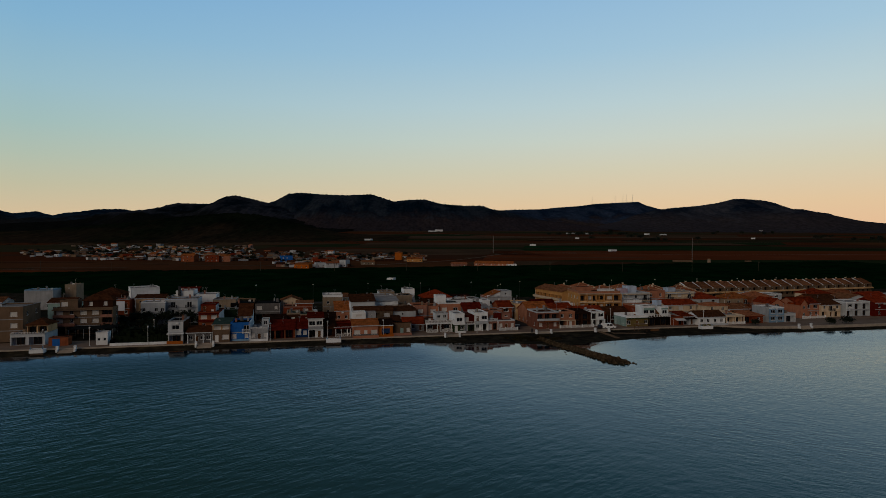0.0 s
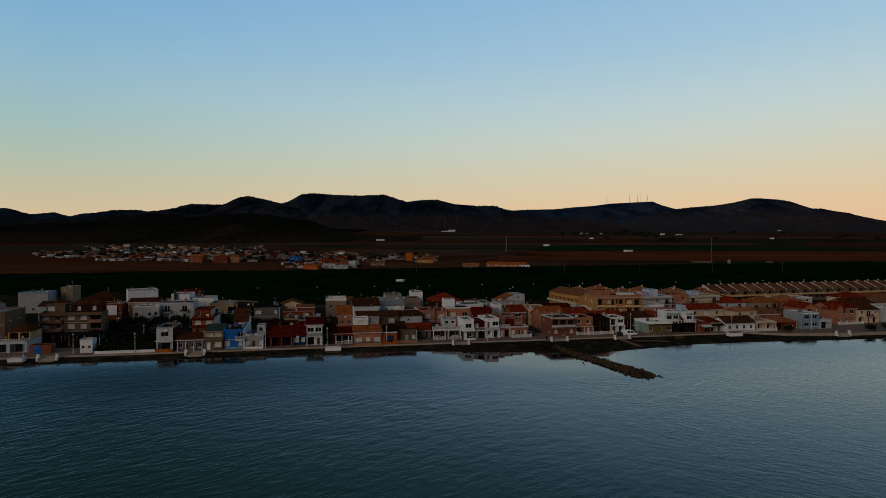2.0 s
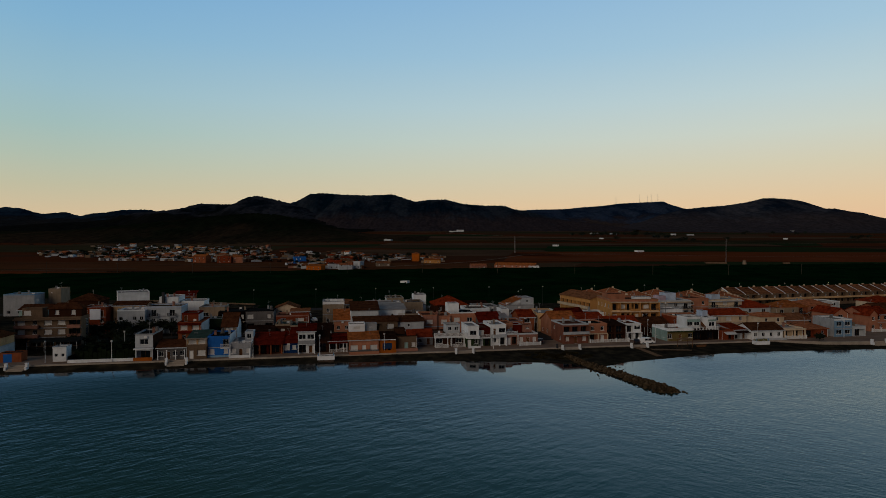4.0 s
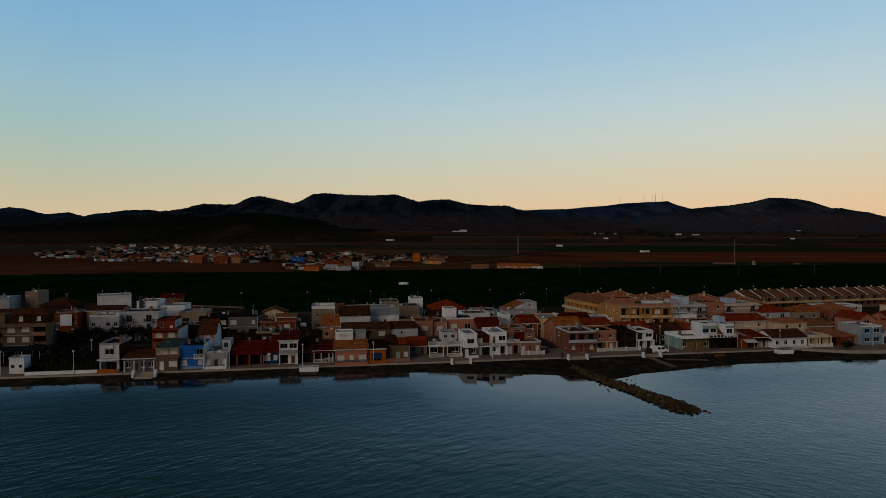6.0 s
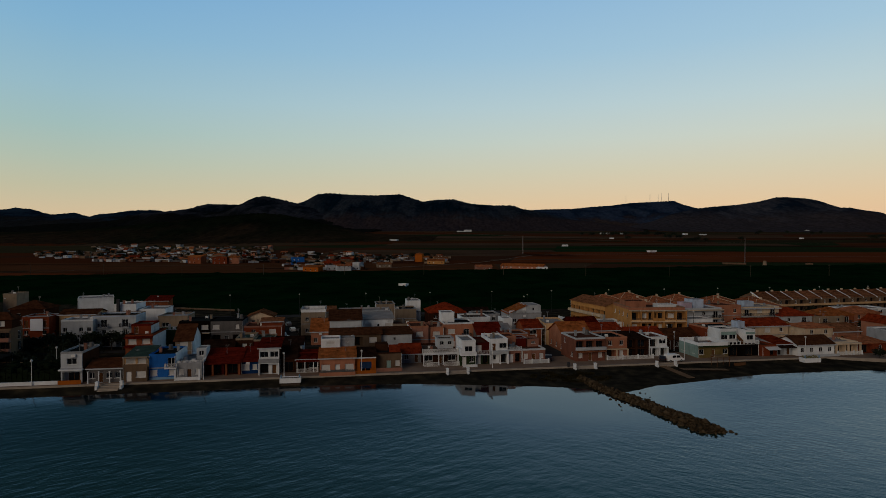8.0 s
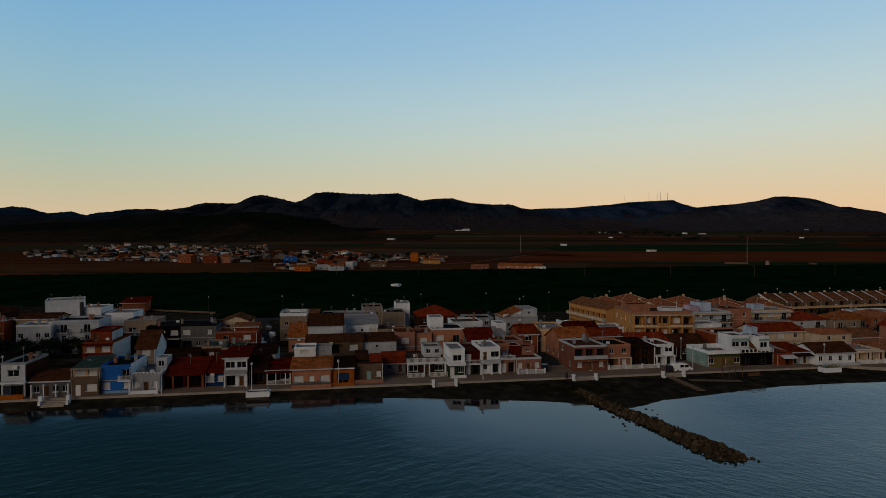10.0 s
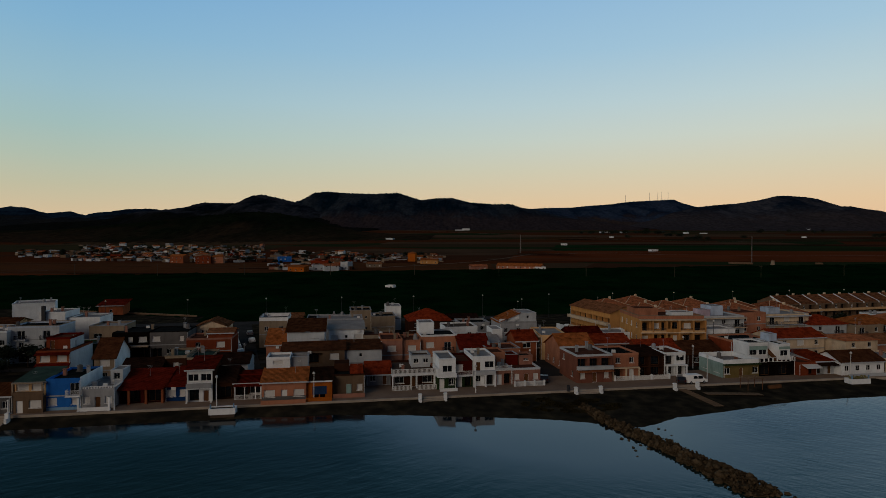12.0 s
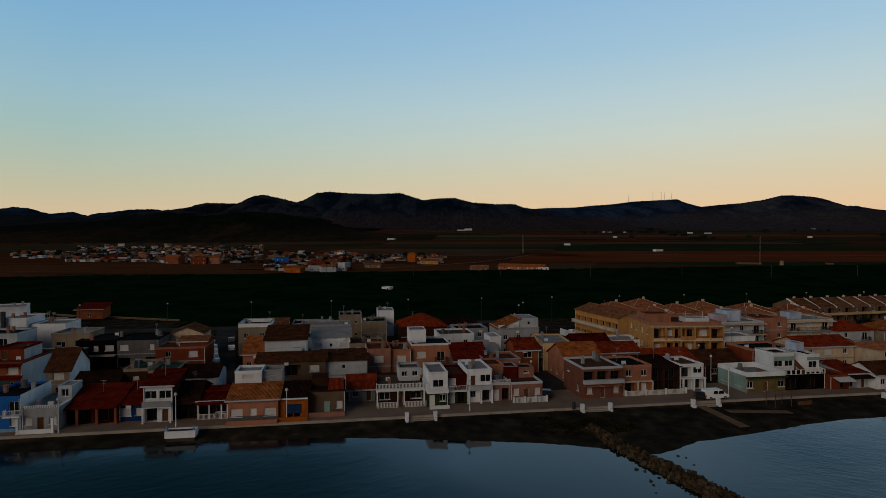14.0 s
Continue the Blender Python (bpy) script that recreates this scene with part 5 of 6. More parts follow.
    h = house(35.5, 42.5, 30, 6.0, "sand", 14, ("w w", "w w"), top="pale", turn=-8, left=("s w s w", "s b s b"), note="sand-coloured house with long balconies over the side street")
    box_part(h, "balcony_floor", -4.5, -3.5, 0.3, 13.6, 2.9, 3.1, plaster("cream"), "cream balcony slab")
    railing(h, -4.45, -3.5, 0.35, 13.5, 3.1, FRAME, 0.9, 0.3)
    box_part(h, "cornice", -4.0, -3.5, 0.0, 14, 5.8, 6.0, plaster("cream"))
    house(45.5, 54.5, 34, 5.0, "wine", 9, ("w w",), "gable", "wine", rise=2.0)
    h = house(62.6, 80.0, 29, 10.0, "ochre", 15, ("p S p S p S", "S p p S p p", "p S p p S p"), top="clay", cap="salmon", parapet=0.8, category="apartment block", left=("s w s w", "s b s w", "s w s w"), turn=-8, note="three-storey ochre apartment block with deep balconies")
    for z in (3.1, 6.4, 9.75):
        box_part(h, "balcony_floor", -8.75, 8.75, -1.5, -0.002, z, z + 0.24, plaster("cream"), "pale balcony slab edge")
    for x in (-8.6, -5.4, -1.7, 1.7, 5.4, 8.6):
        box_part(h, "pier", x - 0.2, x + 0.2, -1.42, -0.002, 0, 9.75, plaster("ochre"))
    for z in (3.34, 6.64):
        for x0, x1 in ((-8.4, -5.6), (-5.2, -1.9), (1.9, 5.2), (5.6, 8.4)):
            box_part(h, "balcony_front", x0, x1, -1.44, -1.36, z, z + 0.5, plaster("sand"), "sand-coloured balcony front")
            railing(h, x0, x1, -1.4, -0.1, z + 0.5, DARKMETAL, 0.45, 0.25, sides=False, name="railing")
        box_part(h, "balcony_front", -1.5, 1.5, -1.44, -1.3, z, z + 0.95, plaster("ochre"))
    room(h, 2.2, 8.2, 5, 9, 10.0, 11.0, "white", (), top="pale", parapet=0.15, name="roof_tank_wall")
    for x in (4.6, 0.3):
        part("roof_mast", Shape().tube(x, 1.0, 10.0, 13.4, 0.05, 0.04, 6).mesh("roof_mast", FRAME), h)
    room(h, -8.4, -2.0, 4, 10, 10.0, 12.2, "salmon", (), top="clay", parapet=0.2)
    h = house(53.5, 77.5, 68, 8.2, "ochre", 11, ("p p p p p p p", "p p p p p p p"), "gable", "old", rise=1.8, category="terraced house", turn=-82.5, note="ochre terraced block with arched balconies and tiled roof")
    box_part(h, "balcony", -12, 12, -1.3, 0, 4.2, 5.2, plaster("cream"), "cream balcony band")
    box_part(h, "balcony", -12, 12, -1.0, 0, 1.0, 1.6, plaster("cream"), "cream balcony band")
    box_part(h, "garden_wall", -13, 13, -5.0, -4.8, 0, 2.0, plaster("white"), "white garden wall")
    house(48.0, 58.0, 26, 4.6, "pink", 9, ("w w w",), "gable", "red", rise=1.6)
    house(56.4, 64.6, 37, 5.0, "white", 8, ("w w", "w w"), top="pale", cap="white")
    house(57.5, 68.0, 18, 3.4, "terracotta", 12, ("w p w",), "gable", "red", rise=2.2)
    house(68.3, 78.0, 17, 3.0, "brown", 11, ("w w",), "gable", "brown", rise=2.2)
    h = house(87.5, 100.5, 39, 8.6, "offwhite", 11, ("w w w", "S w b", "S w b"), top="pale", cap="offwhite", note="three-storey grey-white block with lilac roof rooms")
    room(h, -6.0, -3.0, 2, 6, 8.6, 10.6, "lilac", (), top="pale", parapet=0.1)
    room(h, -1.5, 2.5, 4, 9, 8.6, 11.4, "skyblue", (), top="pale", parapet=0.1)
    for z in (2.8, 5.6, 8.3):
        box_part(h, "balcony_floor", -6.6, 6.6, -1.3, -0.002, z, z + 0.22, plaster("cream"), "pale balcony slab edge")
    railing(h, -6.5, 6.5, -1.25, -0.1, 3.02, DARKMETAL, 0.9, 0.3)
    railing(h, -0.5, 6.5, -1.25, -0.1, 5.82, DARKMETAL, 0.9, 0.3)
    house(80.5, 91.0, 30, 6.4, "white", 7, ("w", "w w"), top="pale", cap="white")
    house(80.5, 91.5, 17.5, 5.6, "terracotta", 9, ("w w", "w w"), top="tar", cap="salmon")
    h = house(110.5, 125.5, 43, 8.2, "cream", 11, ("w w w", "S S S", "b S b"), top="pale", note="cream block of flats with balconies and a blue roof room")
    room(h, -4.4, -0.8, 2, 6, 8.2, 10.2, "skyblue", (), top="pale", parapet=0.1)
    for z in (5.3, 7.9):
        box_part(h, "balcony_floor", -7.6, 7.6, -1.2, -0.002, z, z + 0.22, plaster("offwhite"), "pale balcony slab edge")
    railing(h, -7.5, 7.5, -1.15, -0.1, 5.52, DARKMETAL, 0.9, 0.3)
    house(100.8, 110.0, 42, 9.0, "salmon", 11, ("w w", "w w", "w w"), top="clay")
    house(95.5, 109.5, 20, 5.6, "cream", 9, ("w w w", "w S w"), "gable", "red", rise=1.7, note="sand house with a large red tiled roof")
    house(124, 136, 40, 5.6, "offwhite", 10, ("p p", "w b"), "hip", "red", rise=2.2)
    house(137, 147, 38, 5.0, "beige", 9, ("w w", "b w"), top="clay")
    house(110.5, 120.0, 14.5, 5.6, "cream", 8, ("w w", "w w"), "hip", "terracotta", rise=1.0)
    house(110, 118, 26, 3.6, "sand", 8, ("w w",), "gable_y", "old", rise=2.2)
    house(120.5, 134, 19, 3.4, "salmon", 10, ("w w",), "gable", "old", rise=1.8)
    house(141, 153, 40, 5.4, "orange", 10, ("p p", "w b"), "hip", "orange", rise=2.2)
    house(154, 166, 42, 5.6, "salmon", 10, ("w w", "w w"), "hip", "terracotta", rise=2.0)
    house(168, 186, 58, 4.8, "offwhite", 9, ("w w w", "W W W"), top="pale", cap="white", category="apartment house")
    house(186, 197, 40, 6.6, "cream", 10, ("w w", "w w"), "hip", "red", rise=2.2)
    house(172, 186, 26, 5.4, "orange", 10, ("w w", "w w"), "gable", "brown", rise=2.0)
    house(188, 201, 24, 5.6, "offwhite", 10, ("p p", "w w"), "gable_y", "old", rise=2.0)
    house(202, 214, 26, 6.0, "red", 10, ("w w", "w w"), "gable", "red", rise=2.0)
    house(200, 216, 42, 6.0, "cream", 10, ("w w", "w w"), "hip", "terracotta", rise=2.0)
    house(218, 232, 30, 6.0, "offwhite", 10, ("w w", "w w"), top="pale")
    # the old quarter at the other end
    house(-123.6, -111.6, 105.1, 8.9, "white", 12, (), top="pale", turn=20, note="large blank white hall with a flat roof", category="hall")
    house(-108.2, -98.0, 54, 9.0, "sand", 8, (". . .", ". w .", "o o o"), "gable", "brown", rise=1.1, note="sand-grey house with small square attic windows")
    house(-104.3, -95.9, 46, 8.0, "offwhite", 7.6, ("w d w .", "w . w w"), top="pale", cap="white", note="low off-white house in front of a taller brown one")
    h = house(-96.6, -85.0, 48, 8.8, "offwhite", 9, ("p p", "w w", "b b"), top="tar", cap="skyblue", note="white house with glazed balconies and blue-white parapet")
    h = house(-95.2, -88.7, 60, 11.0, "white", 9, (), top="pale", cap="white", parapet=0.3, note="tall blank white house with a dark chimney")
    box_part(h, "chimney", -2.2, -1.4, -1.0, -0.2, 0, 13.0, plaster("slate"), "tall dark chimney")
    house(-88.4, -80.4, 61, 9.2, "white", 9, (), top="pale", cap="white", parapet=0.4)
    house(-80.5, -72.0, 54, 7.6, "beige", 9, ("w w", "W ."), top="pale")
    h = house(-116.4, -109.2, 50, 8.6, "terracotta", 7, ("p p", "w . w", "d . d"), top="pale", note="red house with a white sheet hung over its front")
    box_part(h, "sheet", -1.2, 2.1, -0.4, -0.34, 5.0, 8.5, surface("white_canvas", (0.62, 0.66, 0.74), 0.8, 3, 0.5, 0.1), "hanging white canvas sheet")
    house(-141, -132, 62, 7.2, "teal", 9, ("w w", "w w"), "gable", "brown", rise=1.4)
    house(-124, -114.4, 59, 10.4, "brown", 9, ("w w", "w w", "w w"), "hip", "brown", rise=2.2)
    house(-167.5, -156, 106, 8.6, "lightgrey", 9, ("w w w",), top="pale", cap="paleblue")
    house(-154.2, -149.4, 114, 10.2, "beige", 9, (), top="pale")
    house(-160, -145, 44, 7.0, "offwhite", 10, ("w w", "w w"), top="clay")
    house(-178, -163, 40, 6.6, "beige", 10, ("w w", "w w"), top="pale")
    house(-176, -160, 70, 7.0, "lightgrey", 10, ("w w", "w w"), "gable", "old", rise=1.6)
    house(-200, -181, 30, 6.8, "cream", 12, ("w w w", "w w w"), top="clay")
    house(-104, -96, 90, 6.0, "lightgrey", 9, ("w w",), top="tar")
    h = house(-110.6, -101.6, 140, 3.8, "orange", 8, (". w .",), "shed", "wine", rise=1.5, g=1.9, eave=0.8, note="small orange hut with a red overhanging roof")
    for a, b, c, d in ((-137.3, 163.4, -115.2, 150.8), (-101.2, 145.1, -71.3, 130.6)):
        turn = math.degrees(math.atan2(d - b, c - a))
        lane = thing("boundary_wall", place((a + c) / 2, (b + d) / 2, 1.6, turn), "long low pale wall beside a lane behind the village", "wall", "lane walls")
        half = math.hypot(c - a, d - b) / 2
        box_part(lane, "wall_body", -half, half, -0.15, 0.15, 0, 0.6, plaster("umber"))
        box_part(lane, "coping", -half, half, -0.2, 0.2, 0.6, 0.7, plaster("beige"))
    house(-105.6, -102.4, 3.8, 3.4, "white", 3, ("o o",), top="pale", note="small white kiosk beside the promenade", category="kiosk")
    house(-80.0, -70.0, 42, 5.0, "green", 6, ("p p",), top="green")
    house(-34, -27, 74, 6.0, "cream", 9, ("w w", "w w"), "gable", "old", rise=1.4)
    house(-26, -14, 78, 5.4, "lightgrey", 9, ("w w w",), top="tar")
    house(20, 30, 76, 4.4, "brown", 9, ("w w",), "gable", "dark", rise=1.4)


second_rows()

# terraces with tiled roofs on the landward side
UNIT = None
for k in range(17):
    m = place(158 + 8.0 * k, 87.3 + 0.767 * k, 1.4, 5.5)
    if UNIT is None:
        UNIT = thing("terraced_house", m, "beige terraced house with tiled roof and pale party wall", "terraced house", "terrace row")
        room(UNIT, -4.0, 4.0, 0, 13, 0, 5.9, "umber", ("p p", "w p"), roof="gable", top="old", rise=2.6, eave=0.02)
        w = Shape()
        w.slab([(-4.15, -0.4, 5.95), (-3.85, -0.4, 5.95), (-3.85, 6.5, 8.95), (-4.15, 6.5, 8.95)], 0.5)
        part("party_wall", w.mesh("party_wall", plaster("white")), UNIT, "pale raised party wall")
        box_part(UNIT, "balcony", -3.95, 3.95, -1.3, 0, 2.9, 3.7, plaster("sand"))
        box_part(UNIT, "garden_wall", -3.95, 3.95, -4.2, -4.0, 0, 1.5, plaster("umber"))
        box_part(UNIT, "chimney", 1.0, 1.7, 8, 8.7, 6.6, 9.2, plaster("cream"))
    else:
        copy_thing(UNIT, m)
VILLA = None
for k, (u, v, turn) in enumerate([(92, 76, 4), (104, 82, 4), (118, 88, 4), (131, 80, 4), (143, 74, 4), (110, 66, 4), (124, 70, 4), (137, 62, 4), (88, 62, 4), (101, 100, 4), (86, 92, 4)]):
    m = place(u, v, 1.4, turn)
    if VILLA is None:
        VILLA = thing("terraced_house", m, "ochre house with a hipped terracotta tile roof", "terraced house", "hipped houses")
        room(VILLA, -6.2, 6.2, 0, 11, 0, 6.0, "sand", ("p w p", "w p w"), roof="hip", top="terracotta", rise=2.3, eave=0.4)
        box_part(VILLA, "chimney", 1.6, 2.3, 6, 6.7, 6.8, 9.0, plaster("cream"))
        r = Shape()
        for q in (-1, 1):
            r.slab([(q * 6.3 - 0.12, -0.1, 6.32), (q * 6.3 + 0.12, -0.1, 6.32), (q * 0.75 + 0.12, 5.4, 8.5), (q * 0.75 - 0.12, 5.4, 8.5)], 0.1)
        part("hip_tiles", r.mesh("hip_tiles", plaster("cream")), VILLA, "pale mortared hip tiles")
    else:
        copy_thing(VILLA, m)
# ---- groyne, pillars, planters, beach things ----
STONE = surface("groyne_stone", (0.085, 0.060, 0.036), 0.95, 5.0, 1.2, 0.45, 0.6)


def boulder(size, seed):
    r = random.Random(seed)
    bm = bmesh.new()
    bmesh.ops.create_icosphere(bm, subdivisions=1, radius=1.0)
    for v in bm.verts:
        k = 0.72 + 0.5 * r.random()
        v.co = Vector((v.co.x * size * k, v.co.y * size * k * 0.85, v.co.z * size * k * 0.62))
    me = bpy.data.meshes.new("stone")
    bm.to_mesh(me)
    bm.free()
    me.materials.append(STONE)
    return me


AXIS = [(0.0, 30.4, -8.0, 0.9, 0.25), (0.2, 31.2, -16.5, 1.5, 0.35), (0.45, 34.0, -27.0, 1.8, 0.45), (0.68, 35.6, -36.0, 2.2, 0.5), (0.88, 36.9, -43.0, 2.9, 0.6), (1.0, 37.6, -48.0, 2.3, 0.35)]


def along(a):
    """The groyne's line: u, v, half its width and its height above the water at a share a of its length."""
    for p, q in zip(AXIS, AXIS[1:]):
        if a <= q[0]:
            k = (a - p[0]) / (q[0] - p[0])
            return [x + (y - x) * k for x, y in zip(p[1:], q[1:])]
    return AXIS[-1][1:]


def rise_of(v):
    return max(0.0, 0.75 * (1 + v / 19.0))


groyne = thing("groyne", place(0, 0, 0), "rough groyne of brown boulders running into the sea", "groyne")
r = random.Random(3)
STONES = [boulder(s, k) for k, s in enumerate((0.26, 0.34, 0.4, 0.46, 0.52, 0.66, 0.36, 0.3))]
core = Shape()
for k in range(13):
    u, v, w, h = along(k / 12)
    z = 0.15 + rise_of(v)
    core.v += [(u - w * 0.75, v, z - 1.4), (u - w * 0.7, v, z), (u + w * 0.7, v, z), (u + w * 0.75, v, z - 1.4)]
    if k:
        n = 4 * k
        core.f += [(n - 4 + i, n - 4 + (i + 1) % 4, n + (i + 1) % 4, n + i) for i in range(4)]
core.f += [(3, 2, 1, 0), (48, 49, 50, 51)]
part("rubble_core", core.mesh("rubble_core", STONE), groyne)
for k in range(296):
    u, v, half, high = along(r.random() ** 0.8)
    off = r.uniform(-1, 1)
    z = rise_of(v) + high * (1 - off * off) + r.uniform(-0.05, 0.25)
    part("stone", r.choice(STONES), groyne, m=pose(u + off * half, v + r.uniform(-0.6, 0.6), z, r.uniform(0, 360), r.uniform(0, 60), r.uniform(0, 360)))
for k in range(11):
    part("stone", r.choice(STONES), groyne, m=pose(38.6 + r.uniform(-2.0, 2.4), -47.0 + r.uniform(-2.6, 2.2), r.uniform(-0.2, 0.05), r.uniform(0, 360), 0, r.uniform(0, 360)))
for u, v in ((28.3, -32.7), (29.6, -29.1), (29.2, -30.4), (31.2, -28.3), (31.6, -30.1), (30.4, -26.0), (29.6, -25.2), (38.5, -25.0), (38.2, -21.5), (39.0, -22.3)):
    part("stone", r.choice(STONES[:3]), groyne, m=pose(u, v, r.uniform(-0.1, 0.05), r.uniform(0, 360), 0, r.uniform(0, 360)))

verts, faces = [], []
for k in range(1500):
    u, v, half, high = along(r.random())
    off = r.uniform(-1, 1)
    c = Vector((u + off * half * 1.08, v + r.uniform(-0.5, 0.5), rise_of(v) + high * (1 - off * off) + r.uniform(-0.1, 0.4)))
    s, n = r.uniform(0.1, 0.26), len(verts)
    verts += [tuple(c + Vector(d) * s * r.uniform(0.7, 1.3)) for d in ((1, 0, 0), (-1, 0.2, 0), (0, 1, 0), (0.2, -1, 0), (0, 0, 0.8), (0, 0, -0.8))]
    faces += [tuple(n + i for i in q) for q in ((0, 2, 4), (2, 1, 4), (1, 3, 4), (3, 0, 4), (2, 0, 5), (1, 2, 5), (3, 1, 5), (0, 3, 5))]
tagged(part("rubble", mesh_of("rubble", verts, faces, STONE), groyne), kind="stuff")

# dry weeds on the bank where the groyne begins
WEED = surface("dry_weeds", (0.026, 0.022, 0.010), 0.95, 5, 0.4, 0.45, 0.0)
s = Shape()
for k in range(2600):
    a, q = r.uniform(0, math.tau), r.random() ** 0.5
    u, v = 28.5 + 9.5 * q * math.cos(a), -7.0 + 4.5 * q * math.sin(a) - 0.15 * 9.5 * q * math.cos(a)
    if noise.noise((u * 0.35, v * 0.5, 9.0)) < -0.05:
        continue
    p0 = place(u, v) @ Vector((0, 0, 0))
    z = ground_height(p0.x, p0.y)
    t, h, w = r.uniform(0, math.tau), r.uniform(0.08, 0.3), r.uniform(0.08, 0.2)
    d = Vector((math.cos(t) * w, math.sin(t) * w, 0))
    s.quad((u - d.x, v - d.y, z - 0.02), (u + d.x, v + d.y, z - 0.02), (u + d.x * 1.3 + r.uniform(-0.1, 0.1), v + d.y, z + h), (u - d.x * 1.3, v - d.y + r.uniform(-0.1, 0.1), z + h * 0.8))
weeds = new("beach_weeds", s.mesh("beach_weeds", WEED))
weeds.matrix_world = place(0, 0)
tagged(weeds, "low dry brown-green weeds on the bank beside the groyne", "weeds", kind="stuff")

PILLAR = None
STEP = KERB
for u0, u1, v in ((0.0, 5.0, -0.5), (32.1, 37.5, -0.6), (53.9, 59.1, -1.0), (-114, -109.4, -1.0), (-76.9, -72.0, -1.0), (132.5, 137.8, -7.6)):
    for u in (u0, u1):
        if PILLAR is None:
            PILLAR = thing("gate_pillar", place(u, v, 0.5), "short white-painted masonry pillar at the beach steps", "pillar", "beach pillars")
            s = Shape().box(-0.3, 0.3, -0.3, 0.3, 0, 1.5).box(-0.36, 0.36, -0.36, 0.36, 1.5, 1.62)
            s.slab([(-0.3, -0.3, 1.72), (0.3, -0.3, 1.72), (0.3, 0.3, 1.72), (-0.3, 0.3, 1.72)], 0.1)
            part("shaft", s.mesh("shaft", plaster("white")), PILLAR)
            box_part(PILLAR, "buttress", -0.22, 0.22, -0.75, -0.3, 0, 0.8, plaster("white"))
        else:
            copy_thing(PILLAR, place(u, v, 0.5))
    st = thing("beach_steps", place((u0 + u1) / 2, v + 0.5, 0), "worn pale concrete steps down to the beach", "steps", "beach steps")
    for k in range(4):
        box_part(st, "step", -(u1 - u0) / 2 + 0.4, (u1 - u0) / 2 - 0.4, -0.45 * (k + 1) + 0.0, -0.45 * k - 0.004, 0.1, 1.15 - 0.22 * k, STEP)

for u, width, plants in ((-36.3, 4.6, 0), (97.2, 4.8, 1), (-118.5, 3.6, 0)):
    pl = thing("planter", place(u, -1.7, 0.2), "white-painted planter box projecting from the promenade", "planter", "promenade planters")
    w = width / 2
    s = Shape().ring(-w, w, -1.5, 0.5, 0.55, 1.65, 0.2)
    part("box", s.mesh("box", plaster("white")), pl)
    box_part(pl, "soil", -w + 0.2, w - 0.2, -1.3, 0.3, -0.1, 1.45, FLAT["gravel"])
    for x in (-w + 0.3, w - 0.3):
        part("post", Shape().tube(x, -1.2, 1.4, 2.3, 0.16, 0.12).tube(x, -1.2, 2.3, 2.42, 0.18, 0.1).mesh("post", plaster("paleblue")), pl, "pale blue post")
    if plants:
        s = Shape()
        for k in range(160):
            x, y, z = r.uniform(-w + 0.3, w - 0.3), r.uniform(-1.2, 0.2), 1.45 + r.random() * 0.6
            a, q = r.uniform(0, 6.28), 0.14
            s.quad((x - q * math.cos(a), y - q * math.sin(a), z), (x + q * math.cos(a), y + q * math.sin(a), z), (x, y, z + 0.3))
        part("shrubs", s.mesh("shrubs", surface("dry_shrub", (0.16, 0.14, 0.05), 0.9)), pl)


def street_lamp(m, h=5.2, label="slim pale street lamp beside the promenade", proto={}):
    if h not in proto:
        ob = thing("street_lamp", m, label, "street lamp", "street lamps")
        part("pole", Shape().tube(0, 0, 0, 0.8, 0.12, 0.1).tube(0, 0, 0.8, h, 0.075, 0.05).mesh("pole", FRAME if h < 7 else DARKMETAL), ob)
        part("lamp_head", Shape().tube(0, 0, h, h + 0.12, 0.1, 0.28, 10).tube(0, 0, h + 0.12, h + 0.42, 0.28, 0.2, 10).tube(0, 0, h + 0.42, h + 0.5, 0.2, 0.05, 10).mesh("lamp_head", SHUTTER), ob)
        proto[h] = ob
        return ob
    return copy_thing(proto[h], m)


for u, v in ((-90.7, 1.2), (-55.6, 0.9), (-38.0, 0.9), (-20.3, 0.9), (11.6, 1.6), (64.1, 3.0), (98.8, 1.2), (-118.5, 1.2), (-107, 3), (131, 1.2), (165, 1.2), (27.8, 16), (92, 14), (68.5, 15), (-92.9, 17.4), (-42.9, 53.6), (63.1, 58), (73.5, 27)):
    street_lamp(place(u, v, 1.3))
for k in range(15):
    street_lamp(place(-150 + 27 * k, 107.2, 1.5), 9.0, "tall street lamp on the back road")
for u, v in ((50, 92), (46, 84), (70, 50), (83, 28), (118, 36), (38, 62)):
    street_lamp(place(u, v, 1.4), 9.0)

# beach deck, boardwalk, pergola
WEATHERED = surface("weathered_boards", (0.17, 0.115, 0.075), 0.9, 9, 1.0, 0.3, 0.3)
walkway = thing("boardwalk", place(55.4, -1.4, 0.9), "weathered wooden boardwalk laid over the beach", "boardwalk")
for k in range(39):
    under(new("board", CACHE.setdefault("board", Shape().box(-0.95, 0.95, -0.11, 0.11, 0, 0.05).mesh("board", WEATHERED))), walkway, pose(0.035 * k, -0.27 * k, -0.018 * k, -3.5, 0, 0))
deck = thing("beach_deck", place(64.2, -4.5, 0.74), "low weathered wooden deck on the beach", "deck")
for k in range(46):
    under(new("board", CACHE.setdefault("deck_board", Shape().box(-0.11, 0.11, -0.9, 0.9, 0, 0.06).mesh("board", WEATHERED))), deck, pose(-5.6 + 0.25 * k, -0.04 * k, -0.004 * k))
pergola = thing("pergola", place(70.4, -2.9, 0.78), "bare dark wooden pergola frame on the beach", "pergola")
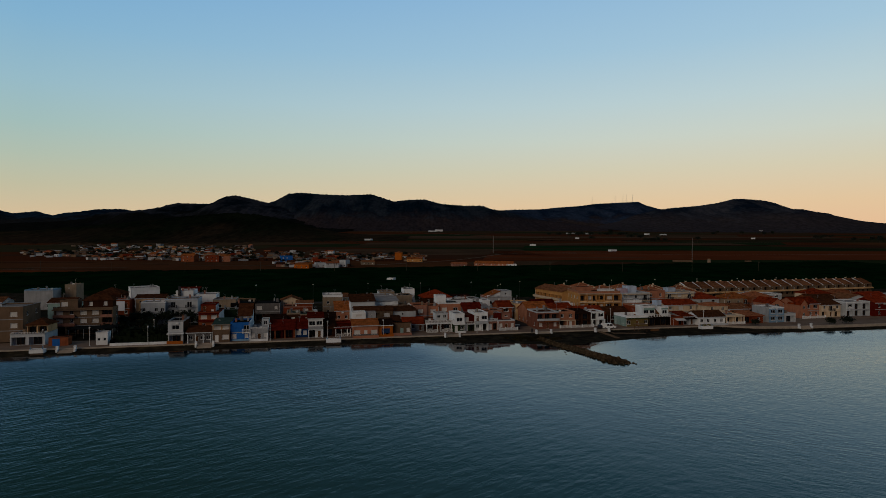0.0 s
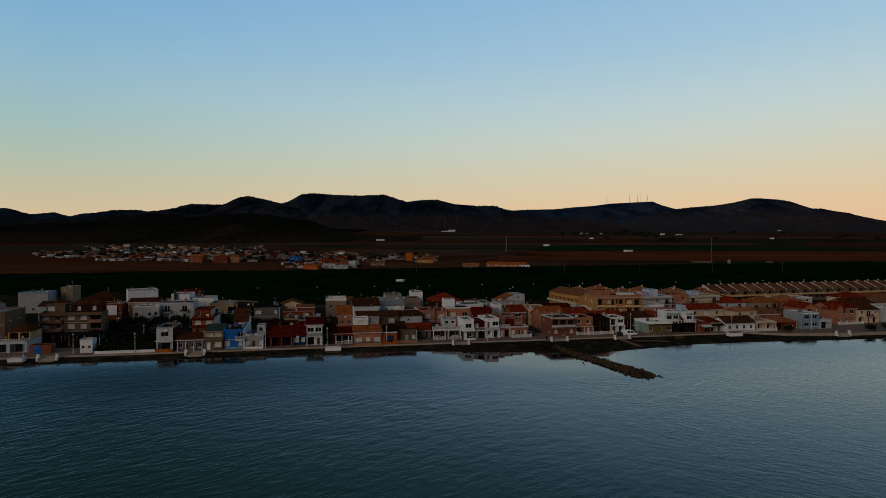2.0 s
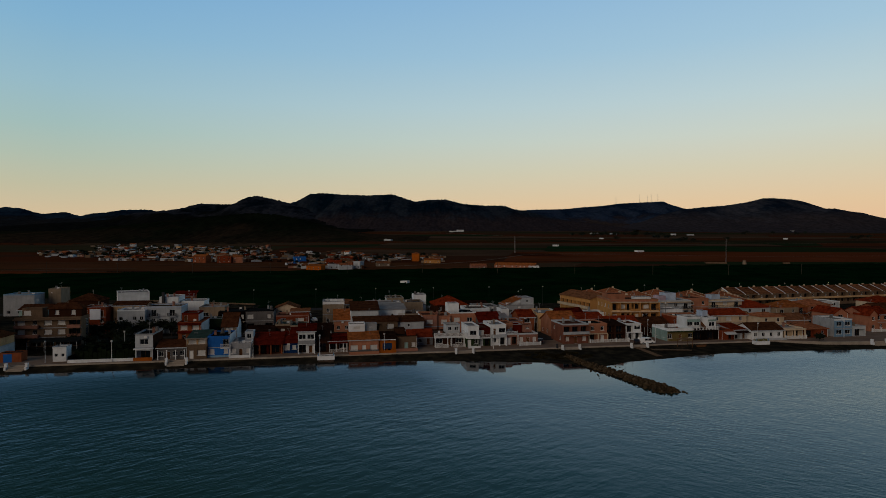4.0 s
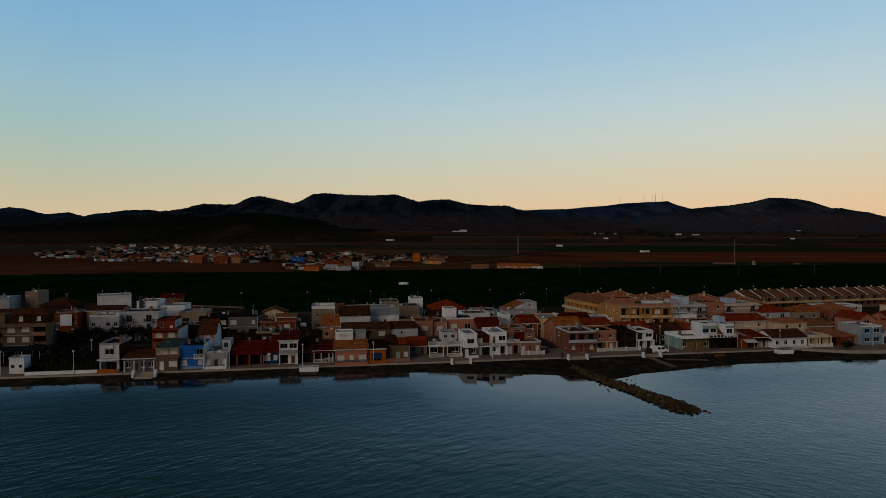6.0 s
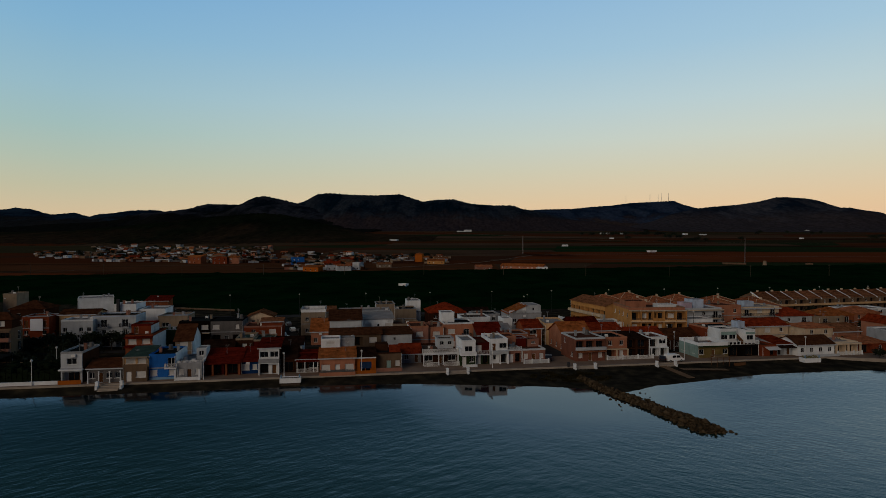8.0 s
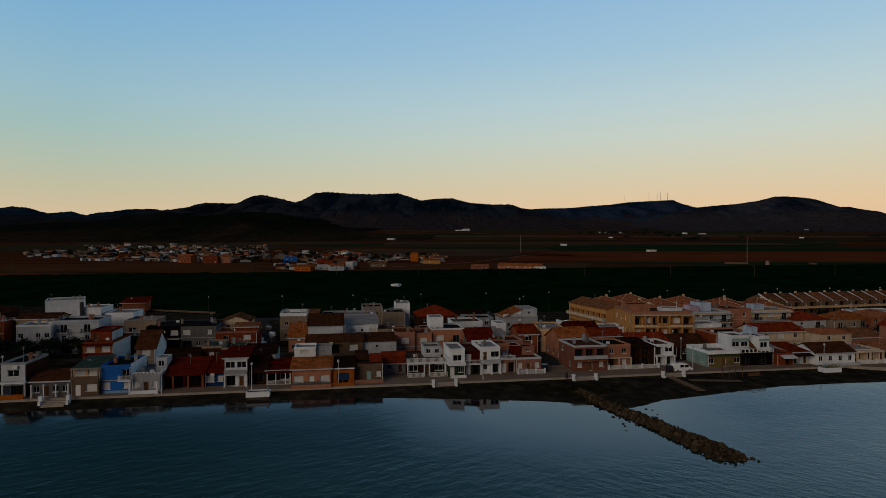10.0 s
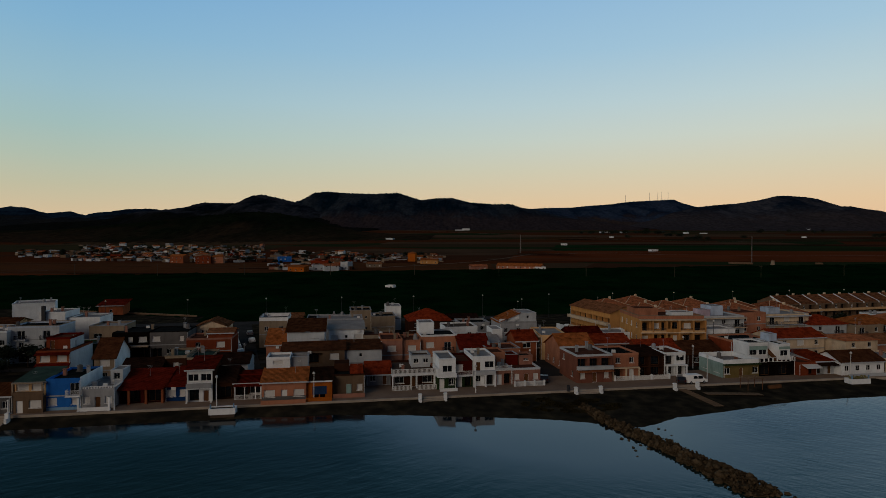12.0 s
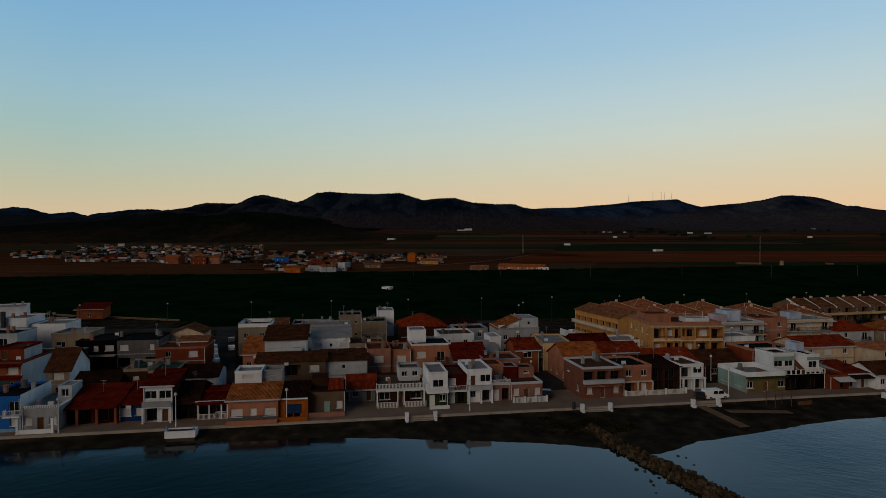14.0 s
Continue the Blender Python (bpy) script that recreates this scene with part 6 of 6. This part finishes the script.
for x in (-1.7, 1.7):
    for y in (-1.2, 1.2):
        box_part(pergola, "post", x - 0.05, x + 0.05, y - 0.05, y + 0.05, 0, 2.4, WOODEN)
for y in (-1.2, 1.2):
    box_part(pergola, "beam", -2.0, 2.0, y - 0.06, y + 0.06, 2.4, 2.55, WEATHERED)
for k in range(7):
    box_part(pergola, "rafter", -1.8 + 0.6 * k - 0.04, -1.8 + 0.6 * k + 0.04, -1.5, 1.5, 2.552, 2.65, WEATHERED)
boat = thing("rowing_boat", place(76.2, -2.6, 0.74, 10), "small dark upturned boat lying on the beach", "boat")
s = Shape()
for i in range(8):
    for q in (-1, 1):
        a, b = -1.9 + 3.8 * i / 8, -1.9 + 3.8 * (i + 1) / 8
        wa, wb = 0.75 * (1 - (a / 1.95) ** 2) ** 0.5, 0.75 * (1 - (b / 1.95) ** 2) ** 0.5
        s.quad((a, q * wa, 0), (b, q * wb, 0), (b, q * wb * 0.5, 0.45), (a, q * wa * 0.5, 0.45))
        s.quad((a, q * wa * 0.5, 0.45), (b, q * wb * 0.5, 0.45), (b, 0, 0.6), (a, 0, 0.6))
part("hull", s.mesh("hull", WOODEN), boat)


# ---- vehicles ----
TYRE = surface("rubber", (0.02, 0.02, 0.02), 0.9)


def vehicle(m, name, outline, width, paint, label, glass, wheels, category="car"):
    """A vehicle from its side outline (x, z), with windows as dark bands, wheels with rims, lights."""
    ob = thing(name, m, label, category, "parked vehicles")
    s, n = Shape(), len(outline)
    for q in (-1, 1):
        inner = [(x, q * (width / 2 if z < 1.0 else width / 2 - 0.12 * (z - 1.0) / 0.6), z) for x, z in outline]
        s.quad(*(inner if q < 0 else inner[::-1]))
    for i in range(n):
        (x0, z0), (x1, z1) = outline[i], outline[(i + 1) % n]
        y0 = width / 2 if z0 < 1.0 else width / 2 - 0.12 * (z0 - 1.0) / 0.6
        y1 = width / 2 if z1 < 1.0 else width / 2 - 0.12 * (z1 - 1.0) / 0.6
        s.quad((x0, -y0, z0), (x0, y0, z0), (x1, y1, z1), (x1, -y1, z1))
    part("body", s.mesh("body", paint), ob)
    for x0, x1, z0, z1 in glass:
        for q in (-1, 1):
            y0, y1 = width / 2 + 0.012 - max(0, 0.12 * (z0 - 1) / 0.6), width / 2 + 0.012 - 0.12 * (z1 - 1) / 0.6
            g = Shape().quad((x0, q * y0, z0), (x1, q * y0, z0), (x1 - 0.08, q * y1, z1), (x0 + 0.08, q * y1, z1))
            part("side_window", g.mesh("side_window", GLASS), ob)
    for x in wheels:
        for q in (-1, 1):
            t = Shape().tube(0, 0, -0.1, 0.1, 0.33, 0.33, 14)
            w = part("wheel", t.mesh("wheel", TYRE), ob, m=pose(x, q * (width / 2 - 0.1), 0.33, 90, 0, 0))
            part("rim", Shape().tube(0, 0, -0.115, 0.115, 0.2, 0.2, 10).mesh("rim", METAL), w)
    xm = max(x for x, z in outline)
    for q in (-1, 1):
        part("headlight", Shape().box(xm - 0.12, xm + 0.015, q * width * 0.36 - 0.16, q * width * 0.36 + 0.16, 0.62, 0.8).mesh("headlight", FRAME), ob)
        xn = min(x for x, z in outline)
        part("tail_light", Shape().box(xn - 0.015, xn + 0.1, q * width * 0.38 - 0.1, q * width * 0.38 + 0.1, 0.7, 0.95).mesh("tail_light", plaster("red")), ob)
    return ob


def car_paint(name, colour):
    return surface("paint_" + name, colour, 0.3, 30, 1, 0.06, 0.0, spec=0.5)


VAN = [(-2.5, 0.35), (2.45, 0.35), (2.5, 0.85), (1.75, 1.1), (1.1, 1.85), (0.8, 1.95), (-2.4, 1.98), (-2.5, 1.6)]
CAR = [(-2.05, 0.35), (2.05, 0.35), (2.1, 0.75), (1.15, 0.92), (0.45, 1.42), (-1.1, 1.46), (-1.95, 1.0), (-2.1, 0.8)]
vehicle(place(60.3, 1.7, 1.33, 4), "van", VAN, 1.85, car_paint("white", (0.75, 0.75, 0.75)), "white panel van parked on the promenade", [(0.15, 1.35, 1.1, 1.7), (-1.0, 0.05, 1.15, 1.7)], (-1.6, 1.6), "van")
vehicle(place(57.6, 2.6, 1.33, 62), "car", CAR, 1.75, car_paint("black", (0.012, 0.012, 0.014)), "black hatchback parked beside a white van", [(-1.0, 0.5, 0.95, 1.35)], (-1.3, 1.35))
vehicle(place(28.6, 8.6, 1.33, 70), "car", CAR, 1.75, car_paint("black", (0.012, 0.012, 0.014)), "black hatchback parked at the street corner", [(-1.0, 0.5, 0.95, 1.35)], (-1.3, 1.35))
for k, (u, v, tone) in enumerate(((-40.1, 43.6, "grey"), (-42.0, 51, "white"), (-43.6, 57.5, "silver"), (-45.2, 64.5, "white"), (-46.6, 71, "white"), (-41.6, 69, "white"), (-44.2, 83, "grey"), (63.4, 80, "white"), (65.4, 77, "silver"), (67.2, 74, "white"))):
    c = {"white": (0.7, 0.7, 0.7), "silver": (0.4, 0.41, 0.43), "grey": (0.12, 0.12, 0.13)}[tone]
    vehicle(place(u, v, 1.365, 103 if u < 0 else 15), "car", CAR, 1.75, car_paint(tone, c), f"{tone} hatchback parked in a village street", [(-1.0, 0.5, 0.95, 1.35)], (-1.3, 1.35))


# ---- trees ----
BARK = surface("bark", (0.06, 0.045, 0.035), 0.95)
LEAF = surface("dark_leaves", (0.014, 0.021, 0.010), 0.8, 3, 0.8, 0.4, 0.0, spec=0.1)


def tree(m, h, spread, seed, label, trunk=0.35):
    rr = random.Random(seed)
    ob = thing("tree", m, label, "tree", "village trees")
    s = Shape().tube(0, 0, 0, h * 0.5, 0.16 * h / 5, 0.1 * h / 5, 8)
    tips = []
    for k in range(7):
        a, up = rr.uniform(0, 6.28), rr.uniform(0.35, 0.75)
        d = spread * rr.uniform(0.35, 0.7)
        tip = Vector((math.cos(a) * d, math.sin(a) * d, h * (0.45 + 0.45 * up)))
        tips.append(tip)
        base = Vector((0, 0, h * rr.uniform(0.28, 0.48)))
        side = Vector((-math.sin(a), math.cos(a), 0)) * 0.06
        s.quad(base - side, base + side, tip + side * 0.3, tip - side * 0.3)
        upv = Vector((0, 0, 0.06))
        s.quad(base - upv, base + upv, tip + upv * 0.3, tip - upv * 0.3)
    part("trunk", s.mesh("trunk", BARK), ob)
    c = Shape()
    tips.append(Vector((0, 0, h * 0.85)))
    for k in range(760):
        t = rr.choice(tips)
        p0 = t + Vector((rr.gauss(0, 1), rr.gauss(0, 1), rr.gauss(0, 0.75))) * spread * 0.26
        a, q = rr.uniform(0, 6.28), rr.uniform(0.16, 0.3) * (0.6 + spread / 5)
        d1 = Vector((math.cos(a), math.sin(a), rr.uniform(-0.5, 0.5))) * q
        d2 = Vector((-math.sin(a) * 0.6, math.cos(a) * 0.6, rr.uniform(0.2, 0.8))) * q
        c.quad(p0 - d1, p0 - d2, p0 + d1, p0 + d2)
    part("crown", c.mesh("crown", LEAF), ob)
    return ob


for k, (u, v, h, sp) in enumerate(((147.2, -6.6, 2.4, 1.9), (154.8, -6.9, 2.8, 2.2), (117.1, -3.6, 2.4, 1.6), (-102.3, 37, 6.0, 2.8), (-113.5, 43, 4.4, 2.6), (-109.5, 41, 4.2, 2.6), (-106.0, 42, 5.2, 2.4), (-99, 40, 4.8, 2.6), (-101, 32, 3.6, 2.4), (-106, 34, 3.6, 2.4), (-111.5, 37, 3.8, 2.4), (-101.2, 43, 5.4, 2.2), (-96.5, 43.5, 5.2, 2.4), (-93.5, 42, 5.6, 2.6), (-89.8, 43, 5.2, 2.6), (-86.5, 42, 5.0, 2.4), (-97.5, 33, 4.2, 2.4), (-82, 36, 4.5, 2.4), (-71, 44, 4.0, 2.2), (-90, 30, 4.2, 2.6), (118, 9, 3.4, 1.8), (152, 34, 4.5, 2.4), (146, 60, 5, 2.6), (160, 66, 5, 2.8), (-47, 36, 3.5, 2.0))):
    tree(place(u, v, 1.35), h, sp, 40 + k, "small dark evergreen tree with a rounded crown")
for k, (u, v) in enumerate(((-99, 17), (-94, 19), (-90, 18), (-110, 26), (-104, 24), (-96, 26))):
    tree(place(u, v, 1.35), 3.2, 2.2, 80 + k, "dark bushy garden tree behind a low white wall")
garden = thing("garden_wall", place(-93.2, 1.4, 1.32), "low white wall in front of a dark garden plot", "wall")
box_part(garden, "front_wall", -8.0, 7.6, 0, 0.25, 0, 0.8, plaster("white"))
box_part(garden, "back_wall", -8.0, 7.6, 15.5, 15.7, 0, 2.2, plaster("beige"))
box_part(garden, "side_wall", -8.0, -7.8, 0.25, 15.5, 0, 1.6, plaster("dark"))
lawn = new("lawn", Shape().box(-7.8, 7.55, 0.3, 15.4, 0, 0.12).mesh("lawn", surface("dark_lawn", (0.008, 0.010, 0.006), 0.95, 4, 0.5, 0.4, 0.3, spec=0.0)))
lawn.matrix_world = place(-93.2, 1.4, 1.32)
tagged(lawn, "dark grass of an unlit garden plot", "lawn", kind="structure")
hedge = thing("hedge", place(-93.2, 1.4, 1.4), "tall dark overgrown hedge filling a walled garden", "hedge")
hr = random.Random(5)
core, leaves = Shape(), Shape()
for i in range(14):
    for j in range(5):
        x, y, z = -7.4 + i * 1.1, 5.0 + j * 2.1, 1.6 + 1.5 * hr.random()
        core.box(x - 0.5, x + 0.5, y - 1.0, y + 1.0, 0, z)
        for k in range(34):
            p0 = Vector((x + hr.uniform(-0.7, 0.7), y + hr.uniform(-1.3, 1.3), z * hr.uniform(0.3, 1.0) + hr.uniform(-0.1, 0.7)))
            a, q = hr.uniform(0, 6.28), hr.uniform(0.18, 0.34)
            d1 = Vector((math.cos(a), math.sin(a), hr.uniform(-0.5, 0.5))) * q
            d2 = Vector((-math.sin(a) * 0.6, math.cos(a) * 0.6, hr.uniform(0.2, 0.8))) * q
            leaves.quad(p0 - d1, p0 - d2, p0 + d1, p0 + d2)
part("thicket", core.mesh("thicket", surface("hedge_leaves", (0.010, 0.016, 0.008), 0.85, 3, 0.8, 0.4, 0.0)), hedge)
part("foliage", leaves.mesh("foliage", surface("hedge_leaves", (0.010, 0.016, 0.008), 0.85, 3, 0.8, 0.4, 0.0)), hedge)
port = thing("carport", place(-111, 17, 1.33), "dark flat carport roof on thin white posts", "carport")
part("roof", Shape().slab([(-7, 0, 3.1), (6, 0, 3.1), (6, 6, 3.3), (-7, 6, 3.3)], 0.12).mesh("roof", FLAT["tar"]), port)
for x in (-6.8, -2.5, 1.7, 5.8):
    for y in (0.2, 5.8):
        part("post", Shape().tube(x, y, 0, 3.05, 0.05).mesh("post", FRAME), port)
kiosk = thing("beach_hut", place(-116.0, 5, 1.33), "small beach hut with blue and orange panels", "hut")
room(kiosk, -2.6, 2.6, 0, 3, 0, 2.3, "orange", (), top="tar", parapet=0.15)
box_part(kiosk, "blue_panel", -1.6, 0.4, -0.05, 0.0, 0, 2.1, plaster("blue"), "blue door panel")
for u0, u1, v in ((20.9, 27.4, 5.2), (44.0, 57.0, 6.2), (109.4, 117.0, 1.6), (151, 162, 9.5)):
    fence = thing("fence", place((u0 + u1) / 2, v, 1.32), "low white balustrade in front of a seafront house", "fence", "garden fences")
    railing(fence, -(u1 - u0) / 2, (u1 - u0) / 2, 0, 1, 0, FRAME, 0.9, 0.24, sides=False, name="balustrade", fat=0.05)
    for k in range(4):
        x = -(u1 - u0) / 2 + (u1 - u0) * k / 3
        box_part(fence, "post", x - 0.16, x + 0.16, -0.16, 0.16, 0, 1.2, plaster("white"))
bin_ob = thing("litter_bin", place(30.6, -0.2, 1.3), "dark litter bin beside the beach steps", "bin")
part("bucket", Shape().tube(0, 0, 0, 1.1, 0.3, 0.34, 12).tube(0, 0, 1.1, 1.2, 0.36, 0.3, 12).mesh("bucket", DARKMETAL), bin_ob)

# ---- the plain: village, farms, masts ----
vr = random.Random(21)
SILLS = False
TONES = ["white", "offwhite", "lightgrey", "beige", "beige", "grey", "offwhite", "pink", "umber", "brown", "salmon", "sand", "umber", "brown", "pink"]


def far_house(x, y, w, d, h, wall, roof, top, rise, label):
    ob = thing("house", pose(x, y, land(y) + 0.2, 0, 0, vr.uniform(-25, 25)), label, "house", "inland village")
    n = 2 if h > 4.5 else 1
    room(ob, -w / 2, w / 2, 0, d, 0, h, wall, tuple(" ".join(vr.choice("wws.") for _ in range(max(2, int(w / 4)))) for _ in range(n)), roof=roof, top=top, rise=rise)
    return ob


# the quarters of the village: bearing from the sea (two), nearest and farthest y, how crowded towards the front, share of the houses
QUARTERS = [(-0.76, -0.66, 560, 740, 1.0, 0.08), (-0.655, -0.50, 500, 980, 2.4, 0.34), (-0.50, -0.33, 485, 960, 2.2, 0.26), (-0.315, -0.18, 385, 720, 1.8, 0.20), (-0.19, -0.02, 480, 640, 1.2, 0.12)]


def village_spot():
    k = vr.random()
    for b0, b1, y0, y1, power, share in QUARTERS:
        k -= share
        if k < 0:
            break
    y = y0 + (y1 - y0) * vr.random() ** power
    return 6 + vr.uniform(b0, b1) * (y + 112), y


for k in range(150):
    x, y = village_spot()
    wall = vr.choice(TONES)
    roof = vr.choice(["flat", "gable", "gable", "hip", "gable"])
    top = vr.choice(["pale", "gravel", "gravel"]) if roof == "flat" else vr.choice(["old", "terracotta", "orange", "brown", "red"])
    cover = "a flat roof" if roof == "flat" else f"a {top} tiled roof"
    far_house(x, y, vr.uniform(4, 10), vr.uniform(5, 9), vr.choice([2.5, 2.7, 2.9, 4.8]), wall, roof, top, 1.4, f"small {WORDS.get(wall, wall)} village house with {cover}")
# the rest of the village, sheds, walls and lean-tos too small to tell apart
cells = [plaster("offwhite"), plaster("umber"), plaster("grey"), plaster("beige"), plaster("brown"), FLAT["gravel"], tiles("old"), FLAT["pale"]]
verts, faces, pick = [], [], []
for k in range(620):
    x, y = village_spot()
    w, d, h, g, a = vr.uniform(1.2, 5.5), vr.uniform(1.5, 5), vr.uniform(1.4, 3.6), land(y) - 0.2, vr.uniform(-0.5, 0.5)
    rise = vr.choice((0, 0, 0.9))
    n = len(verts)
    for z in (0, h):
        for px, py in ((-w, -d), (w, -d), (w, d), (-w, d)):
            verts.append((x + px * math.cos(a) - py * math.sin(a), y + px * math.sin(a) + py * math.cos(a), g + z))
    for px in (-w, w):
        verts.append((x + px * math.cos(a), y + px * math.sin(a), g + h + rise))
    wall, top = vr.randrange(5), vr.choice((5, 6, 7, 6))
    for q, mat in (((0, 1, 5, 4), wall), ((1, 2, 6, 9, 5), wall), ((2, 3, 7, 6), wall), ((3, 0, 4, 8, 7), wall), ((4, 5, 9, 8), top), ((6, 7, 8, 9), top)):
        faces.append(tuple(n + i for i in q))
        pick.append(mat)
me = mesh_of("village_sheds", verts, faces, cells[0])
for m in cells[1:]:
    me.materials.append(m)
for poly, mat in zip(me.polygons, pick):
    poly.material_index = mat
tagged(new("village_sheds", me), "crowded small sheds and walls of the inland village", "village", kind="stuff")
far_house(-40, 500, 8, 9, 8.5, "bright_orange", "hip", "orange", 1.6, "tall bright orange village house on the plain")
far_house(-20, 462, 17, 8, 3.6, "ochre", "gable", "orange", 1.4, "long low orange village house on the plain")
far_house(-240, 456, 14, 10, 7.0, "terracotta", "gable_y", "terracotta", 1.2, "terracotta village building on the plain")
far_house(-228, 462, 10, 10, 6.5, "salmon", "gable", "orange", 1.4, "salmon village building on the plain")
far_house(-269, 462, 15, 10, 7.0, "orange", "gable", "orange", 1.6, "orange village house with a tiled roof on the plain")
far_house(-252, 480, 12, 10, 8.0, "beige", "hip", "terracotta", 1.6, "beige village house on the plain")
far_house(-157, 448, 12, 9, 7.0, "blue", "flat", "tar", 1, "blue village warehouse on the plain")
far_house(-124, 366, 15, 8, 3.8, "bright_orange", "shed", "orange", 1.4, "bright orange village building beside the grove")
far_house(-108, 378, 9, 8, 4.2, "offwhite", "flat", "pale", 1, "white village house beside the grove")
far_house(-96, 372, 12, 8, 4.6, "offwhite", "gable", "terracotta", 1.4, "off-white village house beside the grove")
far_house(-88, 384, 7, 8, 6.4, "offwhite", "flat", "pale", 1, "narrow white village house beside the grove")
far_house(-112, 396, 14, 8, 5.2, "terracotta", "gable", "red", 1.6, "terracotta village house beside the grove")
far_house(-66, 412, 13, 8, 3.2, "beige", "gable", "old", 1.4, "beige village house beside the grove")
far_house(26, 381, 14, 9, 3.6, "pink", "gable", "terracotta", 1.2, "pink farm building on the plain")
far_house(60, 396, 40, 10, 2.8, "salmon", "gable", "orange", 2.0, "long low farm shed with an orange tiled roof")
far_house(78, 385, 8, 5, 2.6, "white", "flat", "pale", 1, "small white farm shed on the plain")
for x, y, w, h, wall in ((309, 790, 17, 3.2, "white"), (48, 2380, 52, 14, "white"), (20, 2360, 60, 6, "white"), (212, 1010, 14, 4, "white"), (-160, 1330, 36, 7, "offwhite"), (540, 2000, 60, 8, "white"), (600, 1980, 40, 8, "offwhite"), (790, 1900, 30, 9, "white"), (840, 1880, 40, 6, "offwhite"), (950, 1500, 20, 6, "white"), (430, 1500, 20, 5, "white"), (285, 470, 26, 1.3, "umber"), (360, 470, 8, 1.3, "umber"), (-900, 1900, 60, 8, "white"), (-840, 1880, 30, 6, "offwhite"), (1500, 2400, 30, 12, "white")):
    k = 0.8 if y < 1200 else 0.55
    far_house(x, y, w * k, w * k * 0.5, h * k, wall, "flat", "gravel", 1, f"{WORDS.get(wall, wall)} farm building far out on the plain")
far_house(-32.5, 234, 5.0, 4, 2.4, "white", "flat", "pale", 1, "small white pump house in the dark grove")

silo = thing("silo", pose(311, 462, land(462)), "short tapered round tower beside farm sheds", "tower")
part("shaft", Shape().tube(0, 0, 0, 4.2, 2.0, 1.5, 14).mesh("shaft", plaster("beige")), silo)
part("cap", Shape().tube(0, 0, 4.2, 5.0, 1.6, 0.3, 14).mesh("cap", tiles("old")), silo)


def lattice(x, y, h, wide, name, label):
    ob = thing(name, pose(x, y, land(y)), label, "mast", "masts")
    t = wide * 0.05
    for a in range(4):
        s = Shape()
        sx, sy = ((-1, -1), (1, -1), (1, 1), (-1, 1))[a]
        s.slab([(sx * wide / 2 - t, sy * wide / 2 - t, 0.1), (sx * wide / 2 + t, sy * wide / 2 - t, 0.1), (sx * wide / 2 + t, sy * wide / 2 + t, 0.1), (sx * wide / 2 - t, sy * wide / 2 + t, 0.1)], 0.3)
        n = len(s.v)
        s.v += [(sx * wide / 2 * k + dx * t, sy * wide / 2 * k + dy * t, z) for z, k in ((0, 1), (h, 0.35)) for dx, dy in ((-1, -1), (1, -1), (1, 1), (-1, 1))]
        s.f += [(n + i, n + (i + 1) % 4, n + 4 + (i + 1) % 4, n + 4 + i) for i in range(4)]
        part("leg", s.mesh("leg", surface("mast_steel", (0.22, 0.2, 0.19), 0.6)), ob)
    b = Shape()
    rows = int(h / wide / 0.9)
    for k in range(rows):
        z0, z1 = h * k / rows, h * (k + 1) / rows
        w0 = wide / 2 * (1 - 0.65 * k / rows)
        for q in (-1, 1):
            b.quad((-w0, q * w0, z0), (-w0 + 2 * t, q * w0, z0), (w0, q * w0, z1), (w0 - 2 * t, q * w0, z1))
            b.quad((w0, q * w0, z0), (w0 - 2 * t, q * w0, z0), (-w0, q * w0, z1), (-w0 + 2 * t, q * w0, z1))
        b.ring(-w0, w0, -w0, w0, z0, z0 + t, t)
    tagged(part("bracing", b.mesh("bracing", surface("mast_steel", (0.22, 0.2, 0.19), 0.6)), ob), kind="stuff")
    return ob


lattice(98, 728, 26, 1.6, "lattice_mast", "tall pale lattice mast standing in the fields")
lattice(300, 480, 27, 0.7, "lattice_mast", "slender lattice mast at the edge of the grove")
for x, h in ((1240, 62), (1415, 60), (1475, 62), (1500, 66), (1550, 64)):
    ob = thing("hill_mast", pose(x, 4195, 318 if x > 1300 else 300), "thin antenna mast on the hill crest", "mast", "hill masts")
    part("pole", Shape().tube(0, 0, -10, h, 1.3, 0.8, 6).mesh("pole", METAL), ob)
for k in range(14):
    x, y = -520 + 62 * k, 318 + 6 * math.sin(k)
    ob = thing("power_pole", pose(x, y, land(y)), "wooden power pole beside the grove", "power pole", "power poles")
    part("pole", Shape().tube(0, 0, 0, 10, 0.16, 0.11, 6).mesh("pole", surface("grey_timber", (0.07, 0.058, 0.045), 0.9)), ob)
    part("crossarm", Shape().box(-0.9, 0.9, -0.07, 0.07, 9.2, 9.4).mesh("crossarm", surface("grey_timber", (0.07, 0.058, 0.045), 0.9)), ob)
for k in range(185):
    x, y = village_spot() if k < 160 else (vr.uniform(300, 1300), vr.uniform(1200, 2100))
    big = vr.uniform(0.55, 1.2) if k < 160 else 2.6
    tree(pose(x, y, land(y)), 5.5 * big, 3.4 * big, 200 + k, "dark tree among the fields of the plain")

for k in range(11):
    x, y = (585 + 11 * k, 1535 + vr.uniform(-25, 25)) if k < 6 else (540 + 13 * (k - 6), 1265 + vr.uniform(-15, 15))
    tree(pose(x, y, land(y)), 10, 8, 430 + k, "dark hedgerow tree between the plots")
for k in range(16):
    x, y = 470 + 13 * k + vr.uniform(-5, 5), 1730 + vr.uniform(-50, 50)
    tree(pose(x, y, land(y)), 15, 10, 400 + k, "dark windbreak tree beside a far farm")
